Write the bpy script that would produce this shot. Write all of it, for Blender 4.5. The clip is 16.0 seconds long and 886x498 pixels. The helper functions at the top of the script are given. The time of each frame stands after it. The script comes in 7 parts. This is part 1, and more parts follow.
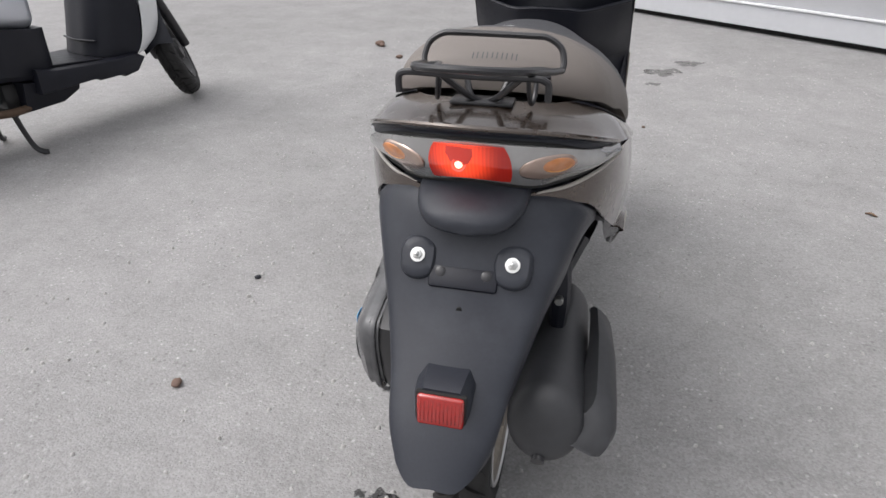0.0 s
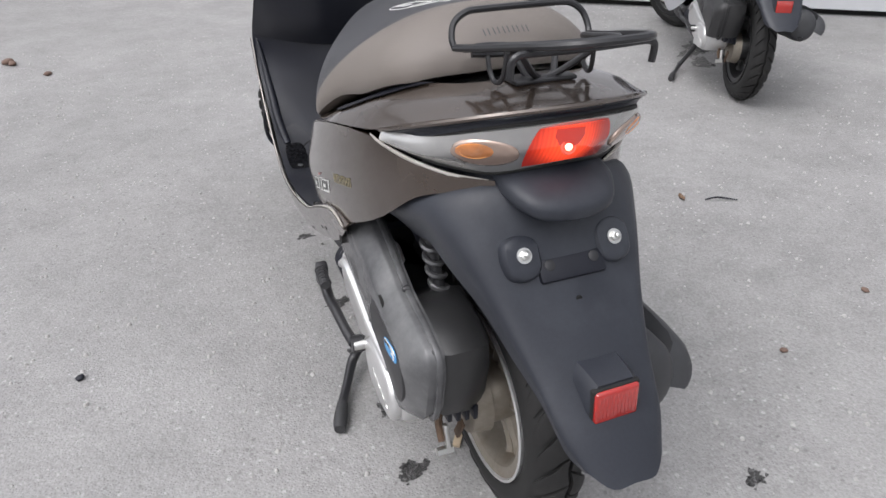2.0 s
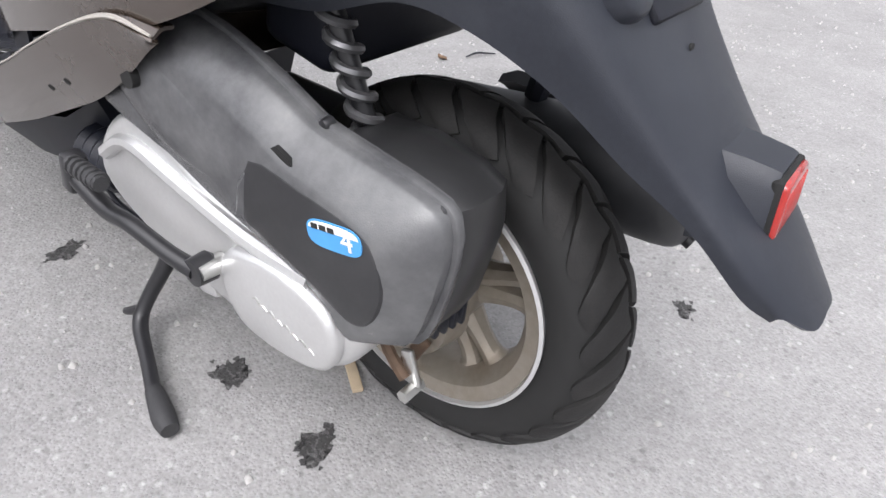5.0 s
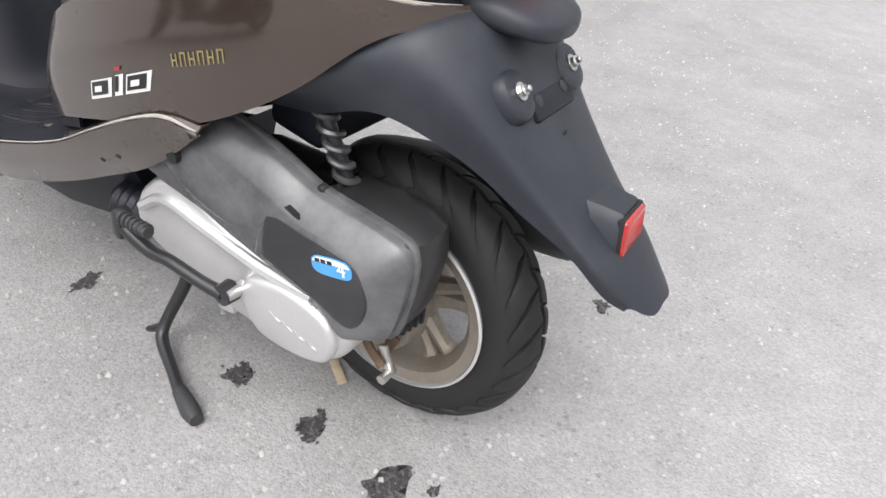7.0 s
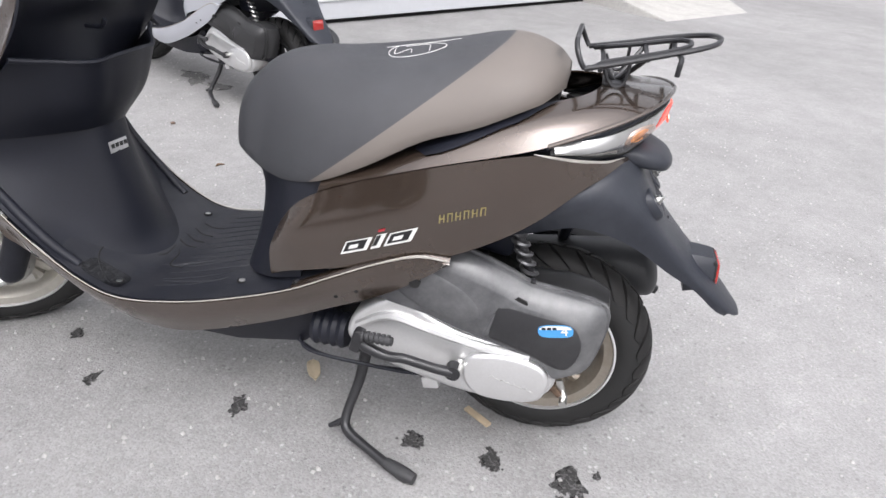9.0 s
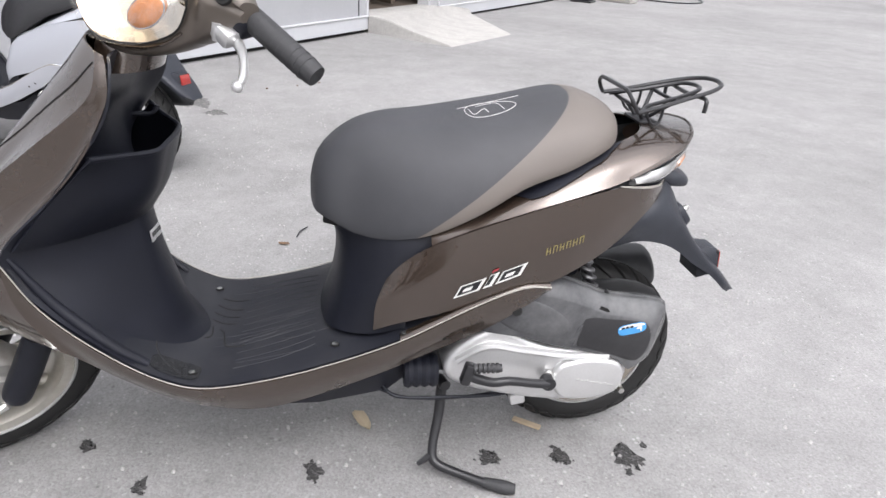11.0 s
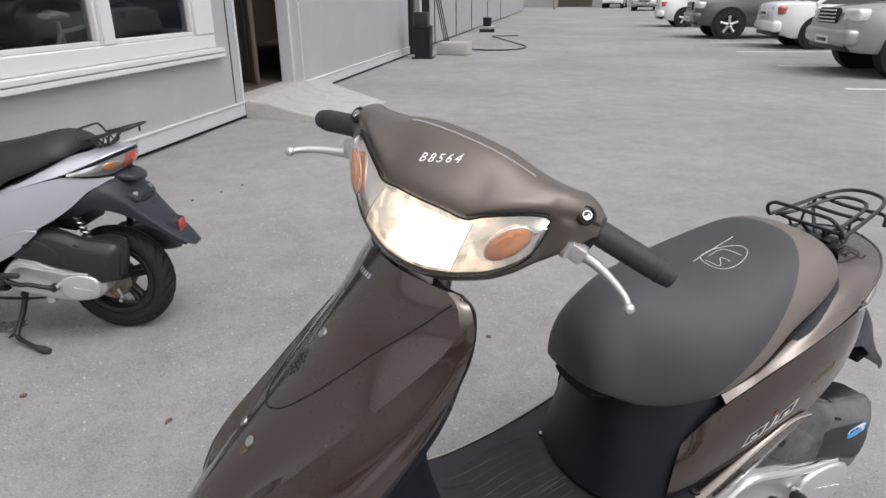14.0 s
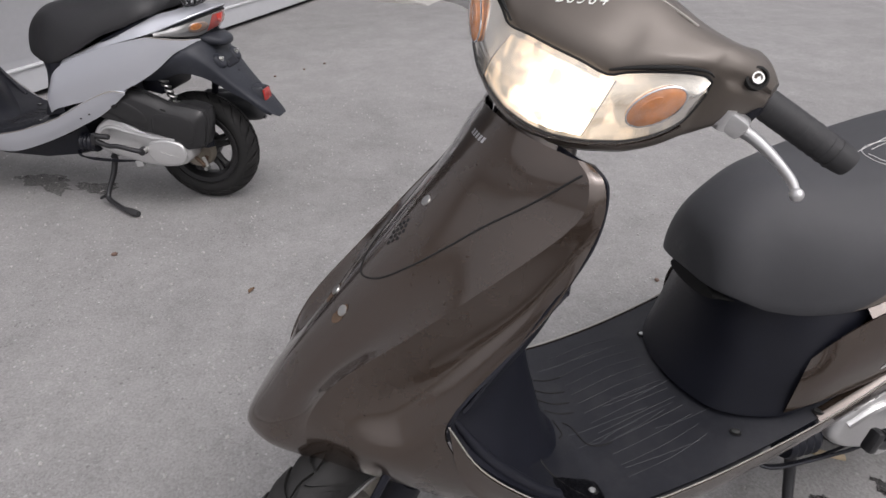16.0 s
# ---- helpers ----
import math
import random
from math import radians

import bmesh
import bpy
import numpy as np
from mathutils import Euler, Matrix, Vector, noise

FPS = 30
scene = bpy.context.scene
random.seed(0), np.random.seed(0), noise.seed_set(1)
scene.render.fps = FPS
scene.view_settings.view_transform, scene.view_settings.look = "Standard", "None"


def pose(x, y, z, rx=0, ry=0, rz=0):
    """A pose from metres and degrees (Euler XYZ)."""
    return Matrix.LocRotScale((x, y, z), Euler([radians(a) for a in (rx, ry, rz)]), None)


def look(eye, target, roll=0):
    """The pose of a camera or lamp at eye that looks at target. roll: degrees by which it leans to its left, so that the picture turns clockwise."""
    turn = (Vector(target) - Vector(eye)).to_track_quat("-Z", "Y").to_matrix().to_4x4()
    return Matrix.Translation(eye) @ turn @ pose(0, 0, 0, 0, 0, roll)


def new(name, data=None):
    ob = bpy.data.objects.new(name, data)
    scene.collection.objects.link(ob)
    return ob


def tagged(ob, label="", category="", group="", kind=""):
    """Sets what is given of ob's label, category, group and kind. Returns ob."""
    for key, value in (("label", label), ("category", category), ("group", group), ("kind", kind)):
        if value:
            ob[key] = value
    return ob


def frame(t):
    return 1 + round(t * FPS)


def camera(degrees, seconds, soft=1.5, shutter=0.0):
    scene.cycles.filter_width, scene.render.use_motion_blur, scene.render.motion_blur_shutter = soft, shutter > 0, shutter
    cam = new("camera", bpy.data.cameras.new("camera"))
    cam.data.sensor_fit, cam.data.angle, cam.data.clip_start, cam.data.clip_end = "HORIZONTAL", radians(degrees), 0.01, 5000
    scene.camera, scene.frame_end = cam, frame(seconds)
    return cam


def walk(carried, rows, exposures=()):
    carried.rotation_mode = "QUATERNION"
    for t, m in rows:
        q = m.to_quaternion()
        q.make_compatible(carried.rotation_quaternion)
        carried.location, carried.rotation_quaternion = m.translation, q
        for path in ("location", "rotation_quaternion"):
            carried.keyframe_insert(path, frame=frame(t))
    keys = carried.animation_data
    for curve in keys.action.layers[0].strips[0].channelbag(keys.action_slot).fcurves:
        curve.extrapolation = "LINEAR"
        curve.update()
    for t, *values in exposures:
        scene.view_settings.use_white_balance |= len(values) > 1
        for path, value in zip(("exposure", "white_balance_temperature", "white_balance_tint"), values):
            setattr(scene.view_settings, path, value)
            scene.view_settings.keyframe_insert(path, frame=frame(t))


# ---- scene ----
from mathutils.bvhtree import BVHTree

cam = camera(67.6, 16.0)
PATH = [
    (0, (0.1312, -0.8126, 0.9532), (-0.1697, 0.4443, 0.1919), -0.26),
    (0.3, (0.056, -0.826, 0.949), (-0.171, 0.839, -0.134), 0.8),
    (0.5, (0.0034, -0.8219, 0.9350), (-0.0916, 0.4234, 0.1042), 2.70),
    (1, (-0.1843, -0.8594, 0.9419), (-0.0238, 0.3840, 0.1183), 4.67),
    (1.5, (-0.2987, -0.8173, 0.9377), (-0.0123, 0.4130, 0.1287), 1.98),
    (2, (-0.3587, -0.6898, 0.9355), (0.0976, 0.4944, 0.1359), -0.23),
    (2.5, (-0.4467, -0.6361, 0.9355), (0.1371, 0.4936, 0.1399), 1.03),
    (3, (-0.5830, -0.5796, 0.9484), (0.1783, 0.4364, 0.1495), 2.42),
    (3.5, (-0.6418, -0.5139, 0.9115), (0.2381, 0.3946, 0.1051), 3.00),
    (4, (-0.5909, -0.4190, 0.7929), (0.3159, 0.4021, -0.0752), 2.54),
    (4.2, (-0.545, -0.382, 0.725), (0.702, 0.679, -0.424), 5.1),
    (4.5, (-0.4907, -0.3295, 0.6596), (0.4738, 0.3992, -0.2285), 5.74),
    (4.7, (-0.4540, -0.3089, 0.6264), (0.5359, 0.3815, -0.2645), 6.22),
    (6.8, (-0.5305, -0.3609, 0.7032), (0.5220, 0.2835, -0.1495), 7.61),
    (7, (-0.5983, -0.3976, 0.7665), (0.4746, 0.2085, -0.0889), 6.81),
    (7.5, (-0.7749, -0.4281, 0.9070), (0.3454, 0.1237, 0.0760), 3.50),
    (8, (-0.8656, -0.3348, 0.9351), (0.3312, 0.1199, 0.1535), 4.35),
    (8.5, (-0.9317, -0.1728, 0.9685), (0.2912, 0.2565, 0.2134), 2.26),
    (8.7, (-0.976, -0.122, 0.953), (0.692, 0.368, -0.035), 4.4),
    (9, (-1.0536, -0.0246, 0.9481), (0.2367, 0.2398, 0.2303), 3.94),
    (9.2, (-1.0890, 0.0345, 0.9794), (0.2168, 0.2359, 0.2692), 2.03),
    (11.3, (-1.1866, 0.5915, 1.0040), (0.1493, 0.3285, 0.3745), 3.46),
    (11.5, (-1.1935, 0.6448, 1.0293), (0.1366, 0.3625, 0.3959), 2.82),
    (11.6, (-1.181, 0.663, 1.054), (0.573, 0.290, 0.168), 2.5),
    (12, (-1.1490, 0.7556, 1.0239), (0.1686, 0.4413, 0.3795), 3.40),
    (12.5, (-1.0448, 0.8609, 1.0531), (0.2573, 0.4806, 0.4128), 0.59),
    (13, (-0.9771, 0.9560, 1.0862), (0.3059, 0.4926, 0.4624), 0.24),
    (13.2, (-0.961, 1.005, 1.099), (0.743, 0.346, 0.285), 0.6),
    (13.5, (-0.9136, 1.1046, 1.1330), (0.3499, 0.5572, 0.5382), -0.11),
    (14, (-0.8604, 1.1798, 1.1801), (0.4185, 0.6087, 0.6433), -0.65),
    (14.5, (-0.8576, 1.2106, 1.1918), (0.4252, 0.6485, 0.6547), -0.87),
    (15, (-0.8498, 1.2288, 1.1734), (0.4151, 0.6805, 0.5823), 0.41),
    (15.5, (-0.8330, 1.2427, 1.1510), (0.4127, 0.7376, 0.4853), 0.45),
    (16, (-0.7606, 1.2052, 1.0971), (0.4829, 0.8143, 0.3548), 0.60),
]
EXPOSURES = [(0, 0.07, 6500, 12), (1.5, 0.07, 6450, 12), (2.5, 0.28, 6350, 12), (3, 0.42, 6350, 12), (4.5, 0.55, 6350, 13), (7, 0.53, 6520, 12), (7.5, 0.43, 6480, 12), (8, 0.39, 6400, 13), (9, 0.48, 6400, 13), (11.5, 0.47, 6400, 13),
             (12, 0.53, 6400, 13), (13, 0.35, 6500, 13), (14, -0.20, 6500, 14), (14.5, -0.50, 6550, 14), (15, -0.72, 6550, 15), (16, -0.36, 6550, 15)]
walk(cam, [(t, look(eye, target, roll)) for t, eye, target, roll in PATH], EXPOSURES)
SKY, SUN, HEAD, GROUND = 0.242, 0.76, 1.3, (0.275, 0.270, 0.268)

# ---- world, sun, exposure ----
world = bpy.data.worlds.new("overcast_sky")
scene.world = world
world.use_nodes = True
wn, wl = world.node_tree.nodes, world.node_tree.links
wn.clear()
sky = wn.new("ShaderNodeTexSky")
sky.sky_type, sky.sun_disc = "NISHITA", False
sky.sun_elevation, sky.sun_rotation = radians(56), radians(252)
sky.dust_density, sky.air_density = 3.0, 1.0
pale = wn.new("ShaderNodeHueSaturation")
pale.inputs["Saturation"].default_value = 0.12
back = wn.new("ShaderNodeBackground")
back.inputs["Strength"].default_value = SKY
wout = wn.new("ShaderNodeOutputWorld")
wl.new(sky.outputs[0], pale.inputs["Color"])
# an overcast sky is darker towards the horizon than overhead
way = wn.new("ShaderNodeTexCoord")
parts = wn.new("ShaderNodeSeparateXYZ")
over = wn.new("ShaderNodeMapRange")
over.inputs["From Min"].default_value, over.inputs["From Max"].default_value = 0.0, 1.0
over.inputs["To Min"].default_value, over.inputs["To Max"].default_value = 0.33, 1.55
dull = wn.new("ShaderNodeMix")
dull.data_type, dull.blend_type = "RGBA", "MULTIPLY"
dull.inputs["Factor"].default_value = 1.0
wl.new(way.outputs["Generated"], parts.inputs[0])
wl.new(parts.outputs[2], over.inputs["Value"])
wl.new(pale.outputs[0], dull.inputs["A"])
wl.new(over.outputs["Result"], dull.inputs["B"])
wl.new(dull.outputs["Result"], back.inputs["Color"])
wl.new(back.outputs[0], wout.inputs["Surface"])

sun_data = bpy.data.lights.new("sun", "SUN")
sun_data.energy, sun_data.angle, sun_data.color = SUN, radians(105), (1.0, 0.97, 0.94)
sun_ob = new("sun", sun_data)
sun_ob.matrix_world = look((-3.6, -1.2, 5.6), (0, 0, 0))


# the steering, turned to the left about the raked head
AXIS_POINT, RAKE, STEER = Vector((0, 0.771, 0.896)), radians(26), radians(38)
TURNED = Matrix.Translation(AXIS_POINT) @ Matrix.Rotation(STEER, 4, Vector((0, -math.sin(RAKE), math.cos(RAKE)))) @ Matrix.Translation(-AXIS_POINT)


# ---- materials ----
def material(name, color, rough=0.5, metal=0.0, grain=0.0, grain_scale=60.0, wear=0.0, wear_color=None, wear_scale=6.0,
             bump=0.0, bump_scale=200.0, coat=0.0, emit=None, power=0.0, alpha=1.0, rough_var=0.0, spec=0.5, trans=0.0):
    m = bpy.data.materials.new(name)
    m.use_nodes = True
    n, l = m.node_tree.nodes, m.node_tree.links
    b = n["Principled BSDF"]
    b.inputs["Base Color"].default_value = (*color, 1)
    b.inputs["Roughness"].default_value = rough
    b.inputs["Metallic"].default_value = metal
    b.inputs["Specular IOR Level"].default_value = spec
    b.inputs["Coat Weight"].default_value = coat
    b.inputs["Coat Roughness"].default_value = 0.05
    b.inputs["Transmission Weight"].default_value = trans
    b.inputs["Alpha"].default_value = alpha
    if emit:
        b.inputs["Emission Color"].default_value = (*emit, 1)
        b.inputs["Emission Strength"].default_value = power
    tc = n.new("ShaderNodeTexCoord")
    last = None
    if grain:
        t = n.new("ShaderNodeTexNoise")
        t.inputs["Scale"].default_value, t.inputs["Detail"].default_value = grain_scale, 5
        l.new(tc.outputs["Object"], t.inputs["Vector"])
        mix = n.new("ShaderNodeMix")
        mix.data_type = "RGBA"
        mix.inputs["A"].default_value = (*[c * (1 - grain) for c in color], 1)
        mix.inputs["B"].default_value = (*[min(1, c * (1 + grain)) for c in color], 1)
        l.new(t.outputs["Fac"], mix.inputs["Factor"])
        last = mix.outputs["Result"]
    if wear:
        t = n.new("ShaderNodeTexNoise")
        t.inputs["Scale"].default_value, t.inputs["Detail"].default_value, t.inputs["Roughness"].default_value = wear_scale, 8, 0.65
        l.new(tc.outputs["Object"], t.inputs["Vector"])
        r = n.new("ShaderNodeMapRange")
        r.inputs["From Min"].default_value, r.inputs["From Max"].default_value = 0.45, 0.75
        r.inputs["To Max"].default_value = wear
        l.new(t.outputs["Fac"], r.inputs["Value"])
        mix = n.new("ShaderNodeMix")
        mix.data_type = "RGBA"
        mix.inputs["A"].default_value = (*color, 1)
        mix.inputs["B"].default_value = (*(wear_color or [min(1, c * 1.8) for c in color]), 1)
        if last:
            l.new(last, mix.inputs["A"])
        l.new(r.outputs["Result"], mix.inputs["Factor"])
        last = mix.outputs["Result"]
        if rough_var:
            rr = n.new("ShaderNodeMapRange")
            rr.inputs["To Min"].default_value, rr.inputs["To Max"].default_value = rough - rough_var, rough + rough_var
            l.new(t.outputs["Fac"], rr.inputs["Value"])
            l.new(rr.outputs["Result"], b.inputs["Roughness"])
    if last:
        l.new(last, b.inputs["Base Color"])
    if bump:
        t = n.new("ShaderNodeTexNoise")
        t.inputs["Scale"].default_value, t.inputs["Detail"].default_value = bump_scale, 4
        l.new(tc.outputs["Object"], t.inputs["Vector"])
        bn = n.new("ShaderNodeBump")
        bn.inputs["Strength"].default_value, bn.inputs["Distance"].default_value = bump, 0.002
        l.new(t.outputs["Fac"], bn.inputs["Height"])
        l.new(bn.outputs["Normal"], b.inputs["Normal"])
    return m


def headlamp_material(name, hot, cool, near, away):
    """A lit faceted reflector: warm, brightest round its bulb."""
    m = material(name, (0.9, 0.86, 0.78), rough=0.15, metal=0.9)
    n, l = m.node_tree.nodes, m.node_tree.links
    b = n["Principled BSDF"]
    tc = n.new("ShaderNodeTexCoord")
    v = n.new("ShaderNodeTexVoronoi")
    v.feature = "SMOOTH_F1"
    v.inputs["Scale"].default_value, v.inputs["Smoothness"].default_value = 95, 0.5
    squash = n.new("ShaderNodeMapping")
    squash.inputs["Scale"].default_value = (0.8, 0.8, 0.6)
    l.new(tc.outputs["Object"], squash.inputs["Vector"])
    l.new(squash.outputs[0], v.inputs["Vector"])
    far = n.new("ShaderNodeVectorMath")
    far.operation = "DISTANCE"
    far.inputs[1].default_value = tuple(TURNED @ Vector((-0.036, 0.898, 0.884)))
    l.new(tc.outputs["Object"], far.inputs[0])
    r = n.new("ShaderNodeMapRange")
    r.interpolation_type = "SMOOTHSTEP"
    r.inputs["From Min"].default_value, r.inputs["From Max"].default_value = near, away
    r.inputs["To Min"].default_value, r.inputs["To Max"].default_value = hot * HEAD, cool * HEAD
    l.new(far.outputs["Value"], r.inputs["Value"])
    sep = n.new("ShaderNodeSeparateColor")
    l.new(v.outputs["Color"], sep.inputs[0])
    q = n.new("ShaderNodeMapRange")
    q.inputs["To Min"].default_value, q.inputs["To Max"].default_value = 0.24, 1.45
    l.new(sep.outputs[0], q.inputs["Value"])
    mul = n.new("ShaderNodeMath")
    mul.operation = "MULTIPLY"
    l.new(r.outputs["Result"], mul.inputs[0])
    l.new(q.outputs["Result"], mul.inputs[1])
    rim = n.new("ShaderNodeMapRange")
    rim.inputs["From Min"].default_value, rim.inputs["From Max"].default_value = 0.02, 0.10
    l.new(far.outputs["Value"], rim.inputs["Value"])
    warm = n.new("ShaderNodeMix")
    warm.data_type = "RGBA"
    warm.inputs["A"].default_value = (1.0, 0.86, 0.66, 1)
    warm.inputs["B"].default_value = (1.0, 0.72, 0.42, 1)
    l.new(rim.outputs["Result"], warm.inputs["Factor"])
    l.new(warm.outputs["Result"], b.inputs["Emission Color"])
    l.new(mul.outputs[0], b.inputs["Emission Strength"])
    return m


def ground_material():
    m = bpy.data.materials.new("worn_asphalt")
    m.use_nodes = True
    n, l = m.node_tree.nodes, m.node_tree.links
    b = n["Principled BSDF"]
    tc = n.new("ShaderNodeTexCoord")

    def noise_tex(scale, detail, rough=0.55):
        t = n.new("ShaderNodeTexNoise")
        t.inputs["Scale"].default_value, t.inputs["Detail"].default_value, t.inputs["Roughness"].default_value = scale, detail, rough
        l.new(tc.outputs["Object"], t.inputs["Vector"])
        return t.outputs["Fac"]

    def rng(src, a, c, lo, hi):
        r = n.new("ShaderNodeMapRange")
        for key, v in (("From Min", a), ("From Max", c), ("To Min", lo), ("To Max", hi)):
            r.inputs[key].default_value = v
        l.new(src, r.inputs["Value"])
        return r.outputs["Result"]

    def mult(a, c):
        x = n.new("ShaderNodeMath")
        x.operation = "MULTIPLY"
        l.new(a, x.inputs[0])
        l.new(c, x.inputs[1])
        return x.outputs[0]

    def stones(scale):
        v = n.new("ShaderNodeTexVoronoi")
        v.inputs["Scale"].default_value = scale
        l.new(tc.outputs["Object"], v.inputs["Vector"])
        return v

    large = rng(noise_tex(0.45, 6), 0.3, 0.7, 0.84, 1.12)
    mid = mult(rng(noise_tex(4.5, 6), 0.3, 0.7, 0.90, 1.09), rng(noise_tex(19.0, 5, 0.6), 0.3, 0.7, 0.93, 1.06))
    fine = rng(noise_tex(160.0, 4, 0.7), 0.3, 0.7, 0.88, 1.12)
    chips, chips2 = stones(210.0), stones(85.0)
    sep = n.new("ShaderNodeSeparateColor")
    l.new(chips.outputs["Color"], sep.inputs["Color"])
    tone = rng(sep.outputs[0], 0.0, 1.0, 0.88, 1.10)
    sep2 = n.new("ShaderNodeSeparateColor")
    l.new(chips2.outputs["Color"], sep2.inputs["Color"])
    pale_stone = rng(sep2.outputs[1], 0.86, 0.90, 1.0, 1.42)
    dark_stone = rng(sep2.outputs[2], 0.94, 0.97, 1.0, 0.72)
    core = mult(rng(chips2.outputs["Distance"], 0.22, 0.40, 1.0, 0.0), rng(noise_tex(2.6, 5, 0.6), 0.40, 0.58, 0.15, 1.0))
    total = mult(mult(mult(large, mid), fine), tone)
    mix = n.new("ShaderNodeMix")
    mix.data_type = "FLOAT"
    mix.inputs["A"].default_value = 1.0
    l.new(core, mix.inputs["Factor"])
    l.new(mult(pale_stone, dark_stone), mix.inputs["B"])
    total = mult(total, mix.outputs["Result"])
    base = n.new("ShaderNodeMix")
    base.data_type, base.blend_type = "RGBA", "MULTIPLY"
    base.inputs["Factor"].default_value = 1.0
    base.inputs["A"].default_value = (*GROUND, 1)
    comb = n.new("ShaderNodeCombineColor")
    for i in range(3):
        l.new(total, comb.inputs[i])
    l.new(comb.outputs[0], base.inputs["B"])
    l.new(base.outputs["Result"], b.inputs["Base Color"])
    b.inputs["Roughness"].default_value = 0.92
    b.inputs["Specular IOR Level"].default_value = 0.25
    h = mult(rng(chips.outputs["Distance"], 0.0, 0.6, 1.0, 0.55), fine)
    bn = n.new("ShaderNodeBump")
    bn.inputs["Strength"].default_value, bn.inputs["Distance"].default_value = 0.55, 0.004
    l.new(h, bn.inputs["Height"])
    l.new(bn.outputs["Normal"], b.inputs["Normal"])
    return m


def seat_material(name, top, side):
    """Two vinyls sewn along a slanting seam."""
    m = material(name, top, rough=0.52, grain=0.12, grain_scale=900, wear=0.25, wear_scale=9, bump=0.35, bump_scale=1100)
    n, l = m.node_tree.nodes, m.node_tree.links
    b = n["Principled BSDF"]
    src = b.inputs["Base Color"].links[0].from_socket
    tc = n.new("ShaderNodeTexCoord")
    sep = n.new("ShaderNodeSeparateXYZ")
    l.new(tc.outputs["Object"], sep.inputs[0])
    k = n.new("ShaderNodeMath")
    k.operation, k.inputs[1].default_value = "MULTIPLY_ADD", 1.23
    l.new(sep.outputs[2], k.inputs[0])
    l.new(sep.outputs[1], k.inputs[2])
    r = n.new("ShaderNodeMapRange")
    r.inputs["From Min"].default_value, r.inputs["From Max"].default_value = 1.034, 1.036
    l.new(k.outputs[0], r.inputs["Value"])
    mix = n.new("ShaderNodeMix")
    mix.data_type = "RGBA"
    mix.inputs["A"].default_value = (*side, 1)
    l.new(src, mix.inputs["B"])
    l.new(r.outputs["Result"], mix.inputs["Factor"])
    l.new(mix.outputs["Result"], b.inputs["Base Color"])
    return m


def brake_lens_material():
    """A lit red lens: brightest round its bulb, with upright flutes."""
    m = material("lit_red_lens", (0.42, 0.010, 0.006), rough=0.10, coat=0.5)
    n, l = m.node_tree.nodes, m.node_tree.links
    b = n["Principled BSDF"]
    tc = n.new("ShaderNodeTexCoord")
    far = n.new("ShaderNodeVectorMath")
    far.operation = "DISTANCE"
    far.inputs[1].default_value = (-0.010, -0.146, 0.664)
    l.new(tc.outputs["Object"], far.inputs[0])
    r = n.new("ShaderNodeMapRange")
    r.interpolation_type = "SMOOTHSTEP"
    r.inputs["From Min"].default_value, r.inputs["From Max"].default_value = 0.004, 0.050
    r.inputs["To Min"].default_value, r.inputs["To Max"].default_value = 1.25, 0.05
    l.new(far.outputs["Value"], r.inputs["Value"])
    w = n.new("ShaderNodeTexWave")
    w.inputs["Scale"].default_value, w.inputs["Distortion"].default_value = 75, 0.4
    l.new(tc.outputs["Object"], w.inputs["Vector"])
    q = n.new("ShaderNodeMapRange")
    q.inputs["To Min"].default_value, q.inputs["To Max"].default_value = 0.82, 1.12
    l.new(w.outputs["Fac"], q.inputs["Value"])
    mul = n.new("ShaderNodeMath")
    mul.operation = "MULTIPLY"
    l.new(r.outputs["Result"], mul.inputs[0])
    l.new(q.outputs["Result"], mul.inputs[1])
    b.inputs["Emission Color"].default_value = (1.0, 0.085, 0.025, 1)
    l.new(mul.outputs[0], b.inputs["Emission Strength"])
    return m


asphalt = ground_material()
brown_paint = material("brown_metallic_paint", (0.067, 0.0475, 0.036), rough=0.27, metal=0.65, grain=0.07, grain_scale=1500, wear=0.07,
                       wear_scale=5, coat=1.0, rough_var=0.03)
brown_paint.node_tree.nodes["Principled BSDF"].inputs["Coat IOR"].default_value = 1.68
brown_paint.node_tree.nodes["Principled BSDF"].inputs["Coat Roughness"].default_value = 0.09
# the lit scooter's cowl: paler, greyer and rougher than the body paint
pale_brown = material("pale_brown_cowl_paint", (0.112, 0.094, 0.079), rough=0.40, metal=0.35, grain=0.08, grain_scale=1500, wear=0.35, wear_color=(0.17, 0.152, 0.135),
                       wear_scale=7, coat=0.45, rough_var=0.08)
pale_brown.node_tree.nodes["Principled BSDF"].inputs["Coat Roughness"].default_value = 0.28
silver_paint = material("silver_metallic_paint", (0.62, 0.64, 0.69), rough=0.33, metal=0.6, grain=0.08, grain_scale=1500, coat=0.6)
white_paint = material("white_paint", (0.75, 0.76, 0.77), rough=0.3, coat=0.5, grain=0.04)
trim_bead = material("pale_trim_bead", (0.36, 0.34, 0.31), rough=0.4, grain=0.1)
black_plastic = material("black_plastic", (0.008, 0.009, 0.0145), rough=0.46, spec=0.36, grain=0.25, grain_scale=300, wear=0.4, wear_scale=9, bump=0.2, bump_scale=900)
floor_plastic = material("scuffed_floor_plastic", (0.011, 0.012, 0.017), rough=0.40, spec=0.38, grain=0.3, grain_scale=120, wear=0.7,
                         wear_color=(0.036, 0.036, 0.040), wear_scale=16, bump=0.3, bump_scale=700, rough_var=0.12)
scuff_grey = material("grey_scuff", (0.075, 0.075, 0.08), rough=0.7)
wet_black = material("wet_black", (0.004, 0.004, 0.005), rough=0.12)
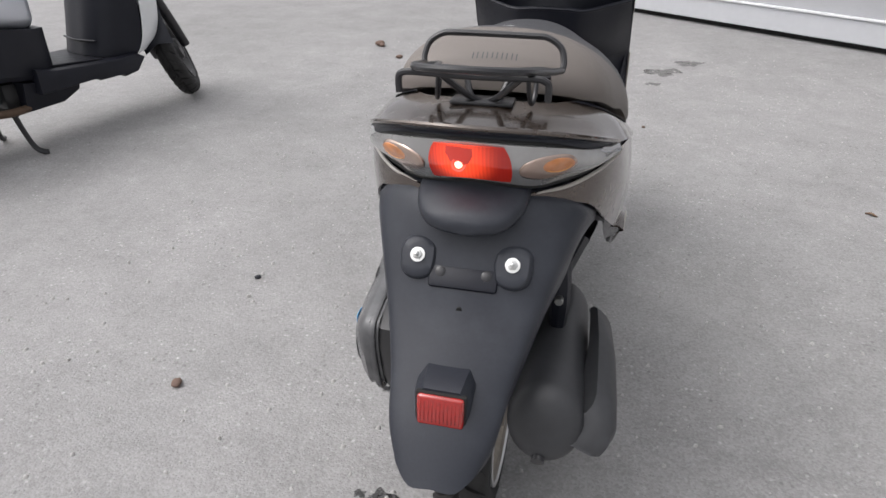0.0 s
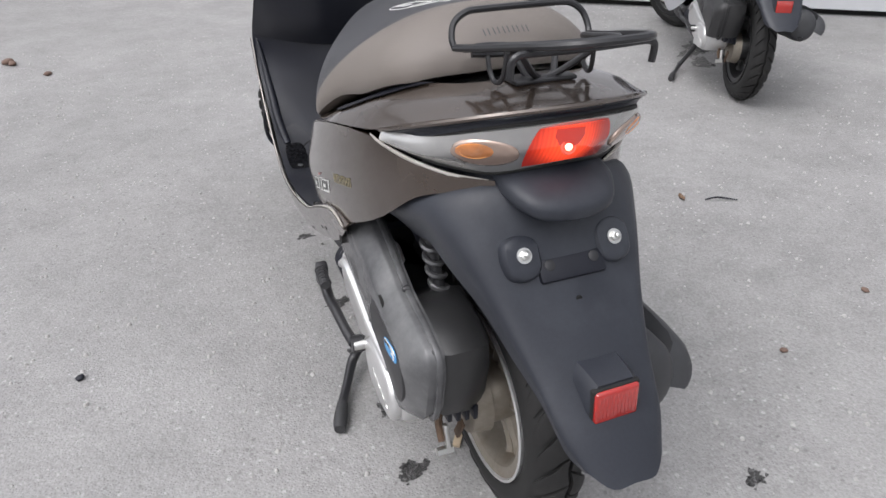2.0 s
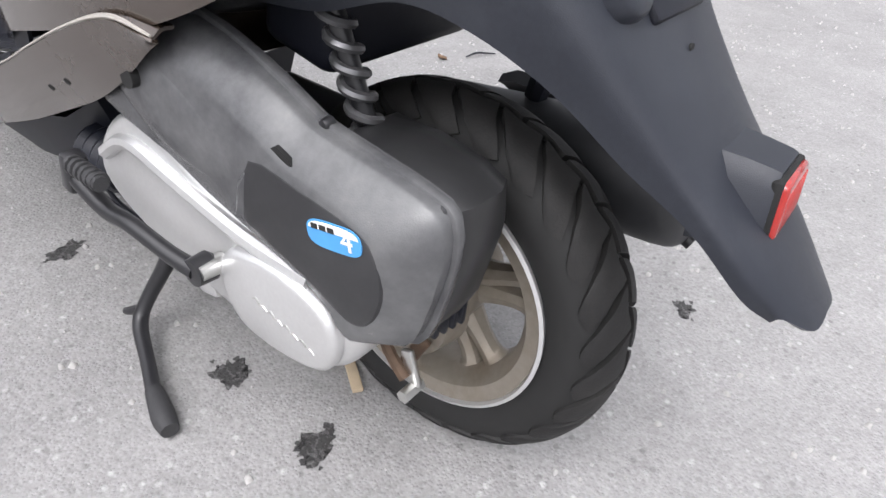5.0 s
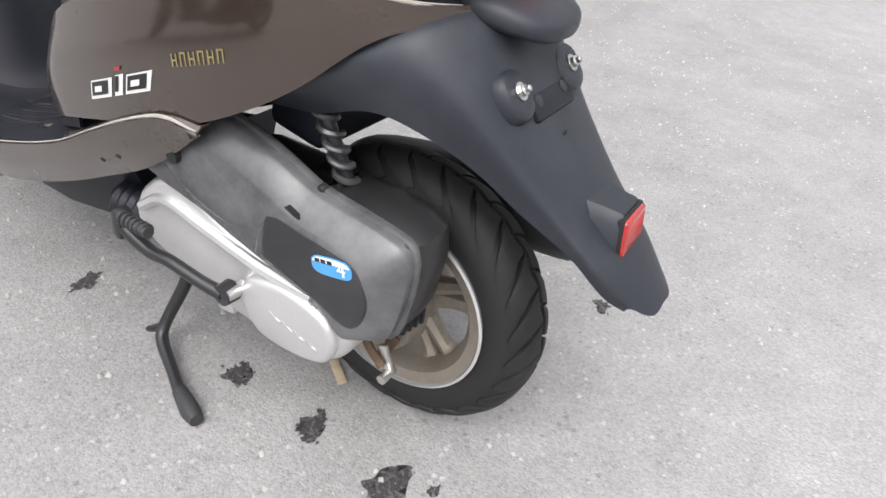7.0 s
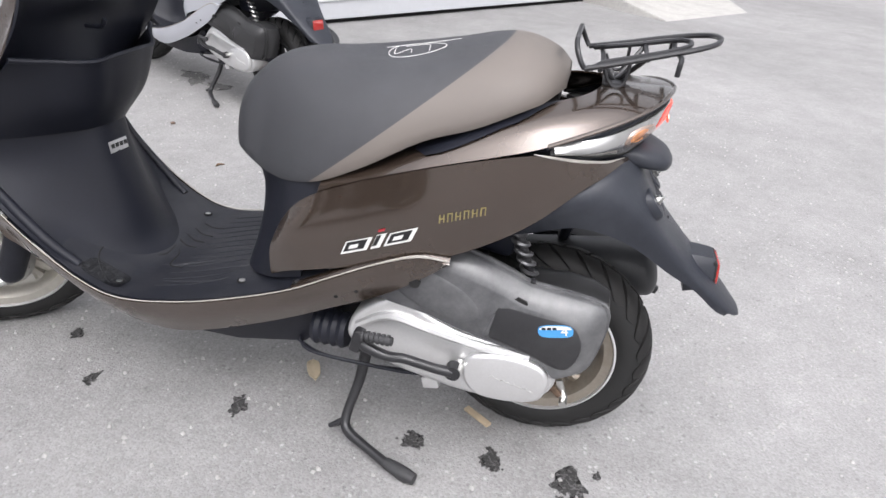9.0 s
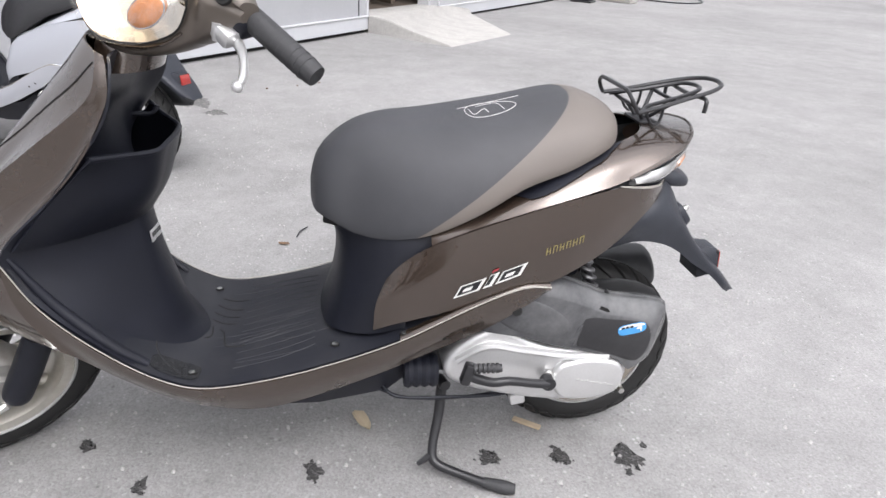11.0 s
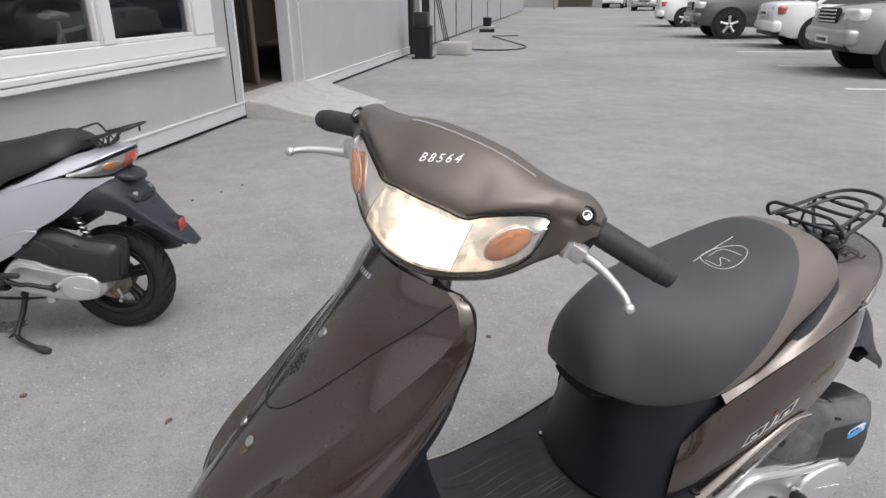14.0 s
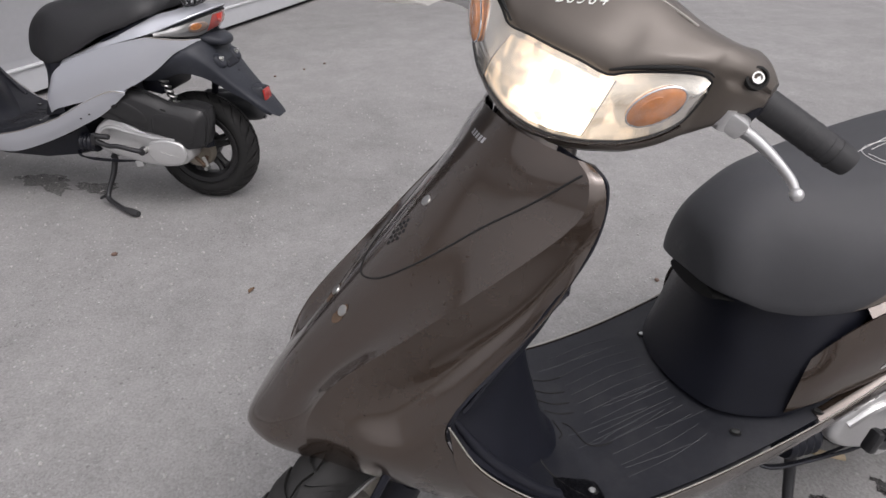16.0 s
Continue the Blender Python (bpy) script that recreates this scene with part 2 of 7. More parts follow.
fender_plastic = material("faded_fender_plastic", (0.023, 0.0255, 0.033), rough=0.38, spec=0.31, grain=0.15, grain_scale=250, wear=0.6,
                          wear_color=(0.062, 0.067, 0.079), wear_scale=6, rough_var=0.1, bump=0.15, bump_scale=1200)
airbox_plastic = material("dusty_airbox_plastic", (0.056, 0.057, 0.061), rough=0.25, grain=0.10, grain_scale=60, wear=0.62,
                          wear_color=(0.24, 0.24, 0.24), wear_scale=4.5, rough_var=0.08, bump=0.1, bump_scale=700)
airbox_panel_black = material("satin_black_panel", (0.020, 0.020, 0.022), rough=0.45, grain=0.2, grain_scale=200, wear=0.5, wear_color=(0.06, 0.06, 0.062), wear_scale=9)
airbox_black = material("black_airbox_plastic", (0.02, 0.02, 0.021), rough=0.4, grain=0.2, grain_scale=90, wear=0.3, wear_scale=7)
alloy = material("cast_alloy", (0.66, 0.66, 0.66), rough=0.34, metal=0.7, grain=0.06, grain_scale=220, wear=0.3,
                 wear_color=(0.50, 0.49, 0.47), wear_scale=11, bump=0.12, bump_scale=900)
drum_alloy = material("dull_drum_alloy", (0.40, 0.39, 0.37), rough=0.5, metal=0.6, grain=0.2, grain_scale=90, wear=0.5, wear_color=(0.25, 0.22, 0.18), wear_scale=18)
dirty_alloy = material("brownish_rim_paint", (0.29, 0.26, 0.22), rough=0.45, metal=0.6, grain=0.2, grain_scale=90, wear=0.6,
                       wear_color=(0.16, 0.12, 0.08), wear_scale=16)
black_rim = material("black_rim_paint", (0.02, 0.02, 0.021), rough=0.4, metal=0.2, grain=0.2)
steel = material("zinc_plated_steel", (0.62, 0.62, 0.6), rough=0.28, metal=1.0, grain=0.1, grain_scale=200)
rust = material("rusty_steel", (0.105, 0.068, 0.045), rough=0.8, metal=0.2, grain=0.4, grain_scale=120)
chrome = material("chrome", (0.75, 0.75, 0.76), rough=0.12, metal=1.0)
black_steel = material("black_enamelled_steel", (0.018, 0.018, 0.02), rough=0.32, grain=0.2, grain_scale=200, wear=0.3, wear_scale=30)
rubber = material("tyre_rubber", (0.013, 0.0127, 0.0127), rough=0.66, spec=0.35, grain=0.3, grain_scale=60, wear=0.5, wear_color=(0.044, 0.042, 0.040), wear_scale=10,
                  bump=0.2, bump_scale=400)
soft_rubber = material("grip_rubber", (0.032, 0.032, 0.034), rough=0.6, grain=0.2, grain_scale=200, bump=0.3, bump_scale=600)
# darker copy of the tyre rubber: shade of the grooves put into colour
groove_shade_rubber = material("groove_shade_rubber", (0.010, 0.010, 0.010), rough=0.7, grain=0.3, grain_scale=60)
dark_gap = material("dark_recess", (0.008, 0.008, 0.008), rough=0.8)
muffler_paint = material("matt_black_muffler_paint", (0.032, 0.033, 0.036), rough=0.5, grain=0.2, grain_scale=90, wear=0.5, wear_scale=10)
seat_brown = seat_material("two_tone_seat_vinyl", (0.045, 0.046, 0.051), (0.150, 0.131, 0.117))
seat_black = material("black_seat_vinyl", (0.02, 0.02, 0.022), rough=0.5, grain=0.15, grain_scale=700, bump=0.3, bump_scale=1100)
lamp_silver = material("lamp_reflector", (0.90, 0.90, 0.89), rough=0.30, metal=0.75, grain=0.10, grain_scale=45, bump=0.5, bump_scale=26)
pale_rim = material("pale_silver_rim_paint", (0.48, 0.46, 0.41), rough=0.4, metal=0.5, grain=0.12, grain_scale=90, wear=0.5, wear_color=(0.30, 0.24, 0.17), wear_scale=14)
tail_silver = material("tail_lamp_reflector", (0.43, 0.43, 0.425), rough=0.25, metal=0.6, coat=1.0, grain=0.2, grain_scale=45)
clear_lens = material("clear_lens", (0.9, 0.9, 0.9), rough=0.04, alpha=0.05, coat=1.0)
red_lens = brake_lens_material()
dark_red = material("dark_red_holder", (0.36, 0.014, 0.008), rough=0.25, coat=1.0, emit=(1.0, 0.06, 0.03), power=0.30)
red_flute = material("lit_red_flutes", (0.65, 0.06, 0.04), rough=0.1, coat=1.0, emit=(1.0, 0.14, 0.07), power=0.5)
lamp_pearl = material("clear_indicator_lens", (0.42, 0.31, 0.255), rough=0.16, metal=0.5, coat=1.0, grain=0.12, grain_scale=60)
worn_spring = material("worn_spring_steel", (0.14, 0.14, 0.145), rough=0.32, metal=0.6, grain=0.3, grain_scale=90)
red_bulb = material("brake_bulb", (1.0, 0.3, 0.2), emit=(1.0, 0.42, 0.30), power=2.6)
red_lens_off = material("red_lens", (0.40, 0.075, 0.065), rough=0.15, coat=1.0, grain=0.2, grain_scale=60)
red_band = material("shaded_red_lens", (0.36, 0.010, 0.008), rough=0.12, coat=1.0, emit=(1.0, 0.05, 0.03), power=0.03)
red_reflector = material("red_reflector", (0.33, 0.014, 0.010), rough=0.2, coat=1.0, grain=0.3, grain_scale=160)
amber_lens = material("amber_lens", (0.56, 0.20, 0.055), rough=0.15, coat=1.0, grain=0.5, grain_scale=60, wear=0.5, wear_color=(0.60, 0.36, 0.24), wear_scale=35)
amber_bulb = material("amber_bulb", (0.85, 0.36, 0.10), rough=0.2, coat=1.0)
head_glow = headlamp_material("lit_headlamp_reflector", 4.3, 0.48, 0.004, 0.090)
head_side = headlamp_material("lit_headlamp_surround", 0.62, 0.0, 0.055, 0.135)
head_bulb = material("headlamp_bulb", (1, 1, 1), emit=(1.0, 0.9, 0.72), power=HEAD * 9)
white_mark = material("white_paint_pen", (0.78, 0.78, 0.76), rough=0.7, grain=0.1, grain_scale=400)
chalk = material("white_chalk", (0.55, 0.55, 0.54), rough=0.9, grain=0.3, grain_scale=500)
decal_white = material("white_decal", (0.72, 0.72, 0.70), rough=0.3)
decal_black = material("black_decal", (0.012, 0.012, 0.013), rough=0.3)
decal_red = material("red_decal", (0.35, 0.03, 0.04), rough=0.3)
decal_gold = material("worn_gold_decal", (0.20, 0.165, 0.065), rough=0.4, grain=0.4, grain_scale=200)
decal_blue = material("light_blue_decal", (0.07, 0.30, 0.62), rough=0.25, grain=0.1)
decal_silver = material("silver_sticker", (0.55, 0.55, 0.56), rough=0.3, metal=0.6, grain=0.15, grain_scale=300)
oil = material("oil_stained_asphalt", (0.035, 0.034, 0.034), rough=0.55, grain=0.7, grain_scale=160, bump=0.6, bump_scale=220)
def soak(m, lo, hi):
    """Let the stain thin out in patches."""
    n, l = m.node_tree.nodes, m.node_tree.links
    tc = n.new("ShaderNodeTexCoord")
    t = n.new("ShaderNodeTexNoise")
    t.inputs["Scale"].default_value, t.inputs["Detail"].default_value, t.inputs["Roughness"].default_value = 120, 6, 0.7
    r = n.new("ShaderNodeMapRange")
    r.inputs["From Min"].default_value, r.inputs["From Max"].default_value = 0.36, 0.60
    r.inputs["To Min"].default_value, r.inputs["To Max"].default_value = lo, hi
    l.new(tc.outputs["Object"], t.inputs["Vector"])
    l.new(t.outputs["Fac"], r.inputs["Value"])
    l.new(r.outputs["Result"], n["Principled BSDF"].inputs["Alpha"])


soak(oil, 0.35, 0.97)
damp = material("damp_asphalt", (0.13, 0.125, 0.12), rough=0.5, grain=0.3, grain_scale=130, bump=0.5, bump_scale=220)
soak(damp, 0.1, 0.75)
soak(wet_black, 0.45, 0.95)
panel_grey = material("grey_coated_steel_panel", (0.36, 0.365, 0.38), rough=0.5, grain=0.05, grain_scale=30, wear=0.15, wear_scale=1.5)
panel_white = material("white_window_plastic", (0.64, 0.65, 0.66), rough=0.35, grain=0.03, grain_scale=40)
trim_grey = material("pale_grey_flashing", (0.50, 0.51, 0.53), rough=0.45, grain=0.05, grain_scale=30)
concrete = material("rough_concrete", (0.40, 0.39, 0.37), rough=0.9, grain=0.25, grain_scale=40, wear=0.5, wear_color=(0.24, 0.23, 0.22), wear_scale=5, bump=0.6, bump_scale=120)
dark_inside = material("dark_brown_wall", (0.085, 0.066, 0.050), rough=0.8, grain=0.2, grain_scale=8)
window_glass = material("window_glass", (0.010, 0.013, 0.020), rough=0.03, spec=0.8, alpha=0.40)
line_paint = material("worn_white_line_paint", (0.62, 0.62, 0.60), rough=0.8, grain=0.2, grain_scale=40)
leaf_mat = material("dry_leaf", (0.14, 0.085, 0.05), rough=0.8, grain=0.4, grain_scale=80)
paper_mat = material("crumpled_brown_paper", (0.42, 0.35, 0.25), rough=0.8, grain=0.2, grain_scale=60)
wood_mat = material("pale_split_wood", (0.45, 0.36, 0.25), rough=0.75, grain=0.25, grain_scale=40)
stone_mat = material("brown_pebble", (0.14, 0.09, 0.07), rough=0.8, grain=0.4, grain_scale=150)
car_white = material("white_car_paint", (0.75, 0.76, 0.76), rough=0.25, coat=0.8)
car_grey = material("dark_grey_car_paint", (0.10, 0.105, 0.11), rough=0.3, metal=0.4, coat=0.8)
car_silver = material("beige_silver_car_paint", (0.36, 0.36, 0.34), rough=0.3, metal=0.5, coat=0.8)
car_glass = material("tinted_car_glass", (0.02, 0.024, 0.026), rough=0.05, spec=0.7)
orange_paint = material("orange_brown_paint", (0.4, 0.2, 0.08), rough=0.7, grain=0.2)
grit_mat = material("loose_grit", (0.36, 0.35, 0.34), rough=0.9, grain=0.3, grain_scale=120)


# ---- mesh helpers ----
def resample(p, k):
    """A smooth line through the rows of p, k steps from each to the next."""
    p = np.asarray(p, float)
    q = np.concatenate([[2 * p[0] - p[1]], p, [2 * p[-1] - p[-2]]])
    t = (np.arange(k) / k).reshape(-1, *[1] * (p.ndim - 1))
    out = []
    for i in range(1, len(q) - 2):
        a, b, c, d = q[i - 1 : i + 3]
        out.append(0.5 * (2 * b + (c - a) * t + (2 * a - 5 * b + 4 * c - d) * t**2 + (3 * b - a - 3 * c + d) * t**3))
    return np.concatenate(out + [p[-1:]])


def grid(rows, ku=4, kv=4):
    g = np.asarray(rows, float)
    g = resample(g.swapaxes(0, 1), ku).swapaxes(0, 1)
    return resample(g, kv)


def bm_of(verts, faces):
    bm = bmesh.new()
    vs = [bm.verts.new(v) for v in verts]
    for f in faces:
        try:
            bm.faces.new([vs[i] for i in f])
        except ValueError:
            pass
    return bm


def sheet(g, thick=0.004):
    """A shell of a given thickness under a grid of points."""
    g = np.asarray(g, float)
    r, c = g.shape[:2]
    du, dv = np.gradient(g, axis=1), np.gradient(g, axis=0)
    n = np.cross(du, dv)
    n /= np.linalg.norm(n, axis=-1, keepdims=True) + 1e-9
    low = g - n * thick
    idx = np.arange(r * c).reshape(r, c)
    f = [(idx[i, j], idx[i, j + 1], idx[i + 1, j + 1], idx[i + 1, j]) for i in range(r - 1) for j in range(c - 1)]
    o = r * c
    f += [tuple(o + k for k in q[::-1]) for q in list(f)]
    rim = list(idx[0, :]) + list(idx[1:, -1]) + list(idx[-1, -2::-1]) + list(idx[-2:0:-1, 0])
    f += [(rim[i - 1], rim[i], o + rim[i], o + rim[i - 1]) for i in range(len(rim))]
    bm = bm_of(np.concatenate([g.reshape(-1, 3), low.reshape(-1, 3)]), f)
    bmesh.ops.recalc_face_normals(bm, faces=bm.faces)
    return bm


def patch(rows, ku=4, kv=4, thick=0.004):
    return sheet(grid(rows, ku, kv), thick)


def mirrored(rows):
    return [[(-x, y, z) for x, y, z in row] for row in rows]


def across(half):
    """A row from the left edge to the middle, carried on to the right."""
    return list(half) + [(-x, y, z) for x, y, z in half[-2::-1]]


def loft(rings, caps=True):
    n = len(rings[0])
    v = [p for ring in rings for p in ring]
    f = [(i * n + j, i * n + (j + 1) % n, (i + 1) * n + (j + 1) % n, (i + 1) * n + j) for i in range(len(rings) - 1) for j in range(n)]
    if caps:
        f += [tuple(range(n))[::-1], tuple(range((len(rings) - 1) * n, len(rings) * n))]
    bm = bm_of(v, f)
    bmesh.ops.recalc_face_normals(bm, faces=bm.faces)
    return bm


def tube(points, r, seg=10, k=5, closed=False):
    p = np.asarray(points, float)
    rad = np.asarray(r if hasattr(r, "__len__") else [r] * len(p), float)
    if closed:
        p, rad = np.concatenate([p[-1:], p, p[:2]]), np.concatenate([rad[-1:], rad, rad[:2]])
    if k > 1:
        p, rad = resample(p, k), resample(rad[:, None], k)[:, 0]
    if closed:
        p, rad = p[k:-k], rad[k:-k]
    rings, up = [], None
    for i in range(len(p)):
        d = Vector(p[min(i + 1, len(p) - 1)] - p[max(i - 1, 0)])
        if closed and i in (0, len(p) - 1):
            d = Vector(p[1] - p[-2])
        d.normalize()
        if up is None:
            up = d.orthogonal().normalized()
        up = (up - d * up.dot(d)).normalized()
        s = d.cross(up)
        rings.append([Vector(p[i]) + (up * math.cos(a) + s * math.sin(a)) * rad[i] for a in (2 * math.pi * j / seg for j in range(seg))])
    return loft(rings, not closed)


def spun(profile, seg=32, m=None, caps=True):
    """A body of revolution round the x axis; profile rows are (x, radius)."""
    rings = [[Vector((x, r * math.cos(a), r * math.sin(a))) for a in (2 * math.pi * j / seg for j in range(seg))] for x, r in profile]
    bm = loft(rings, caps)
    if m is not None:
        bm.transform(m)
    return bm


def box(sx, sy, sz, m=None, bevel=0.004, seg=2):
    bm = bmesh.new()
    bmesh.ops.create_cube(bm, size=1.0, matrix=Matrix.Diagonal((sx, sy, sz, 1)))
    if bevel:
        bmesh.ops.bevel(bm, geom=bm.edges[:], offset=min(bevel, 0.45 * min(sx, sy, sz)), segments=seg, profile=0.5, affect="EDGES")
    if m is not None:
        bm.transform(m)
    return bm


def rod(a, b, r, seg=12, r2=None):
    return tube([a, b], [r, r2 or r], seg, 1)


def slab(outline, lo, hi, axis="x", bevel=0.003, seg=2):
    """A plate between lo and hi along an axis, with an outline in the other two coordinates."""
    def at(p, d):
        return {"x": (d, p[0], p[1]), "y": (p[0], d, p[1]), "z": (p[0], p[1], d)}[axis]
    bm = loft([[at(p, lo) for p in outline], [at(p, hi) for p in outline]])
    if bevel:
        es = [e for e in bm.edges if any(len(f.verts) > 4 for f in e.link_faces)]
        bmesh.ops.bevel(bm, geom=es, offset=bevel, segments=seg, profile=0.5, affect="EDGES")
    return bm


def smooth_outline(points, k=4):
    p = np.asarray(points, float)
    return resample(np.concatenate([p[-1:], p, p[:2]]), k)[k:-k - 1]


def joined(*bms):
    out = bms[0]
    for b in bms[1:]:
        me = bpy.data.meshes.new("tmp")
        b.to_mesh(me)
        out.from_mesh(me)
        bpy.data.meshes.remove(me)
        b.free()
    return out


def part(name, bm, mat, parent=None, label="", sharp=42):
    for f in bm.faces:
        f.smooth = True
    for e in bm.edges:
        if len(e.link_faces) == 2 and e.calc_face_angle(0) > radians(sharp):
            e.smooth = False
    me = bpy.data.meshes.new(name)
    bm.to_mesh(me)
    bm.free()
    me.materials.append(mat)
    ob = new(name, me)
    if parent is not None:
        ob.parent = parent
    if label:
        ob["label"] = label
    return ob


def thing(name, m, label, category, group="", kind=""):
    ob = new(name)
    ob.empty_display_size = 0.1
    ob.matrix_world = m
    return tagged(ob, label, category, group, kind)


def solid(name, bm, mat, m, label, category, group="", kind=""):
    ob = part(name, bm, mat)
    ob.matrix_world = m
    return tagged(ob, label, category, group, kind)


def text_bm(words, size, m, depth=0.0004):
    cu = bpy.data.curves.new("tmp", "FONT")
    cu.body, cu.size, cu.extrude, cu.align_x, cu.align_y, cu.resolution_u, cu.space_character = words, size, depth, "CENTER", "CENTER", 3, 1.35
    ob = new("tmp", cu)
    me = bpy.data.meshes.new_from_object(ob.evaluated_get(bpy.context.evaluated_depsgraph_get()))
    bpy.data.objects.remove(ob)
    bpy.data.curves.remove(cu)
    bm = bmesh.new()
    bm.from_mesh(me)
    bpy.data.meshes.remove(me)
    bm.transform(m)
    return bm


# ---- scooters ----
def turned(bm):
    bm.transform(TURNED)
    return bm


def tyre_point(th, ph, lift=0.0):
    """A point of the tyre round the x axis: th round the wheel, ph across the tread."""
    a, b = 0.0405 + lift, 0.0445 + lift * 0.7
    r, x = 0.164 + a * math.cos(ph), b * math.sin(ph)
    return (x, r * math.cos(th), r * math.sin(th))


def wheel(root, name, m, rim_mat, spokes=5):
    """A ten-inch scooter wheel, its axle along x."""
    hub = part(name, spun([(-0.045, 0.02), (-0.045, 0.045), (-0.03, 0.052), (0.03, 0.052), (0.045, 0.045), (0.045, 0.02)], 28, m), rim_mat, root)
    prof = [(math.sin(p) * 0.0435, 0.164 + 0.0395 * math.cos(p)) for p in np.linspace(-2.35, 2.35, 22)]
    rings = [[Vector((x, r * math.cos(a), r * math.sin(a))) for a in (2 * math.pi * j / 72 for j in range(72))] for x, r in prof]
    bm = loft(rings, False)
    bm.transform(m)
    part("tyre", bm, groove_shade_rubber, hub)
    # tread: slanting blocks whose grooves widen towards the shoulders, parted by a zigzag in the middle
    v, f = [], []
    n, nu, nv = 27, 7, 6
    step = 2 * math.pi / n
    for side in (-1, 1):
        for i in range(n):
            base = step * (i + (0.5 if side > 0 else 0))
            o = len(v)
            for lift in (0.0062, -0.002):
                for iu in range(nu):
                    u = iu / (nu - 1)
                    for iv in range(nv):
                        w = iv / (nv - 1)
                        zig = 0.10 * (1 - abs(2 * w - 1)) * (1 - u) - 0.045
                        ph = side * (0.075 + zig + (1.13 - 0.16 * abs(2 * w - 1) ** 1.5) * u)
                        gap = 0.10 + 0.20 * u ** 1.5 + (0.07 if 0.3 < u < 0.6 else 0)
                        crown = 0.0006 if 0 < iv < nv - 1 and 0 < iu < nu - 1 and lift > 0 else 0.0
                        v.append(tyre_point(base + 0.20 * u ** 1.3 + step * ((w - 0.5) * (1 - gap)), ph, lift + crown - (0.0035 * u ** 3 if lift > 0 else 0)))
            for iu in range(nu - 1):
                for iv in range(nv - 1):
                    q = o + iu * nv + iv
                    f.append((q, q + 1, q + nv + 1, q + nv))
            edge = [*range(nv), *[nv * k - 1 for k in range(2, nu + 1)], *[nv * nu - 1 - k for k in range(1, nv)], *[nv * k for k in range(nu - 2, 0, -1)]]
            f += [(o + edge[k - 1], o + edge[k], o + edge[k] + nu * nv, o + edge[k - 1] + nu * nv) for k in range(len(edge))]
    bm = bm_of(v, f)
    bmesh.ops.recalc_face_normals(bm, faces=bm.faces)
    bm.transform(m)
    part("tread", bm, rubber, hub, sharp=30)
    rim = spun([(-0.036, 0.122), (-0.040, 0.138), (-0.034, 0.141), (-0.030, 0.128), (-0.02, 0.118), (0.02, 0.118), (0.030, 0.128), (0.034, 0.141),
                (0.040, 0.138), (0.036, 0.122), (0.018, 0.110), (-0.018, 0.110), (-0.036, 0.122)], 64, None, False)
    rim.transform(m)
    part("rim", rim, rim_mat, hub)
    part("rim_edge", joined(*[spun([(s * 0.0385, 0.1385), (s * 0.044, 0.1405), (s * 0.0425, 0.1445), (s * 0.037, 0.143), (s * 0.0385, 0.1385)], 64, m, False) for s in (-1, 1)]), black_rim if rim_mat is black_rim else alloy, hub)
    for i in range(spokes):
        a = 2 * math.pi * i / spokes + 0.3
        arms = []
        for d in (-0.16, 0.16):
            p = [(0.0, r * math.cos(a + d * k), r * math.sin(a + d * k)) for r, k in ((0.045, 1.3), (0.075, 0.95), (0.100, 0.9), (0.116, 1.1))]
            arms.append(tube(p, [0.017, 0.0125, 0.0125, 0.018], 8, 4))
        bm = joined(*arms)
        bm.transform(m)
        part("spoke", bm, rim_mat, hub)
    return hub


def bvh_of(bm):
    bm.normal_update()
    return BVHTree.FromBMesh(bm)


def cast(tree, eye, way, off=0.0008):
    hit, n, _, _ = tree.ray_cast(Vector(eye), Vector(way))
    if hit is None:
        return None
    n = n if n.dot(Vector(way)) < 0 else -n
    return hit + n * off


def flush(tree, eye, way):
    """A place on a surface, its x axis along the outward normal."""
    hit, n, _, _ = tree.ray_cast(Vector(eye), Vector(way))
    if hit is None:
        return None
    n = n if n.dot(Vector(way)) < 0 else -n
    return Matrix.Translation(hit) @ n.to_track_quat("X", "Z").to_matrix().to_4x4()


def stuck(tree, outlines, eye_of, way, thick=0.0006):
    """Flat shapes pressed onto a surface: outlines in two coordinates, eye_of(u, v) where each ray starts."""
    bm = bmesh.new()
    for o in outlines:
        o = resample(np.concatenate([np.asarray(o, float), np.asarray(o[:1], float)]), 1)
        pts = []
        for a, b in zip(o[:-1], o[1:]):
            steps = max(1, int(np.linalg.norm(b - a) / 0.012))
            pts += [a + (b - a) * k / steps for k in range(steps)]
        vs = [cast(tree, eye_of(*p), way, thick) for p in pts]
        vs = [bm.verts.new(p) for p in vs if p is not None]
        if len(vs) > 2:
            bm.faces.new(vs)
    bmesh.ops.triangulate(bm, faces=bm.faces)
    return bm


def stroke(tree, lines, eye_of, way, r=0.0015):
    bms = []
    for line in lines:
        p = [cast(tree, eye_of(*q), way, 0.0) for q in resample(line, 5)]
        p = [tuple(q) for q in p if q is not None]
        if len(p) > 2:
            bms.append(tube(p, r, 6, 1))
    return joined(*bms)


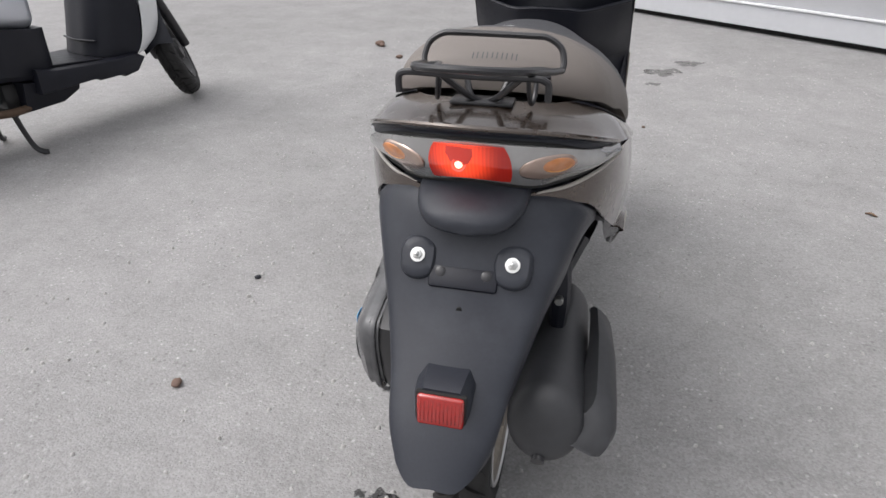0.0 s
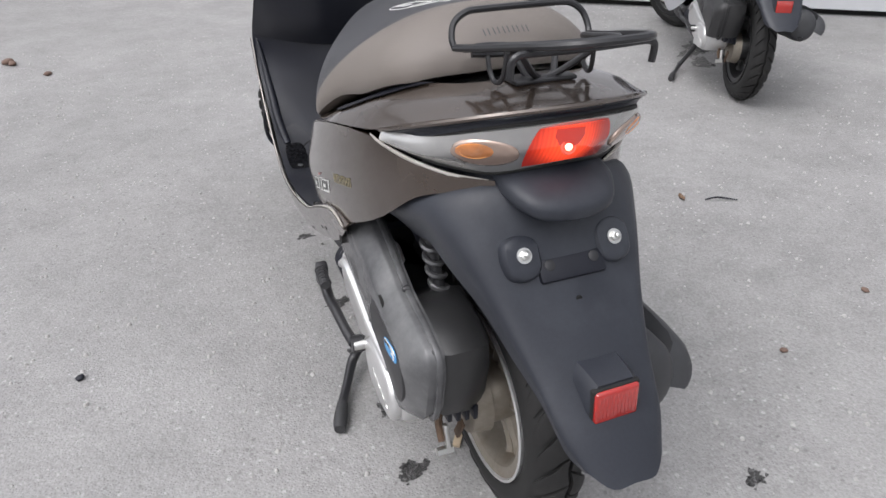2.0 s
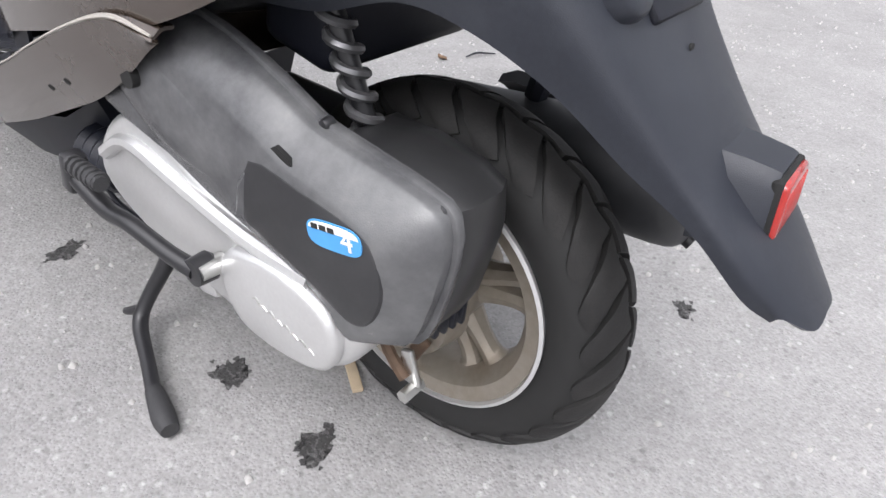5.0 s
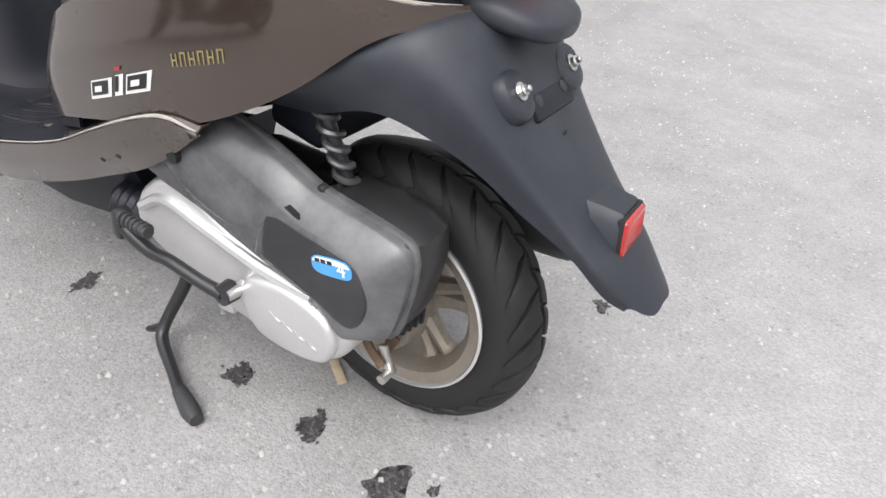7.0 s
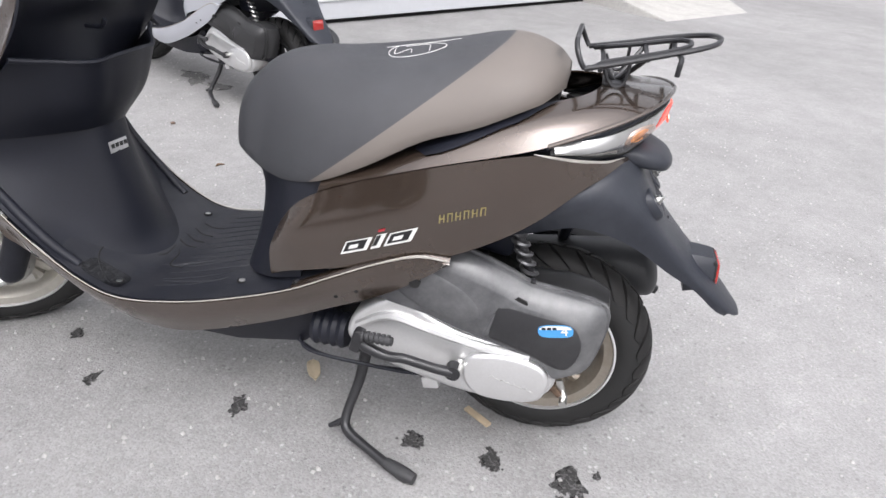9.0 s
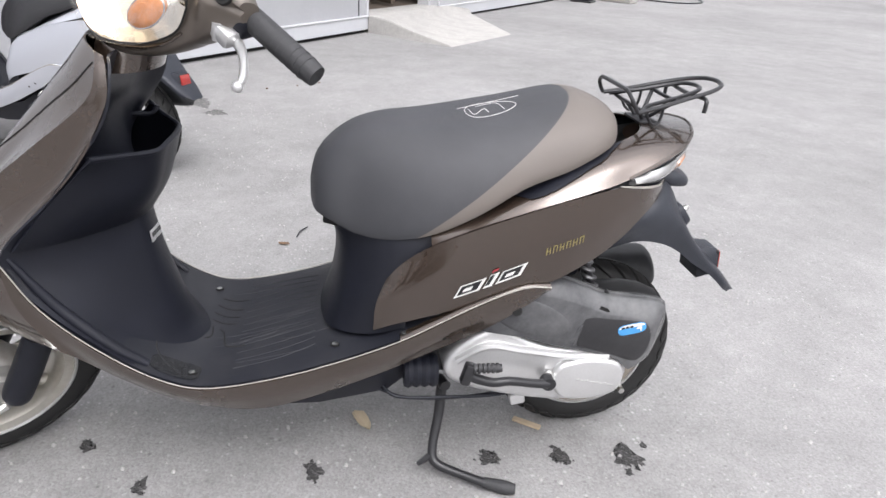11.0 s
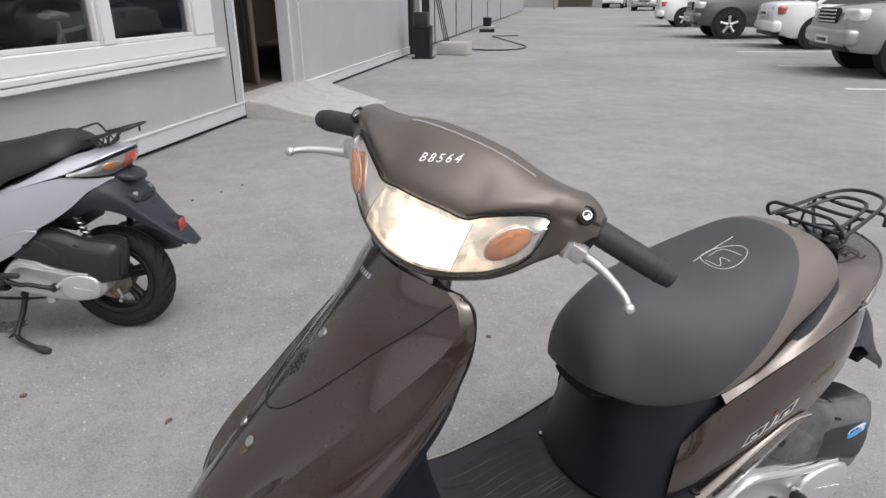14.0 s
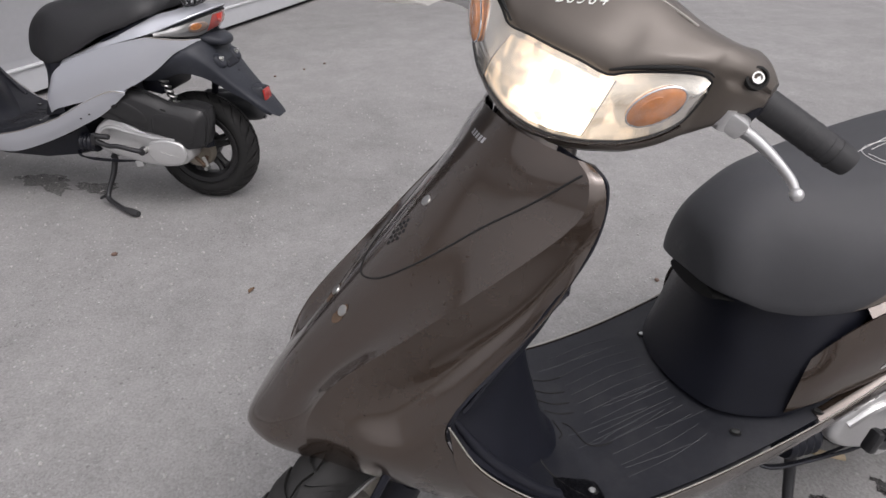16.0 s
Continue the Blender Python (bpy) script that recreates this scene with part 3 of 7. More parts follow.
SEAT = [  # y, half width, top, bottom
    (0.5605, 0.010, 0.583, 0.5520), (0.557, 0.036, 0.602, 0.5450), (0.548, 0.071, 0.630, 0.5447), (0.523, 0.096, 0.661, 0.5452), (0.4825, 0.116, 0.6895, 0.5437), (0.43, 0.147, 0.704, 0.5463),
    (0.36, 0.176, 0.7105, 0.5643), (0.28, 0.184, 0.7228, 0.6009), (0.20, 0.171, 0.738, 0.6423), (0.13, 0.158, 0.7545, 0.665), (0.092, 0.149, 0.758, 0.680),
    (0.058, 0.135, 0.751, 0.6926), (0.030, 0.106, 0.739, 0.6984), (0.010, 0.055, 0.7235, 0.6987)]


def seat_mesh():
    """A domed cushion, widest at its lower edge, with a small rolled hem."""
    rings = []
    for y, w, t, b in resample(SEAT, 4):
        ring = []
        ends = min(1.0, max(0.0, (0.560 - y) / 0.075)) * min(1.0, max(0.0, (y - 0.008) / 0.03))
        lo = b - 0.12 * (t - b) * ends
        for k in range(32):
            a = math.pi * k / 31
            c, s = math.cos(a), math.sin(a)
            ring.append((w * math.copysign(abs(c) ** 0.83, c), y, lo + (t - lo) * s ** 1.04))
        hem = [(-w * 0.985, y, lo - 0.007 * ends), (-w * 0.90, y, lo - 0.008 * ends), (-w * 0.45, y, b), (w * 0.45, y, b), (w * 0.90, y, lo - 0.008 * ends), (w * 0.985, y, lo - 0.007 * ends)]
        rings.append(ring + hem)
    return loft(rings)


UPPER = [  # side cover: from under the seat out to the crease
    [(-0.130, 0.352, 0.552), (-0.133, 0.325, 0.560), (-0.134, 0.298, 0.569), (-0.135, 0.27, 0.578), (-0.135, 0.17, 0.622), (-0.120, 0.08, 0.665), (-0.100, 0.02, 0.685),
     (-0.075, -0.02, 0.694), (-0.040, -0.04, 0.700), (0, -0.045, 0.702)],
    [(-0.163, 0.354, 0.541), (-0.167, 0.327, 0.552), (-0.169, 0.299, 0.562), (-0.170, 0.27, 0.572), (-0.170, 0.17, 0.614), (-0.155, 0.08, 0.650), (-0.140, 0.02, 0.669),
     (-0.112, -0.045, 0.687), (-0.065, -0.085, 0.698), (0, -0.095, 0.703)],
    [(-0.184, 0.355, 0.526), (-0.187, 0.328, 0.539), (-0.189, 0.300, 0.551), (-0.190, 0.27, 0.563), (-0.188, 0.17, 0.597), (-0.178, 0.08, 0.622), (-0.164, 0.02, 0.639),
     (-0.137, -0.06, 0.670), (-0.088, -0.118, 0.693), (0, -0.147, 0.703)]]
LOWER = [
    [(-0.168, 0.427, 0.456), (-0.177, 0.398, 0.494), (-0.184, 0.355, 0.526), (-0.190, 0.27, 0.563), (-0.188, 0.17, 0.597), (-0.178, 0.08, 0.620), (-0.164, 0.02, 0.628),
     (-0.139, -0.032, 0.619), (-0.107, -0.068, 0.612), (-0.067, -0.095, 0.609)],
    [(-0.174, 0.446, 0.408), (-0.187, 0.412, 0.436), (-0.194, 0.37, 0.455), (-0.199, 0.27, 0.490), (-0.195, 0.17, 0.523), (-0.183, 0.08, 0.553), (-0.166, 0.02, 0.578),
     (-0.141, -0.032, 0.597), (-0.107, -0.069, 0.601), (-0.067, -0.096, 0.604)],
    [(-0.170, 0.450, 0.356), (-0.181, 0.417, 0.374), (-0.187, 0.375, 0.388), (-0.191, 0.27, 0.418), (-0.186, 0.16, 0.449), (-0.176, 0.08, 0.487), (-0.162, 0.02, 0.526),
     (-0.139, -0.036, 0.574), (-0.105, -0.072, 0.592), (-0.066, -0.096, 0.600)]]
SHIELD = [  # front shield, left edge to middle, from the neck down to the rim over the wheel
    [(-0.148, 0.840, 0.813), (-0.145, 0.847, 0.816), (-0.141, 0.853, 0.817), (-0.092, 0.880, 0.824), (-0.050, 0.893, 0.828), (0, 0.897, 0.830)],
    [(-0.171, 0.832, 0.796), (-0.169, 0.842, 0.796), (-0.166, 0.849, 0.797), (-0.100, 0.898, 0.797), (-0.050, 0.917, 0.798), (0, 0.924, 0.799)],
    [(-0.182, 0.837, 0.748), (-0.179, 0.852, 0.746), (-0.174, 0.866, 0.752), (-0.110, 0.922, 0.749), (-0.050, 0.957, 0.750), (0, 0.966, 0.750)],
    [(-0.192, 0.885, 0.665), (-0.170, 0.915, 0.645), (-0.157, 0.961, 0.675), (-0.100, 0.998, 0.664), (-0.050, 1.035, 0.662), (0, 1.047, 0.660)],
    [(-0.194, 0.950, 0.590), (-0.160, 1.000, 0.564), (-0.132, 1.055, 0.601), (-0.085, 1.074, 0.588), (-0.045, 1.105, 0.588), (0, 1.117, 0.587)],
    [(-0.195, 1.020, 0.512), (-0.150, 1.076, 0.494), (-0.105, 1.145, 0.528), (-0.068, 1.146, 0.518), (-0.040, 1.164, 0.523), (0, 1.174, 0.525)],
    [(-0.200, 1.010, 0.455), (-0.166, 1.098, 0.450), (-0.094, 1.183, 0.458), (-0.064, 1.204, 0.458), (-0.040, 1.217, 0.459), (0, 1.226, 0.460)],
    [(-0.200, 0.988, 0.395), (-0.162, 1.070, 0.392), (-0.096, 1.174, 0.400), (-0.064, 1.220, 0.404), (-0.040, 1.244, 0.407), (0, 1.260, 0.410)],
    [(-0.192, 0.962, 0.342), (-0.152, 1.035, 0.348), (-0.094, 1.120, 0.360), (-0.064, 1.172, 0.371), (-0.040, 1.206, 0.378), (0, 1.236, 0.384)]]
FLOOR_EDGE = [(1.020, 0.512), (0.974, 0.424), (0.897, 0.344), (0.81, 0.283), (0.733, 0.263), (0.611, 0.281), (0.50, 0.313), (0.404, 0.349),
              (0.331, 0.387), (0.255, 0.425), (0.190, 0.449), (0.140, 0.447)]
SKIRT_LOW = [(0.962, 0.342), (0.930, 0.314), (0.880, 0.279), (0.81, 0.238), (0.725, 0.209), (0.640, 0.204), (0.545, 0.230), (0.430, 0.275),
             (0.345, 0.315), (0.255, 0.360), (0.190, 0.404), (0.141, 0.4452)]
INNER = [  # black inner shield, left edge to middle ridge
    [(-0.146, 0.836, 0.810), (-0.115, 0.842, 0.810), (-0.060, 0.845, 0.810), (-0.028, 0.845, 0.810), (0, 0.845, 0.810)],
    [(-0.1715, 0.829, 0.794), (-0.122, 0.848, 0.79), (-0.062, 0.852, 0.788), (-0.028, 0.851, 0.788), (0, 0.85, 0.788)],
    [(-0.1825, 0.836, 0.748), (-0.132, 0.866, 0.745), (-0.066, 0.870, 0.742), (-0.028, 0.870, 0.742), (0, 0.87, 0.742)],
    [(-0.188, 0.861, 0.700), (-0.140, 0.885, 0.695), (-0.070, 0.890, 0.690), (-0.030, 0.890, 0.690), (0, 0.890, 0.690)],
    [(-0.1925, 0.931, 0.612), (-0.135, 0.915, 0.590), (-0.065, 0.885, 0.570), (-0.030, 0.862, 0.566), (0, 0.856, 0.566)],
    [(-0.1965, 1.020, 0.511), (-0.132, 0.942, 0.490), (-0.070, 0.880, 0.470), (-0.034, 0.849, 0.466), (0, 0.842, 0.465)],
    [(-0.1965, 0.974, 0.424), (-0.134, 0.912, 0.400), (-0.076, 0.858, 0.382), (-0.038, 0.828, 0.377), (0, 0.818, 0.375)],
    [(-0.1955, 0.897, 0.344), (-0.130, 0.866, 0.322), (-0.082, 0.826, 0.304), (-0.042, 0.803, 0.298), (0, 0.794, 0.296)],
    [(-0.190, 0.845, 0.300), (-0.120, 0.824, 0.278), (-0.082, 0.794, 0.262), (-0.044, 0.776, 0.259), (0, 0.766, 0.258)]]
POCKET = [
    [(-0.183, 0.872, 0.668), (-0.140, 0.845, 0.660), (-0.084, 0.803, 0.652), (-0.040, 0.793, 0.655), (0, 0.790, 0.656)],
    [(-0.189, 0.938, 0.600), (-0.146, 0.890, 0.585), (-0.078, 0.830, 0.578), (-0.036, 0.816, 0.580), (0, 0.812, 0.580)],
    [(-0.1935, 1.000, 0.526), (-0.142, 0.945, 0.520), (-0.072, 0.879, 0.520), (-0.032, 0.853, 0.522), (0, 0.846, 0.523)]]
LENS_X = (-0.160, -0.152, -0.135, -0.110, -0.085, -0.067, -0.035, 0)


def lens_y(x, z):
    return 0.900 - 0.10 * (z - 0.812) - 2.9 * x * x


LENS_TOP = [(x, lens_y(x, z), z) for x, z in zip(LENS_X, (0.951, 0.956, 0.956, 0.951, 0.943, 0.935, 0.940, 0.941))]
LENS_LOW = [(x, lens_y(x, z), z) for x, z in zip(LENS_X, (0.932, 0.900, 0.880, 0.865, 0.857, 0.852, 0.846, 0.844))]


def lens_rows(off=0.0):
    top, low = np.array(across(LENS_TOP)), np.array(across(LENS_LOW))
    mid = (top + low) / 2 + np.array([0, 0.012, 0.002])
    return [top + (0, off, 0), mid + (0, off, 0), low + (0, off, 0)]


def scooter(m, paint, seat_mat, airbox_mat, rim_mat, lit, label, marks, tail=None, skirt=None):
    tail, skirt = tail or paint, skirt or paint
    root = thing("motor_scooter", m, label, "scooter", "parked motor scooters")
    # -- rear body
    up = part("rear_cover", patch([across(r) for r in UPPER], 5, 4, 0.003), tail, root)
    ug = grid(UPPER, 5, 4)
    for s in (1, -1):
        cols = [j for j in range(ug.shape[1]) if -0.002 < ug[0, j, 1] < 0.225 and ug[0, j, 0] < -0.09]
        rows_ = []
        for k in range(4):
            row = []
            for i, j in enumerate(cols):
                f_ = k / 3 * float(np.interp(ug[0, j, 1], (0.015, 0.04, 0.06, 0.09, 0.12, 0.15, 0.185, 0.205, 0.217), (0, 1.3, 2.8, 3.3, 4.1, 4.8, 5.0, 3.3, 0)))
                a = int(f_)
                row.append(ug[a, j] + (ug[a + 1, j] - ug[a, j]) * (f_ - a) + (-0.0032, 0, 0.0042))
            rows_.append(row)
        part("seat_recess", sheet(np.array(rows_) * (s, 1, 1), 0.001), black_plastic, root)
    side_tree = None
    for s in (1, -1):
        rows = LOWER if s > 0 else mirrored(LOWER)
        bm = patch(rows, 5, 5, 0.003)
        if s > 0:
            side_tree = bvh_of(bm)
        part("side_cover", bm, tail, root)
    crease = resample(across(UPPER[2])[6:-6], 6)
    part("tail_lip", tube([(x, y - 0.001, z + 0.002) for x, y, z in crease[::3]], 0.0035, 8, 2), paint, root)
    # -- seat
    sm = seat_mesh()
    seat_tree = bvh_of(sm)
    seat = part("seat", sm, seat_mat, root)
    base = []
    for yy, w, t, b in SEAT[2:-1]:
        base.append([(0.80 * w * math.cos(a), yy - 0.010, b - 0.026 + 0.014 * math.sin(a)) for a in np.linspace(0, 2 * np.pi, 24, endpoint=False)])
    part("seat_base", loft(base), dark_gap, root)
    part("seat_front_cover", patch([
        across([(-0.160, 0.330, 0.566), (-0.144, 0.410, 0.548), (-0.116, 0.470, 0.544), (-0.072, 0.532, 0.548), (0, 0.545, 0.550)]),
        across([(-0.170, 0.345, 0.520), (-0.160, 0.410, 0.497), (-0.120, 0.462, 0.488), (-0.070, 0.505, 0.487), (0, 0.517, 0.485)]),
        across([(-0.176, 0.385, 0.440), (-0.168, 0.432, 0.430), (-0.127, 0.480, 0.415), (-0.077, 0.511, 0.405), (0, 0.522, 0.405)]),
        across([(-0.176, 0.395, 0.362), (-0.168, 0.452, 0.346), (-0.138, 0.502, 0.334), (-0.089, 0.535, 0.325), (0, 0.547, 0.320)])], 5, 5), black_plastic, root)
    # -- tail lamp
    lt = [(-0.157, 0.016, 0.637), (-0.133, -0.052, 0.654), (-0.091, -0.107, 0.677), (-0.048, -0.131, 0.686), (0, -0.140, 0.689)]
    lb = [(-0.156, 0.015, 0.634), (-0.131, -0.035, 0.627), (-0.099, -0.066, 0.622), (-0.064, -0.093, 0.622), (0, -0.121, 0.637)]
    lip = [UPPER[2][-4], UPPER[2][-3], UPPER[2][-2], (-0.046, -0.138, 0.700), UPPER[2][-1]]
    half_ = [[tuple(np.array(a) * (1 - k) + np.array(b) * k + (0, 0.004 * math.sin(math.pi * k), 0)) for a, b in zip(lip, lt)] for k in (0, 0.33, 0.66, 1)]
    part("tail_lip_face", patch([across(h) for h in half_], 5, 3, 0.003), fender_plastic, root)
    T, B = np.array(across(lt)), np.array(across(lb))
    M = (T + B) / 2 + np.array([(x * 0.05, -0.006, 0) for x, _, _ in T])
    lamp = grid([T, M, B], 8, 6)
    lens = part("tail_lamp", sheet(lamp, 0.006), tail_silver, root, "clear wedge-shaped tail lamp")
    n = lamp.shape[1]

    def on_lamp(cols, rows, lift):
        g = lamp[rows[0]:rows[1], cols[0]:cols[1]].copy()
        c = np.array([(x * 0.35, -1.0, 0.1) for x, _, _ in g.reshape(-1, 3)])
        c /= np.linalg.norm(c, axis=1, keepdims=True)
        return g + c.reshape(g.shape) * lift

    full = on_lamp((0, n), (0, lamp.shape[0]), 0.0045)
    g = []
    for i_ in np.linspace(1, lamp.shape[0] - 2, 15):
        k = i_ / (lamp.shape[0] - 1)
        a_ = full[int(i_)] * (1 - i_ % 1) + full[min(int(i_) + 1, n)] * (i_ % 1)
        half_w = 0.022 + 0.026 * math.sqrt(max(0, 1 - (0.60 - k) ** 2 / 0.48))
        xs = np.linspace(-half_w, half_w * 0.97, 33)
        order = np.argsort(a_[:, 0])
        g.append(np.stack([xs, np.interp(xs, a_[order, 0], a_[order, 1]) - 0.003 * (1 - (xs / half_w) ** 2), np.interp(xs, a_[order, 0], a_[order, 2])], 1))
    g = np.array(g)
    r, c = g.shape[:2]
    part("brake_lens", sheet(g, 0.003), red_lens if lit else red_lens_off, lens, "red brake lens" + (", lit" if lit else ""))
    def on_lens(x, z, lift=0.0):
        i_ = int(np.argmin(abs(g[:, c // 2, 2] - z)))
        return Vector((x, float(np.interp(x, g[i_, :, 0], g[i_, :, 1])) - lift, z))

    hz = float(g[0, c // 2, 2])
    hold = [[on_lens(-0.010 + w * k, z, h) for w, z in ((-0.015, hz - 0.003), (-0.016, hz - 0.012), (-0.011, hz - 0.022), (0, hz - 0.026), (0.011, hz - 0.022), (0.016, hz - 0.012), (0.015, hz - 0.003), (0, hz - 0.002))]
            for k, h in ((1, -0.002), (1, 0.0036), (0.86, 0.0044))]
    part("bulb_holder", loft(hold), dark_red, lens, "dark bulb holder")
    bulb_at = Matrix.Translation(on_lens(-0.010, hz - 0.024, 0.0046)) @ pose(0, 0, 0, -14, 0, 0) @ pose(0, 0, 0, 0, 0, 90)
    part("bulb_ring", spun([(-0.0012, 0.0058), (-0.0016, 0.0082), (0.001, 0.0092)], 22, bulb_at, False), red_flute if lit else red_lens_off, lens)
    part("bulb", spun([(-0.0030, 0.0006), (-0.0026, 0.0030), (-0.0005, 0.0048)], 14, bulb_at), red_bulb if lit else red_lens_off, lens)
    flutes = []
    for j in range(5, c - 4):
        a, b = Vector(g[7, j]), Vector(g[9, j])
        flutes.append(rod(a + Vector((0, 0.0001, 0)), b + Vector((0, 0.0001, 0)), 0.0010, 5))
    part("lens_flutes", joined(*flutes), red_flute if lit else red_lens_off, lens)
    band = []
    for v in np.linspace(0, 1, 6):
        row = []
        for k_ in np.linspace(0.02, 0.94, 25):
            top_ = 13.2 - 4.2 * math.sqrt(max(0, 1 - ((k_ - 0.48) / 0.5) ** 2))
            i_ = top_ + (13.9 - top_) * v
            j_ = k_ * (c - 1)
            i0, j0 = int(i_), int(j_)
            p00, p10 = g[i0, j0] * (1 - j_ % 1) + g[i0, j0 + 1] * (j_ % 1), g[i0 + 1, j0] * (1 - j_ % 1) + g[i0 + 1, j0 + 1] * (j_ % 1)
            row.append(p00 * (1 - i_ % 1) + p10 * (i_ % 1) + (0, -0.0007, 0))
        band.append(row)
    part("lens_band", sheet(band, 0.0008), red_band if lit else red_lens_off, lens, "darker red lower lens band")
    part("lamp_rim", tube(across([(x * 1.002, y - 0.003, z + 0.0015) for x, y, z in lt]), 0.0022, 6, 5), dark_gap, root)
    for s in (-1, 1):
        k = np.argmin(abs(lamp[6, :, 0] - s * 0.086))
        p, q = Vector(lamp[6, k]), Vector(lamp[6, k + 1]) - Vector(lamp[6, k - 1])
        q.normalize()
        u = Vector(lamp[2, k]) - Vector(lamp[10, k])
        u.normalize()
        out = q.cross(u)
        out = out if out.y < 0 else -out
        a1, a2 = (q * 0.96 + u * (s * 0.28)).normalized(), (u * 0.96 - q * (s * 0.28)).normalized()

        def oval_(a, b, e, h, c1=0.0, c2=0.0, k=28):
            return [p + a1 * (c1 + a * e * math.cos(t)) + a2 * (c2 + b * e * math.sin(t)) + out * h for t in np.linspace(0, 2 * np.pi, k, endpoint=False)]

        al = part("indicator_lens", loft([oval_(0.0345, 0.0235, e, h) for e, h in ((1, -0.008), (1, 0.0046), (0.95, 0.0062), (0.78, 0.0076), (0.3, 0.0084))]), lamp_pearl, lens, "clear oval indicator lens")
        part("bulb", loft([oval_(0.0205, 0.0150, e, h, s * 0.0115, 0.0030) for e, h in ((1, 0.004), (0.97, 0.0076), (0.80, 0.0088), (0.4, 0.0094))]), amber_lens, al, "amber bulb cup")
        arc_ = [p + a1 * (s * 0.0115 + 0.0150 * math.cos(t)) + a2 * (0.003 + 0.0115 * math.sin(t)) + out * 0.0088 for t in np.linspace(math.pi * 1.1, math.pi * 1.9, 9)]
        part("cup_rim", tube([tuple(v_) for v_ in arc_], 0.0006, 5, 1), amber_bulb, al)
    part("lamp_seam", tube(across([(x * 1.02, y - 0.005, z - 0.002) for x, y, z in lb]), 0.0026, 6, 5), dark_gap, root)
    for s in (-1, 1):
        part("chrome_strip", tube([(s * x, y, z) for x, y, z in ((-0.172, 0.036, 0.6300), (-0.1655, 0.012, 0.6265), (-0.1440, -0.028, 0.6190), (-0.111, -0.066, 0.6115), (-0.074, -0.092, 0.6090))],
                                  [0.0008, 0.0020, 0.0026, 0.0026, 0.0012], 6, 4), trim_bead, root)
    # -- rear mudguard
    bot = [(-0.120, 0.120, 0.468), (-0.120, 0.044, 0.478), (-0.122, -0.030, 0.503), (-0.118, -0.087, 0.498), (-0.100, -0.140, 0.471), (-0.084, -0.190, 0.434),
           (-0.070, -0.240, 0.402), (-0.060, -0.281, 0.366), (-0.046, -0.303, 0.350)]
    sho = [(-0.150, 0.100, 0.505), (-0.149, 0.030, 0.536), (-0.142, -0.030, 0.562), (-0.129, -0.075, 0.572), (-0.108, -0.130, 0.532), (-0.088, -0.178, 0.483),
           (-0.072, -0.227, 0.434), (-0.062, -0.276, 0.389), (-0.047, -0.309, 0.357)]
    inn = [(-0.070, 0.100, 0.560), (-0.070, 0.020, 0.600), (-0.070, -0.050, 0.612), (-0.065, -0.105, 0.602), (-0.058, -0.146, 0.543), (-0.048, -0.183, 0.489),
           (-0.042, -0.232, 0.440), (-0.038, -0.286, 0.391), (-0.027, -0.329, 0.346)]
    mid = [(0, y - 0.002, z + 0.002) for x, y, z in inn]
    rows = [bot, sho, inn, mid] + mirrored([inn, sho, bot])
    fg = grid(rows, 5, 4)
    fender_bm = sheet(fg, 0.004)
    fender_tree = bvh_of(fender_bm)
    fender = part("rear_mudguard", fender_bm, fender_plastic, root, "faded dark grey plastic mudguard")
    visor = []
    for y, w, lo, hi in resample([(-0.078, 0.068, 0.588, 0.630), (-0.118, 0.066, 0.583, 0.625), (-0.145, 0.056, 0.580, 0.615), (-0.160, 0.042, 0.580, 0.607),
                                  (-0.168, 0.018, 0.585, 0.598)], 3):
        visor.append([(w * math.cos(a), y, (lo + hi) / 2 + (hi - lo) / 2 * math.copysign(abs(math.sin(a)) ** 0.7, math.sin(a))) for a in np.linspace(0, 2 * np.pi, 32, endpoint=False)])
    part("lamp_visor", loft(visor), fender_plastic, root)
    tilt = pose(0, 0, 0, -38, 0, 0)
    for s in (-1, 1):
        boss = [(0.026 * math.cos(a) * (1 if math.sin(a) > 0 else 0.95), 0.030 * math.copysign(abs(math.sin(a)) ** 0.6, math.sin(a))) for a in np.linspace(0, 2 * np.pi, 20, endpoint=False)]
        place = Matrix.Translation((s * 0.0575, -0.150, 0.537)) @ tilt
        b = part("plate_boss", loft([[place @ Vector((x * k, h, y * k + dz)) for x, y in boss] for k, h, dz in ((1.06, 0.022, 0.003), (0.94, 0.004, 0.001), (0.86, -0.003, 0), (0.76, -0.006, 0), (0.45, -0.0066, 0))]), fender_plastic, fender)
        q = place @ Matrix.Translation((0, -0.007, 0.002)) @ pose(0, 0, 0, 0, 0, 90)
        part("bolt", joined(spun([(-0.0, 0.009), (-0.0018, 0.009), (-0.002, 0.0065)], 20, q), spun([(-0.0015, 0.0062), (-0.006, 0.0062), (-0.0068, 0.005)], 6, q),
                            spun([(-0.006, 0.0032), (-0.011, 0.0032), (-0.012, 0.002)], 12, q)), steel, b, "bright zinc bolt")
    place = Matrix.Translation((0, -0.158, 0.522)) @ pose(0, 0, 0, -42, 0, 0)
    br = part("plate_bracket", box(0.084, 0.010, 0.028, place @ Matrix.Translation((0, -0.0015, -0.003)), 0.004), black_plastic, fender)
    for s in (-1, 1):
        part("screw", spun([(-0.004, 0.0065), (0.007, 0.0065), (0.008, 0.004)], 14, place @ Matrix.Translation((s * 0.028, 0, 0.002)) @ pose(0, 0, 0, 0, 0, -90)), black_steel, br)
    part("pin_hole", spun([(0, 0.0035), (0.002, 0.0035)], 12, Matrix.Translation((0, -0.1835, 0.4915)) @ pose(0, 0, 0, -42, 0, -90)), dark_gap, fender)
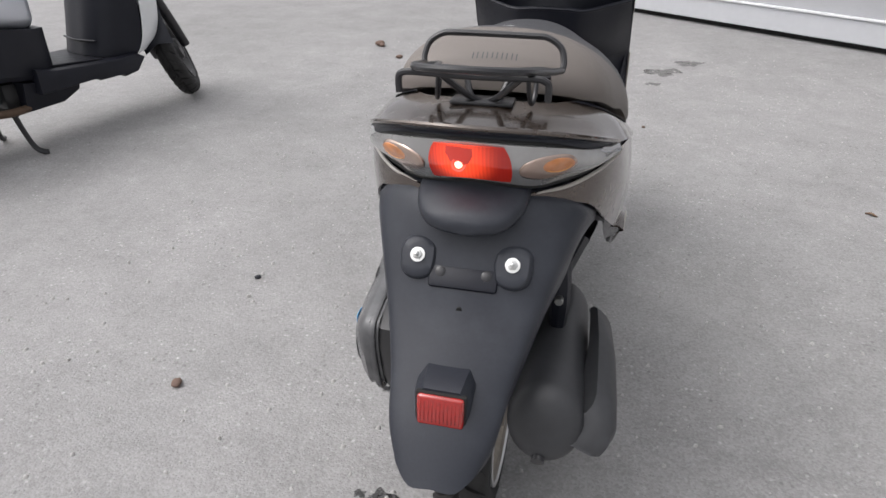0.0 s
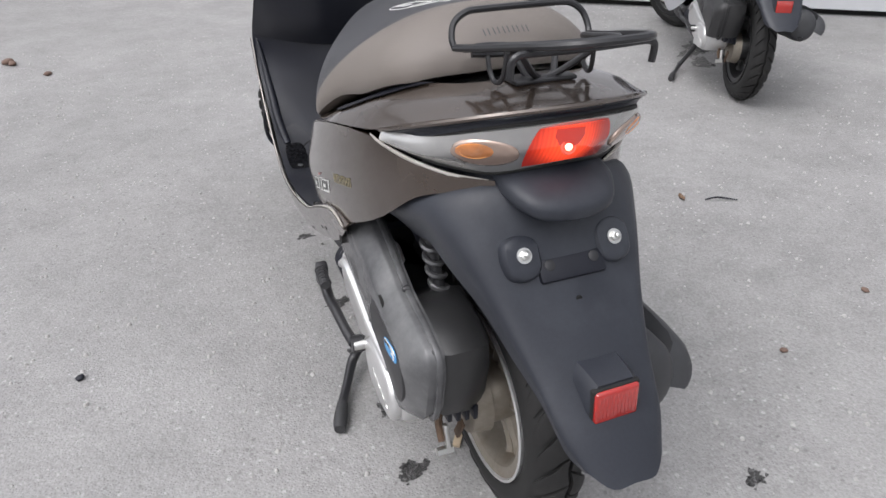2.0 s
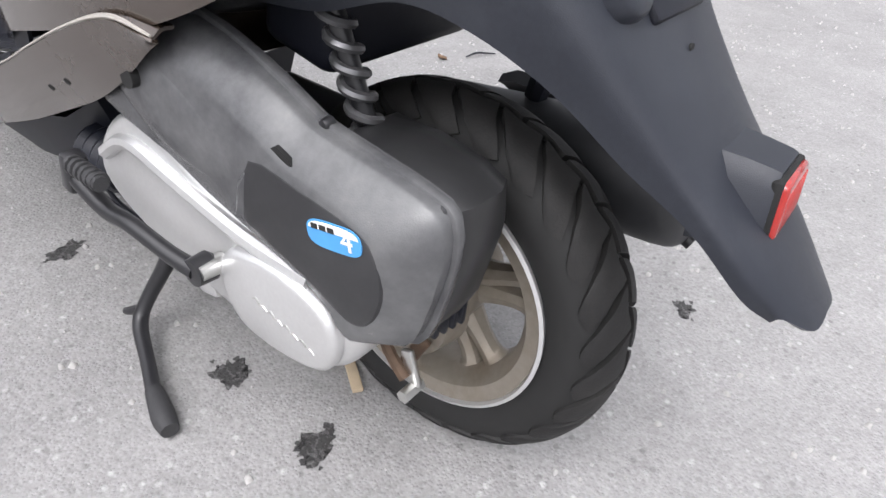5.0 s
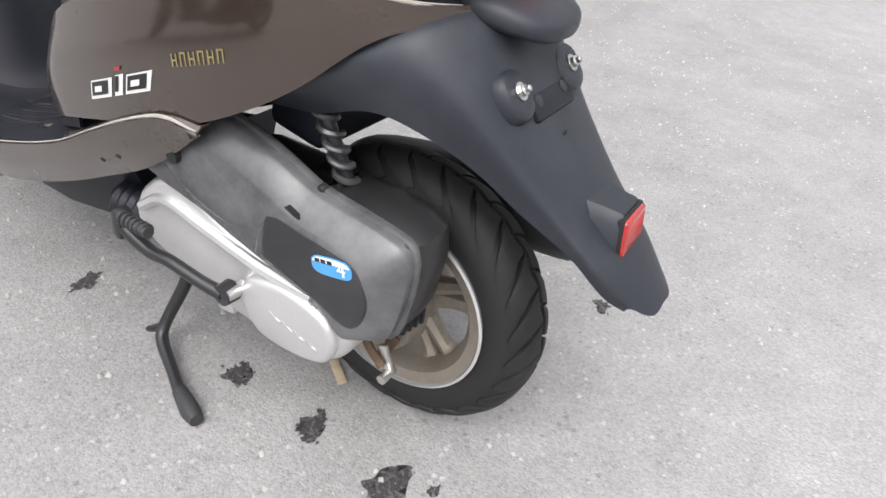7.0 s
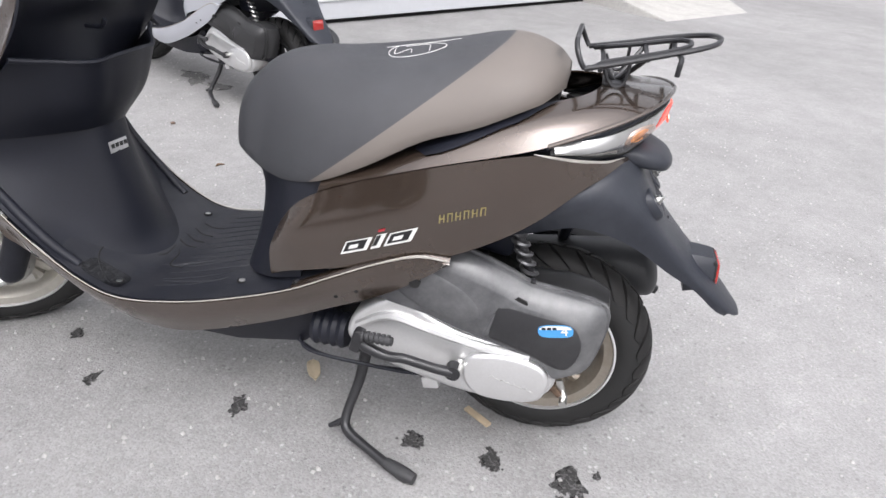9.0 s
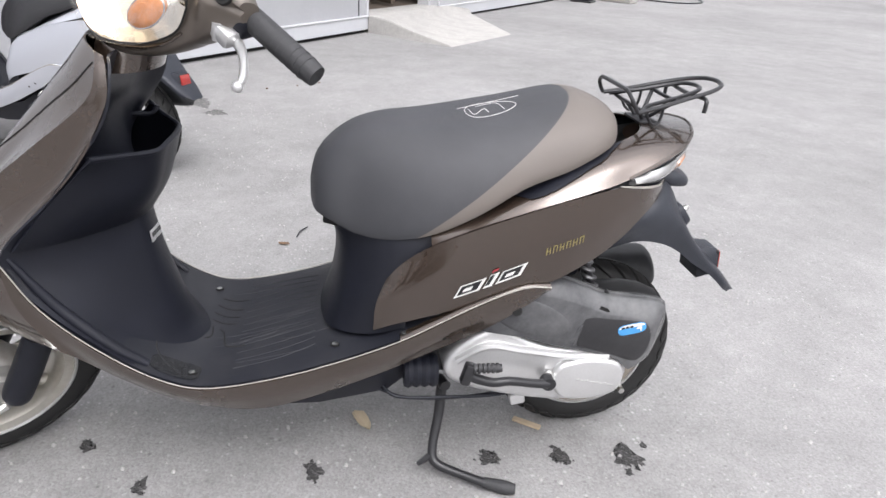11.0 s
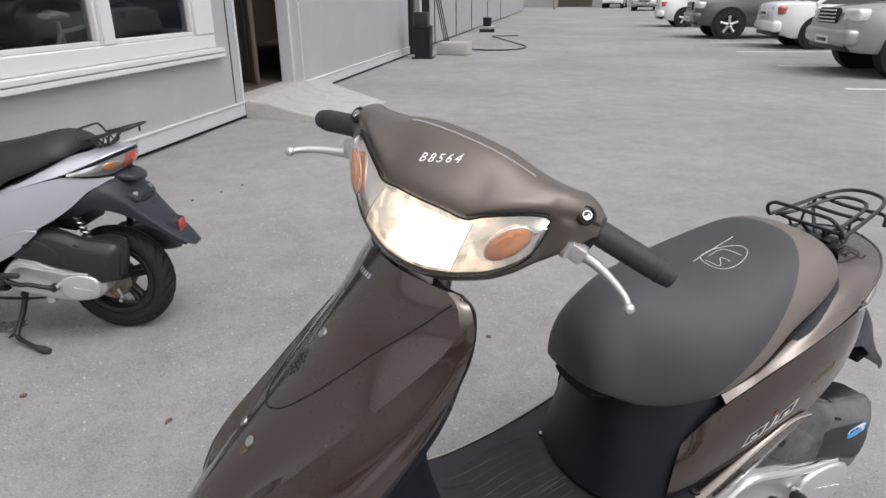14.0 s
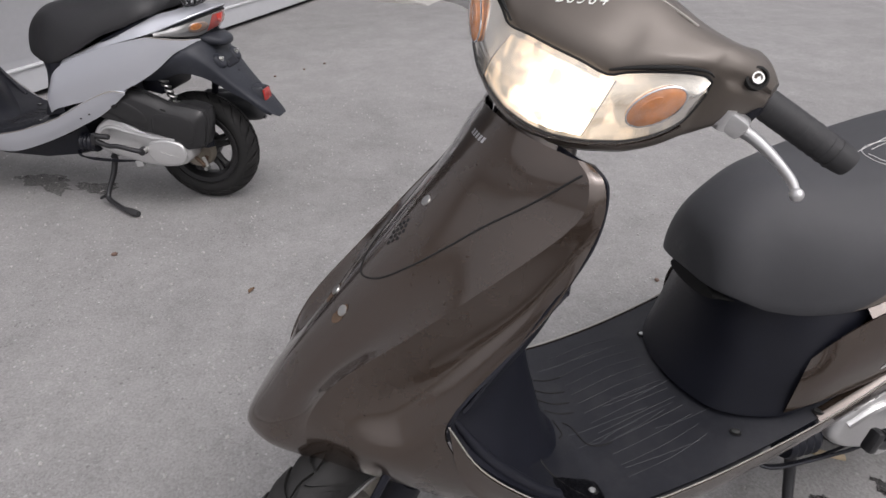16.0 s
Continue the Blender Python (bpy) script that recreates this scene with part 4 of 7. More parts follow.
    place = Matrix.Translation((-0.001, -0.262, 0.415)) @ pose(0, 0, 0, -6, 0, 0)
    hood = [[place @ Vector((x * k, d, z * k + dz)) for x, z in ((-0.032, -0.027), (0.032, -0.027), (0.032, 0.017), (0.022, 0.028), (-0.022, 0.028), (-0.032, 0.017))]
            for k, d, dz in ((0.94, -0.011, -0.002), (1.0, -0.007, -0.002), (1.06, 0.012, 0.0), (1.16, 0.036, 0.0))]
    rh = part("reflector_housing", loft(hood), fender_plastic, fender)
    part("reflector_frame", box(0.060, 0.008, 0.049, place @ Matrix.Translation((0, -0.0110, -0.003)), 0.003), dark_gap, rh)
    rr = part("rear_reflector", box(0.055, 0.011, 0.041, place @ Matrix.Translation((0, -0.0135, -0.001)), 0.004, 3), red_reflector, rh, "red rear reflector")
    for k in range(11):
        part("reflector_rib", box(0.0016, 0.0014, 0.030, place @ Matrix.Translation((-0.0225 + 0.0045 * k, -0.0188, -0.001)), 0.0006, 1), red_reflector, rr)
    # -- carrier
    r = 0.0039
    def both(p):
        return p + [(-x, y, z) for x, y, z in p[::-1]]
    tubes = [("carrier_loop", both([(-0.085, -0.012, 0.735), (-0.077, -0.060, 0.746), (-0.068, -0.110, 0.759), (-0.058, -0.155, 0.770), (-0.040, -0.184, 0.777), (-0.014, -0.195, 0.780)])),
             ("carrier_inner_loop", both([(-0.078, -0.022, 0.735), (-0.060, -0.040, 0.742), (-0.050, -0.080, 0.751), (-0.043, -0.120, 0.761), (-0.030, -0.148, 0.768), (-0.010, -0.157, 0.770)])),
             ("carrier_hoop", both([(-0.085, -0.012, 0.735), (-0.086, -0.006, 0.744), (-0.081, 0.001, 0.758), (-0.066, 0.004, 0.768), (-0.045, 0.004, 0.770)])),
             ("carrier_crossbar", both([(-0.074, -0.034, 0.733), (-0.050, -0.036, 0.731), (-0.020, -0.037, 0.731)])),
             ("carrier_crossbar", both([(-0.080, -0.139, 0.737), (-0.080, -0.140, 0.752), (-0.076, -0.141, 0.758), (-0.064, -0.141, 0.760), (-0.020, -0.138, 0.758)])),
             ("carrier_crossbar", both([(-0.062, -0.098, 0.752), (-0.020, -0.098, 0.750)]))]
    for s in (-1, 1):
        tubes += [("carrier_foot", [(s * 0.004, -0.060, 0.706), (s * 0.018, -0.070, 0.716), (s * 0.036, -0.085, 0.735), (s * 0.050, -0.097, 0.751)]),
                  ("carrier_foot", [(s * 0.016, -0.056, 0.706), (s * 0.022, -0.046, 0.720), (s * 0.026, -0.037, 0.731)]),
                  ("carrier_hook", [(s * 0.058, -0.040, 0.731), (s * 0.058, -0.048, 0.716), (s * 0.057, -0.058, 0.708), (s * 0.055, -0.069, 0.712), (s * 0.053, -0.074, 0.728), (s * 0.052, -0.075, 0.748)])]
    tubes = [(n_, [(x + 0.002, y, z) for x, y, z in p_]) for n_, p_ in tubes]
    carrier = part("rear_carrier", tube(tubes[0][1], r * 1.05, 8, 5), black_steel, root, "black tubular steel rear carrier")
    for name, p in tubes[1:]:
        part(name, tube(p, r * (0.72 if "hook" in name else 1), 8, 5), black_steel, carrier)
    part("mount_plate", box(0.075, 0.035, 0.005, pose(0, -0.058, 0.7065, -4), 0.002), black_steel, carrier)
    # -- front shield, skirts and floor
    shield_bm = patch([across(row[2:]) for row in SHIELD], 6, 5, 0.003)
    shield_tree = bvh_of(shield_bm)
    shield = part("front_shield", shield_bm, paint, root)
    for s in (-1, 1):
        part("shield_wing", patch([[(-s * x, y, z) for x, y, z in row[:3]] for row in SHIELD], 7, 5, 0.003), paint, root)
    for s in (-1, 1):
        t = [(s * (-0.202 if k < 9 else -0.200 + 0.003 * (k - 9)), y, z) for k, (y, z) in enumerate(FLOOR_EDGE)]
        b = [(s * (-0.192 if not k else -0.180 if k < 9 else -0.183 - 0.003 * (k - 9)), y, z) for k, (y, z) in enumerate(SKIRT_LOW)]
        c = [((a[0] + d[0]) / 2 - s * 0.004 * min(1.0, (11 - k) / 3), (a[1] + d[1]) / 2 + (0 if k else 0.014), (a[2] + d[2]) / 2) for k, (a, d) in enumerate(zip(t, b))]
        skirt_bm = patch([t, c, b], 5, 4, 0.003)
        skirt_tree = bvh_of(skirt_bm)
        part("side_skirt", skirt_bm, skirt, root)
        top_in = [(x * 0.90, y, z + 0.006) for x, y, z in t[7:]]
        top_mid = [(x * 0.955, y, z + 0.006) for x, y, z in t[7:]]
        part("skirt_shoulder", patch([t[7:], top_mid, top_in], 5, 4, 0.003), skirt, root)
        part("skirt_trim", tube([(x * 1.004, y, z + 0.002) for x, y, z in t], [0.0011] * 9 + [0.0015, 0.0024, 0.0012], 6, 5), trim_bead, root)
        for y, z in ((0.325, 0.349), (0.290, 0.366)):
            q = flush(skirt_tree, (-s * 0.5, y, z), (s, 0, 0))
            if q:
                part("clip_hole", spun([(-0.001, 0.0038), (0.0005, 0.0036)], 10, q), dark_gap, root)
    edge = [(-0.195, y, z + 0.002) for y, z in FLOOR_EDGE[:9]]
    f1 = [(-0.140, y, z) for y, z in ((0.93, 0.42), (0.90, 0.37), (0.855, 0.315), (0.80, 0.279), (0.735, 0.264), (0.611, 0.288), (0.50, 0.326), (0.43, 0.352), (0.37, 0.385))]
    f2 = [(-0.070, y, z) for y, z in ((0.89, 0.40), (0.87, 0.35), (0.83, 0.30), (0.775, 0.266), (0.720, 0.262), (0.611, 0.290), (0.50, 0.327), (0.46, 0.345), (0.42, 0.37))]
    f3 = [(0, y, z) for _, y, z in f2]
    floor_bm = patch([edge, f1, f2, f3] + mirrored([f2, f1, edge]), 5, 5, 0.006)
    floor_tree = bvh_of(floor_bm)
    deck = part("footboard", floor_bm, floor_plastic, root, "scuffed black plastic footboard")
    down = lambda x, y: (x, y, 0.6)
    ribs = [[(-0.150 + 0.025 * k, 0.70), (-0.146 + 0.025 * k, 0.62), (-0.136 + 0.0225 * k, 0.555)] for k in range(13)]
    for line in ribs:
        part("tread_rib", stroke(floor_tree, [line], down, (0, 0, -1), 0.0010), floor_plastic, deck)
    part("mat_groove", stroke(floor_tree, [[(-0.088, 0.838), (-0.126, 0.832), (-0.156, 0.806), (-0.172, 0.780)], [(-0.005, 0.745), (-0.022, 0.735), (-0.062, 0.728), (-0.074, 0.712), (-0.078, 0.690)],
                                           [(0.004, 0.760), (-0.028, 0.758), (-0.040, 0.768)]], down, (0, 0, -1), 0.0016), dark_gap, deck)
    rs = random.Random(4)
    scuffs = []
    for k in range(11):
        x0, y0, ln = rs.uniform(-0.16, 0.15), rs.uniform(0.60, 0.76), rs.uniform(0.04, 0.17)
        bend_, drift = rs.uniform(-0.005, 0.005), rs.uniform(-0.012, 0.012)
        scuffs.append([(x0, y0), (x0 + bend_ + drift * 0.5, y0 - ln * 0.5), (x0 + drift, y0 - ln)])
    for line in scuffs:
        part("scratch", stroke(floor_tree, [line], down, (0, 0, -1), 0.0004), scuff_grey, deck, "pale scratch")
    wet = [(-0.158 + 0.024 * math.copysign(abs(math.cos(t)) ** 0.5, math.cos(t)), 0.795 + 0.040 * math.copysign(abs(math.sin(t)) ** 0.5, math.sin(t))) for t in np.linspace(0, 2 * np.pi, 22, endpoint=False)]
    part("wet_patch", stuck(floor_tree, [wet], down, (0, 0, -1), 0.0012), wet_black, deck, "wet black patch")
    for x0, x1, y0, y1 in ((0.112, 0.098, 0.755, 0.700), (0.086, 0.062, 0.762, 0.708), (0.058, 0.034, 0.765, 0.712), (0.030, 0.010, 0.764, 0.716)):
        part("heel_slit", stroke(floor_tree, [[(x0, y0), ((x0 + x1) / 2 - 0.004, (y0 + y1) / 2), (x1, y1)]], down, (0, 0, -1), 0.0017), dark_gap, deck)
    for x, y in ((-0.155, 0.517), (-0.158, 0.770), (0.115, 0.522), (0.150, 0.77), (-0.186, 0.395), (0.186, 0.395)):
        p = cast(floor_tree, (x, y, 0.6), (0, 0, -1), 0.0)
        if p:
            cup = part("screw_cup", spun([(-0.001, 0.0095), (0.0015, 0.0095), (0.0015, 0.007), (-0.001, 0.007)], 18, Matrix.Translation(p) @ pose(0, 0, 0, 0, -82, 0)), dark_gap, deck)
            part("screw", spun([(-0.001, 0.0065), (0.0022, 0.006), (0.003, 0.003)], 14, Matrix.Translation(p) @ pose(0, 0, 0, 0, -82, 0)), steel, cup)
    inner = part("inner_shield", patch([across(row) for row in INNER], 6, 5, 0.004), black_plastic, root)
    for sgn in (-1, 1):
        ledge = [tuple((np.array(row[0]) * (1 - k) + np.array(row[1]) * k + (0, -0.002, 0.004)) * (-sgn, 1, 1)) for row, k in zip(INNER[5:], (0.10, 0.22, 0.24, 0.26))]
        part("shield_ledge", tube(ledge, [0.004, 0.009, 0.010, 0.009], 10, 6), black_plastic, inner)
    part("pocket", patch([across(row) for row in POCKET], 6, 6, 0.004), black_plastic, root, "black plastic glove pocket")
    part("pocket_rim", tube(across(POCKET[0]), 0.005, 8, 5), black_plastic, root)
    part("warning_label", box(0.045, 0.002, 0.022, Matrix.Translation((-0.010, 0.8405, 0.476)) @ pose(0, 0, 0, -6, 0, -6), 0.0005), decal_silver, inner, "silver sticker with dark markings")
    part("label_bars", joined(*[box(0.008, 0.001, 0.008, Matrix.Translation((-0.010, 0.8405, 0.476)) @ pose(0, 0, 0, -6, 0, -6) @ Matrix.Translation((-0.0145 + 0.0105 * k, -0.0012, 0.0015)), 0) for k in range(4)]), decal_black, inner)
    part("bag_hook", tube([(-0.03, 0.846, 0.70), (-0.03, 0.815, 0.702), (-0.03, 0.805, 0.715)], 0.004, 8, 4), black_plastic, inner)
    part("under_cover", loft([[(x, y, z) for x, z in ((-w, hi), (-w * 0.8, lo + 0.01), (-w * 0.5, lo), (w * 0.5, lo), (w * 0.8, lo + 0.01), (w, hi))]
                              for y, w, lo, hi in ((0.93, 0.15, 0.255, 0.30), (0.85, 0.165, 0.20, 0.25), (0.72, 0.17, 0.165, 0.23), (0.55, 0.165, 0.160, 0.24), (0.42, 0.15, 0.175, 0.27),
                                                   (0.36, 0.14, 0.22, 0.31))]), black_plastic, root)
    # seam of the shield's middle panel, its screws and its vent
    ahead = lambda x, z: (x, 1.5, z)
    left = [(-0.155, 0.804), (-0.144, 0.787), (-0.123, 0.756), (-0.099, 0.723), (-0.081, 0.692), (-0.062, 0.662), (-0.041, 0.638), (-0.018, 0.627), (0, 0.624)]
    part("panel_seam", stroke(shield_tree, [left + [(-x, z) for x, z in left[-2::-1]]], ahead, (0, -1, 0), 0.0015), dark_gap, shield)
    for x, z, mt in ((-0.003, 0.722, steel), (-0.026, 0.586, rust), (0.027, 0.586, rust)):
        q = flush(shield_tree, (x, 1.5, z), (0, -1, 0))
        if q:
            sc = part("screw", spun([(-0.001, 0.0080), (0.0016, 0.0078), (0.0026, 0.0055), (0.0018, 0.0030)], 16, q), steel, shield, "slightly rusty screw" if mt is rust else "")
            if mt is rust:
                part("rust_stain", stuck(shield_tree, [[(x + 0.009 * math.cos(t) * (1.15 if math.sin(t) < 0 else 0.9), z - 0.004 + 0.0125 * math.sin(t)) for t in np.linspace(0, 2 * np.pi, 14, endpoint=False)]], ahead, (0, -1, 0), 0.0005), rust, sc, "brown rust stain")
    holes = []
    for r_, n_ in zip(range(-3, 4), (1, 2, 3, 2, 3, 2, 1)):
        for c_ in range(n_):
            q = flush(shield_tree, ((c_ - (n_ - 1) / 2) * 0.0095, 1.5, 0.680 + r_ * 0.0050), (0, -1, 0))
            if q:
                holes.append(spun([(-0.001, 0.0030), (0.0005, 0.0030)], 10, q))
    part("horn_vent", joined(*holes), dark_gap, shield)
    part("badge", stuck(shield_tree, [[(-0.020 + 0.009 * k, 0.800), (-0.014 + 0.009 * k, 0.800), (-0.014 + 0.009 * k, 0.806), (-0.020 + 0.009 * k, 0.806)] for k in range(5)],
                        ahead, (0, -1, 0)), decal_silver, shield)
    # -- handlebar cowl, headlamp and controls, turned to the left
    top, low = dict((round(p[0], 3), p) for p in LENS_TOP), dict((round(p[0], 3), p) for p in LENS_LOW)
    half = []
    ends_top = [(-0.213, 0.762, 0.937), (-0.197, 0.779, 0.943), (-0.178, 0.799, 0.949)]
    ends_low = [(-0.213, 0.763, 0.932), (-0.197, 0.781, 0.934), (-0.178, 0.802, 0.934)]
    for (x, yt, zt), (_, yb, zb), rim_z, rim_y, zb2 in zip(ends_top + LENS_TOP, ends_low + LENS_LOW, (0.955, 0.969, 0.978, 0.983, 0.984, 0.986, 0.990, 0.997, 1.002, 1.006, 1.007),
                                                           (0.754, 0.762, 0.771, 0.777, 0.779, 0.784, 0.789, 0.793, 0.796, 0.799, 0.800),
                                                           (0.920, 0.908, 0.894, 0.877, 0.872, 0.858, 0.845, 0.838, 0.832, 0.827, 0.825)):
        d = {-0.213: 0.008, -0.197: 0.020, -0.178: 0.032, -0.160: 0.047, -0.152: 0.020}.get(x, 0.016)
        half.append([(x, 0.735, zb2 + (0.010 if x < -0.19 else 0.030)), (x, yb - 0.050 if x > -0.17 else yb - 0.025, zb2), (x, yb - 0.006, zb - d), (x, (yt + yb) / 2 - (0.010 if x > -0.17 else 0.0), (zt + zb) / 2),
                     (x, yt - 0.006, zt + 0.005), (x, (yt + rim_y) / 2 + 0.006, (zt + rim_z) / 2 + 0.003), (x, rim_y, rim_z), (x, rim_y - 0.045 if x > -0.17 else 0.735, rim_z - (0.02 if x > -0.17 else 0.008))])
    rings = [np.array(h) for h in half] + [np.array(h) * (-1, 1, 1) for h in half[-2::-1]]
    rings = resample(np.array(rings), 4)
    rings = [np.array(smooth_outline(q, 3)) for q in rings]
    cowl_bm = turned(loft(rings))
    cowl_tree = bvh_of(cowl_bm)
    cowl = part("headlamp_cowl", cowl_bm, pale_brown if lit else paint, root)
    lip_ = [cast(cowl_tree, TURNED @ Vector((x, y_ + 0.02, z_ + 0.03)), TURNED.to_3x3() @ Vector((0, -0.55, -0.83)), 0.0) for x, y_, z_ in
            ((0.085, 0.793, 0.997), (0.05, 0.798, 1.004), (0.0, 0.800, 1.007), (-0.05, 0.798, 1.004), (-0.085, 0.793, 0.997), (-0.115, 0.789, 0.989))]
    part("screen_edge", tube([tuple(p) for p in lip_ if p is not None], 0.0016, 6, 4), trim_bead, cowl, "pale edge of the cowl")
    lg = grid(lens_rows(0.0015), 8, 6)
    lamp_b = part("headlamp", turned(sheet(lg, 0.008)), head_side if lit else lamp_silver, root, "wide headlamp with clear lens" + (", lit" if lit else ""))
    bowl = []
    for k, row in enumerate(lg[1:12]):
        xs = np.linspace(-0.079 + 0.011 * (k / 10) ** 2, 0.058 + 0.024 * k / 10, 33)
        bowl.append(np.stack([xs, np.interp(xs, row[:, 0], row[:, 1]) + 0.002, np.interp(xs, row[:, 0], row[:, 2])], 1))
    bowl = np.array(bowl)
    part("reflector", turned(sheet(bowl, 0.002)), head_glow if lit else lamp_silver, lamp_b)
    for s in (-1, 1):
        edge_ = bowl[:, 0 if s < 0 else -1]
        part("reflector_edge", turned(tube([tuple(p + (0, 0.0005, 0)) for p in edge_[::2]], 0.0008, 6, 2)), chrome, lamp_b)
    part("clear_lens", turned(sheet(lg + (0, 0.012, 0), 0.0015)), clear_lens, lamp_b, "clear plastic lens")
    if lit:
        part("bulb", turned(spun([(-0.010, 0.002), (-0.008, 0.009), (0.008, 0.009), (0.010, 0.002)], 14, pose(-0.030, 0.896, 0.872))), head_bulb, lamp_b)
    for s in (-1, 1):
        k = np.argmin(abs(lg[6, :, 0] - s * 0.126))
        p = Vector(lg[6, k]) + Vector((0, 0.0015, 0.002))
        q = (Vector(lg[6, k + 1]) - Vector(lg[6, k - 1])).normalized()
        u = (Vector(lg[3, k]) - Vector(lg[9, k])).normalized()
        o = u.cross(q)
        o = o if o.y > 0 else -o
        oval = lambda a_, b_, e, h, c=(0, 0): [p + q * (c[0] + a_ * e * math.cos(t) + s * 0.005 * math.sin(t)) + u * (c[1] + b_ * e * math.sin(t)) + o * h for t in np.linspace(0, 2 * np.pi, 26, endpoint=False)]
        ind = part("indicator_lens", turned(loft([oval(0.029, 0.023, e, h) for e, h in ((1, -0.002), (1, 0.002), (0.86, 0.005), (0.4, 0.0065))])), amber_lens, lamp_b, "amber front indicator")
        part("indicator_rim", turned(tube([tuple(v) for v in oval(0.0295, 0.0235, 1, 0.002)], 0.0012, 6, 1, True)), chrome, ind)
        part("bulb", turned(loft([oval(0.012, 0.011, e, h, (-s * 0.008, 0.005)) for e, h in ((1, 0.004), (0.85, 0.0066), (0.4, 0.0074))])), amber_lens, ind)
        part("eyebrow", turned(tube([(s * -x, y + 0.001, z + 0.005) for x, y, z in LENS_TOP[:6]], [0.0008, 0.0016, 0.0026, 0.0028, 0.0022, 0.0012], 8, 4)), dark_gap, lamp_b)
    outline = [tuple(p + (0, 0.002, 0.0)) for p in resample(across(LENS_TOP), 3)] + [tuple(p + (0, 0.002, 0.0)) for p in resample(across(LENS_LOW), 3)[::-1]]
    part("lens_seal", turned(tube(outline, 0.0016, 6, 1, True)), dark_gap, lamp_b)
    part("lens_lip", turned(tube([(x, y - 0.002, z - 0.007) for x, y, z in across(LENS_LOW[1:])], 0.0022, 6, 4)), paint, lamp_b)
    part("neck", loft([[(w * math.cos(a), y + d * math.sin(a), z) for a in np.linspace(0, 2 * np.pi, 24, endpoint=False)]
                       for w, d, y, z in ((0.085, 0.055, 0.850, 0.775), (0.075, 0.055, 0.838, 0.815), (0.065, 0.05, 0.815, 0.85))]), paint, root)
    for s in (-1, 1):
        up_ = 0.0 if s < 0 else -0.012
        g = part("hand_grip", turned(tube([(s * 0.180, 0.742, 0.931), (s * 0.197, 0.738, 0.925), (s * 0.200, 0.737, 0.924), (s * 0.312, 0.706, 0.889), (s * 0.314, 0.705, 0.888)],
                                          [0.016, 0.016, 0.0185, 0.0175, 0.012], 20, 3)), soft_rubber, root, "black rubber hand grip")
        part("grip_ribs", turned(joined(*[tube([(s * (0.205 + 0.0105 * k), 0.7356 - 0.0029 * k, 0.9224 - 0.0033 * k), (s * (0.209 + 0.0105 * k), 0.7345 - 0.0029 * k, 0.9212 - 0.0033 * k)], 0.0188, 20, 1)
                                          for k in range(10)])), soft_rubber, g)
        br = part("lever_bracket", turned(joined(box(0.045, 0.030, 0.026, pose(s * 0.188, 0.775, 0.905, 0, s * 18, s * -15), 0.006),
                                                 rod((s * 0.185, 0.783, 0.893), (s * 0.185, 0.783, 0.920), 0.009, 12))), alloy, root)
        part("brake_lever", turned(tube([(s * 0.180, 0.772, 0.897 + up_), (s * 0.198, 0.764, 0.894 + up_), (s * 0.218, 0.766, 0.893 + up_), (s * 0.242, 0.774, 0.890 + up_), (s * 0.266, 0.786, 0.886 + up_),
                                         (s * 0.284, 0.798, 0.882 + up_), (s * 0.295, 0.811, 0.878 + up_)], [0.0085, 0.009, 0.0078, 0.0066, 0.0058, 0.0055, 0.0045], 10, 4)), alloy, br, "polished alloy brake lever")
        bm = bmesh.new()
        bmesh.ops.create_uvsphere(bm, u_segments=14, v_segments=10, radius=0.0078, matrix=pose(s * 0.295, 0.811, 0.878 + up_))
        part("lever_ball", turned(bm), alloy, br)
        out_ = (TURNED.to_3x3() @ Vector((s * 0.42, 0.66, 0.62))).normalized()
        spot = cast(cowl_tree, TURNED @ Vector((s * 0.193, 0.775, 0.958)) + out_ * 0.1, -out_, -0.001)
        ring_m = TURNED.inverted() @ Matrix.Translation(spot) @ out_.to_track_quat("X", "Z").to_matrix().to_4x4()
        hole = part("mirror_boss", turned(spun([(-0.004, 0.0135), (0.0025, 0.013), (0.003, 0.0105), (0.0005, 0.010)], 20, ring_m)), dark_gap, cowl)
        part("mirror_socket", turned(spun([(0.000, 0.0068), (0.0040, 0.0068), (0.0040, 0.0050), (0.001, 0.0045)], 16, ring_m)), steel, hole)
        part("switch_case", turned(box(0.05, 0.045, 0.04, pose(s * 0.186, 0.748, 0.918, 0, s * 18, s * -10), 0.012, 3)), black_plastic, root)
    # -- front fork, wheel
    fw = TURNED @ Matrix.Translation((0, 1.178, 0.208)) @ Matrix.Scale(0.985, 4)
    wheel(root, "front_wheel", fw, pale_rim if lit else rim_mat)
    plate = part("brake_plate", spun([(-0.066, 0.012), (-0.064, 0.030), (-0.056, 0.036), (-0.054, 0.062), (-0.045, 0.070), (0.0, 0.070)], 36, fw), drum_alloy, root)
    for a in np.linspace(0.4, 6.68, 7)[:-1]:
        part("plate_rib", rod(fw @ Vector((-0.058, 0.030 * math.cos(a), 0.030 * math.sin(a))), fw @ Vector((-0.055, 0.060 * math.cos(a), 0.060 * math.sin(a))), 0.004, 8), drum_alloy, plate)
    for s in (-1, 1):
        fork = part("fork_leg", turned(tube([(s * 0.072, 1.000, 0.50), (s * 0.072, 1.075, 0.36), (s * 0.072, 1.095, 0.315)], 0.017, 14, 3)), black_steel, root)
        part("fork_boot", turned(tube([(s * 0.074, 1.090, 0.330), (s * 0.074, 1.120, 0.265), (s * 0.074, 1.150, 0.205), (s * 0.074, 1.157, 0.190)], [0.026, 0.027, 0.026, 0.020], 16, 3)), black_plastic, fork)
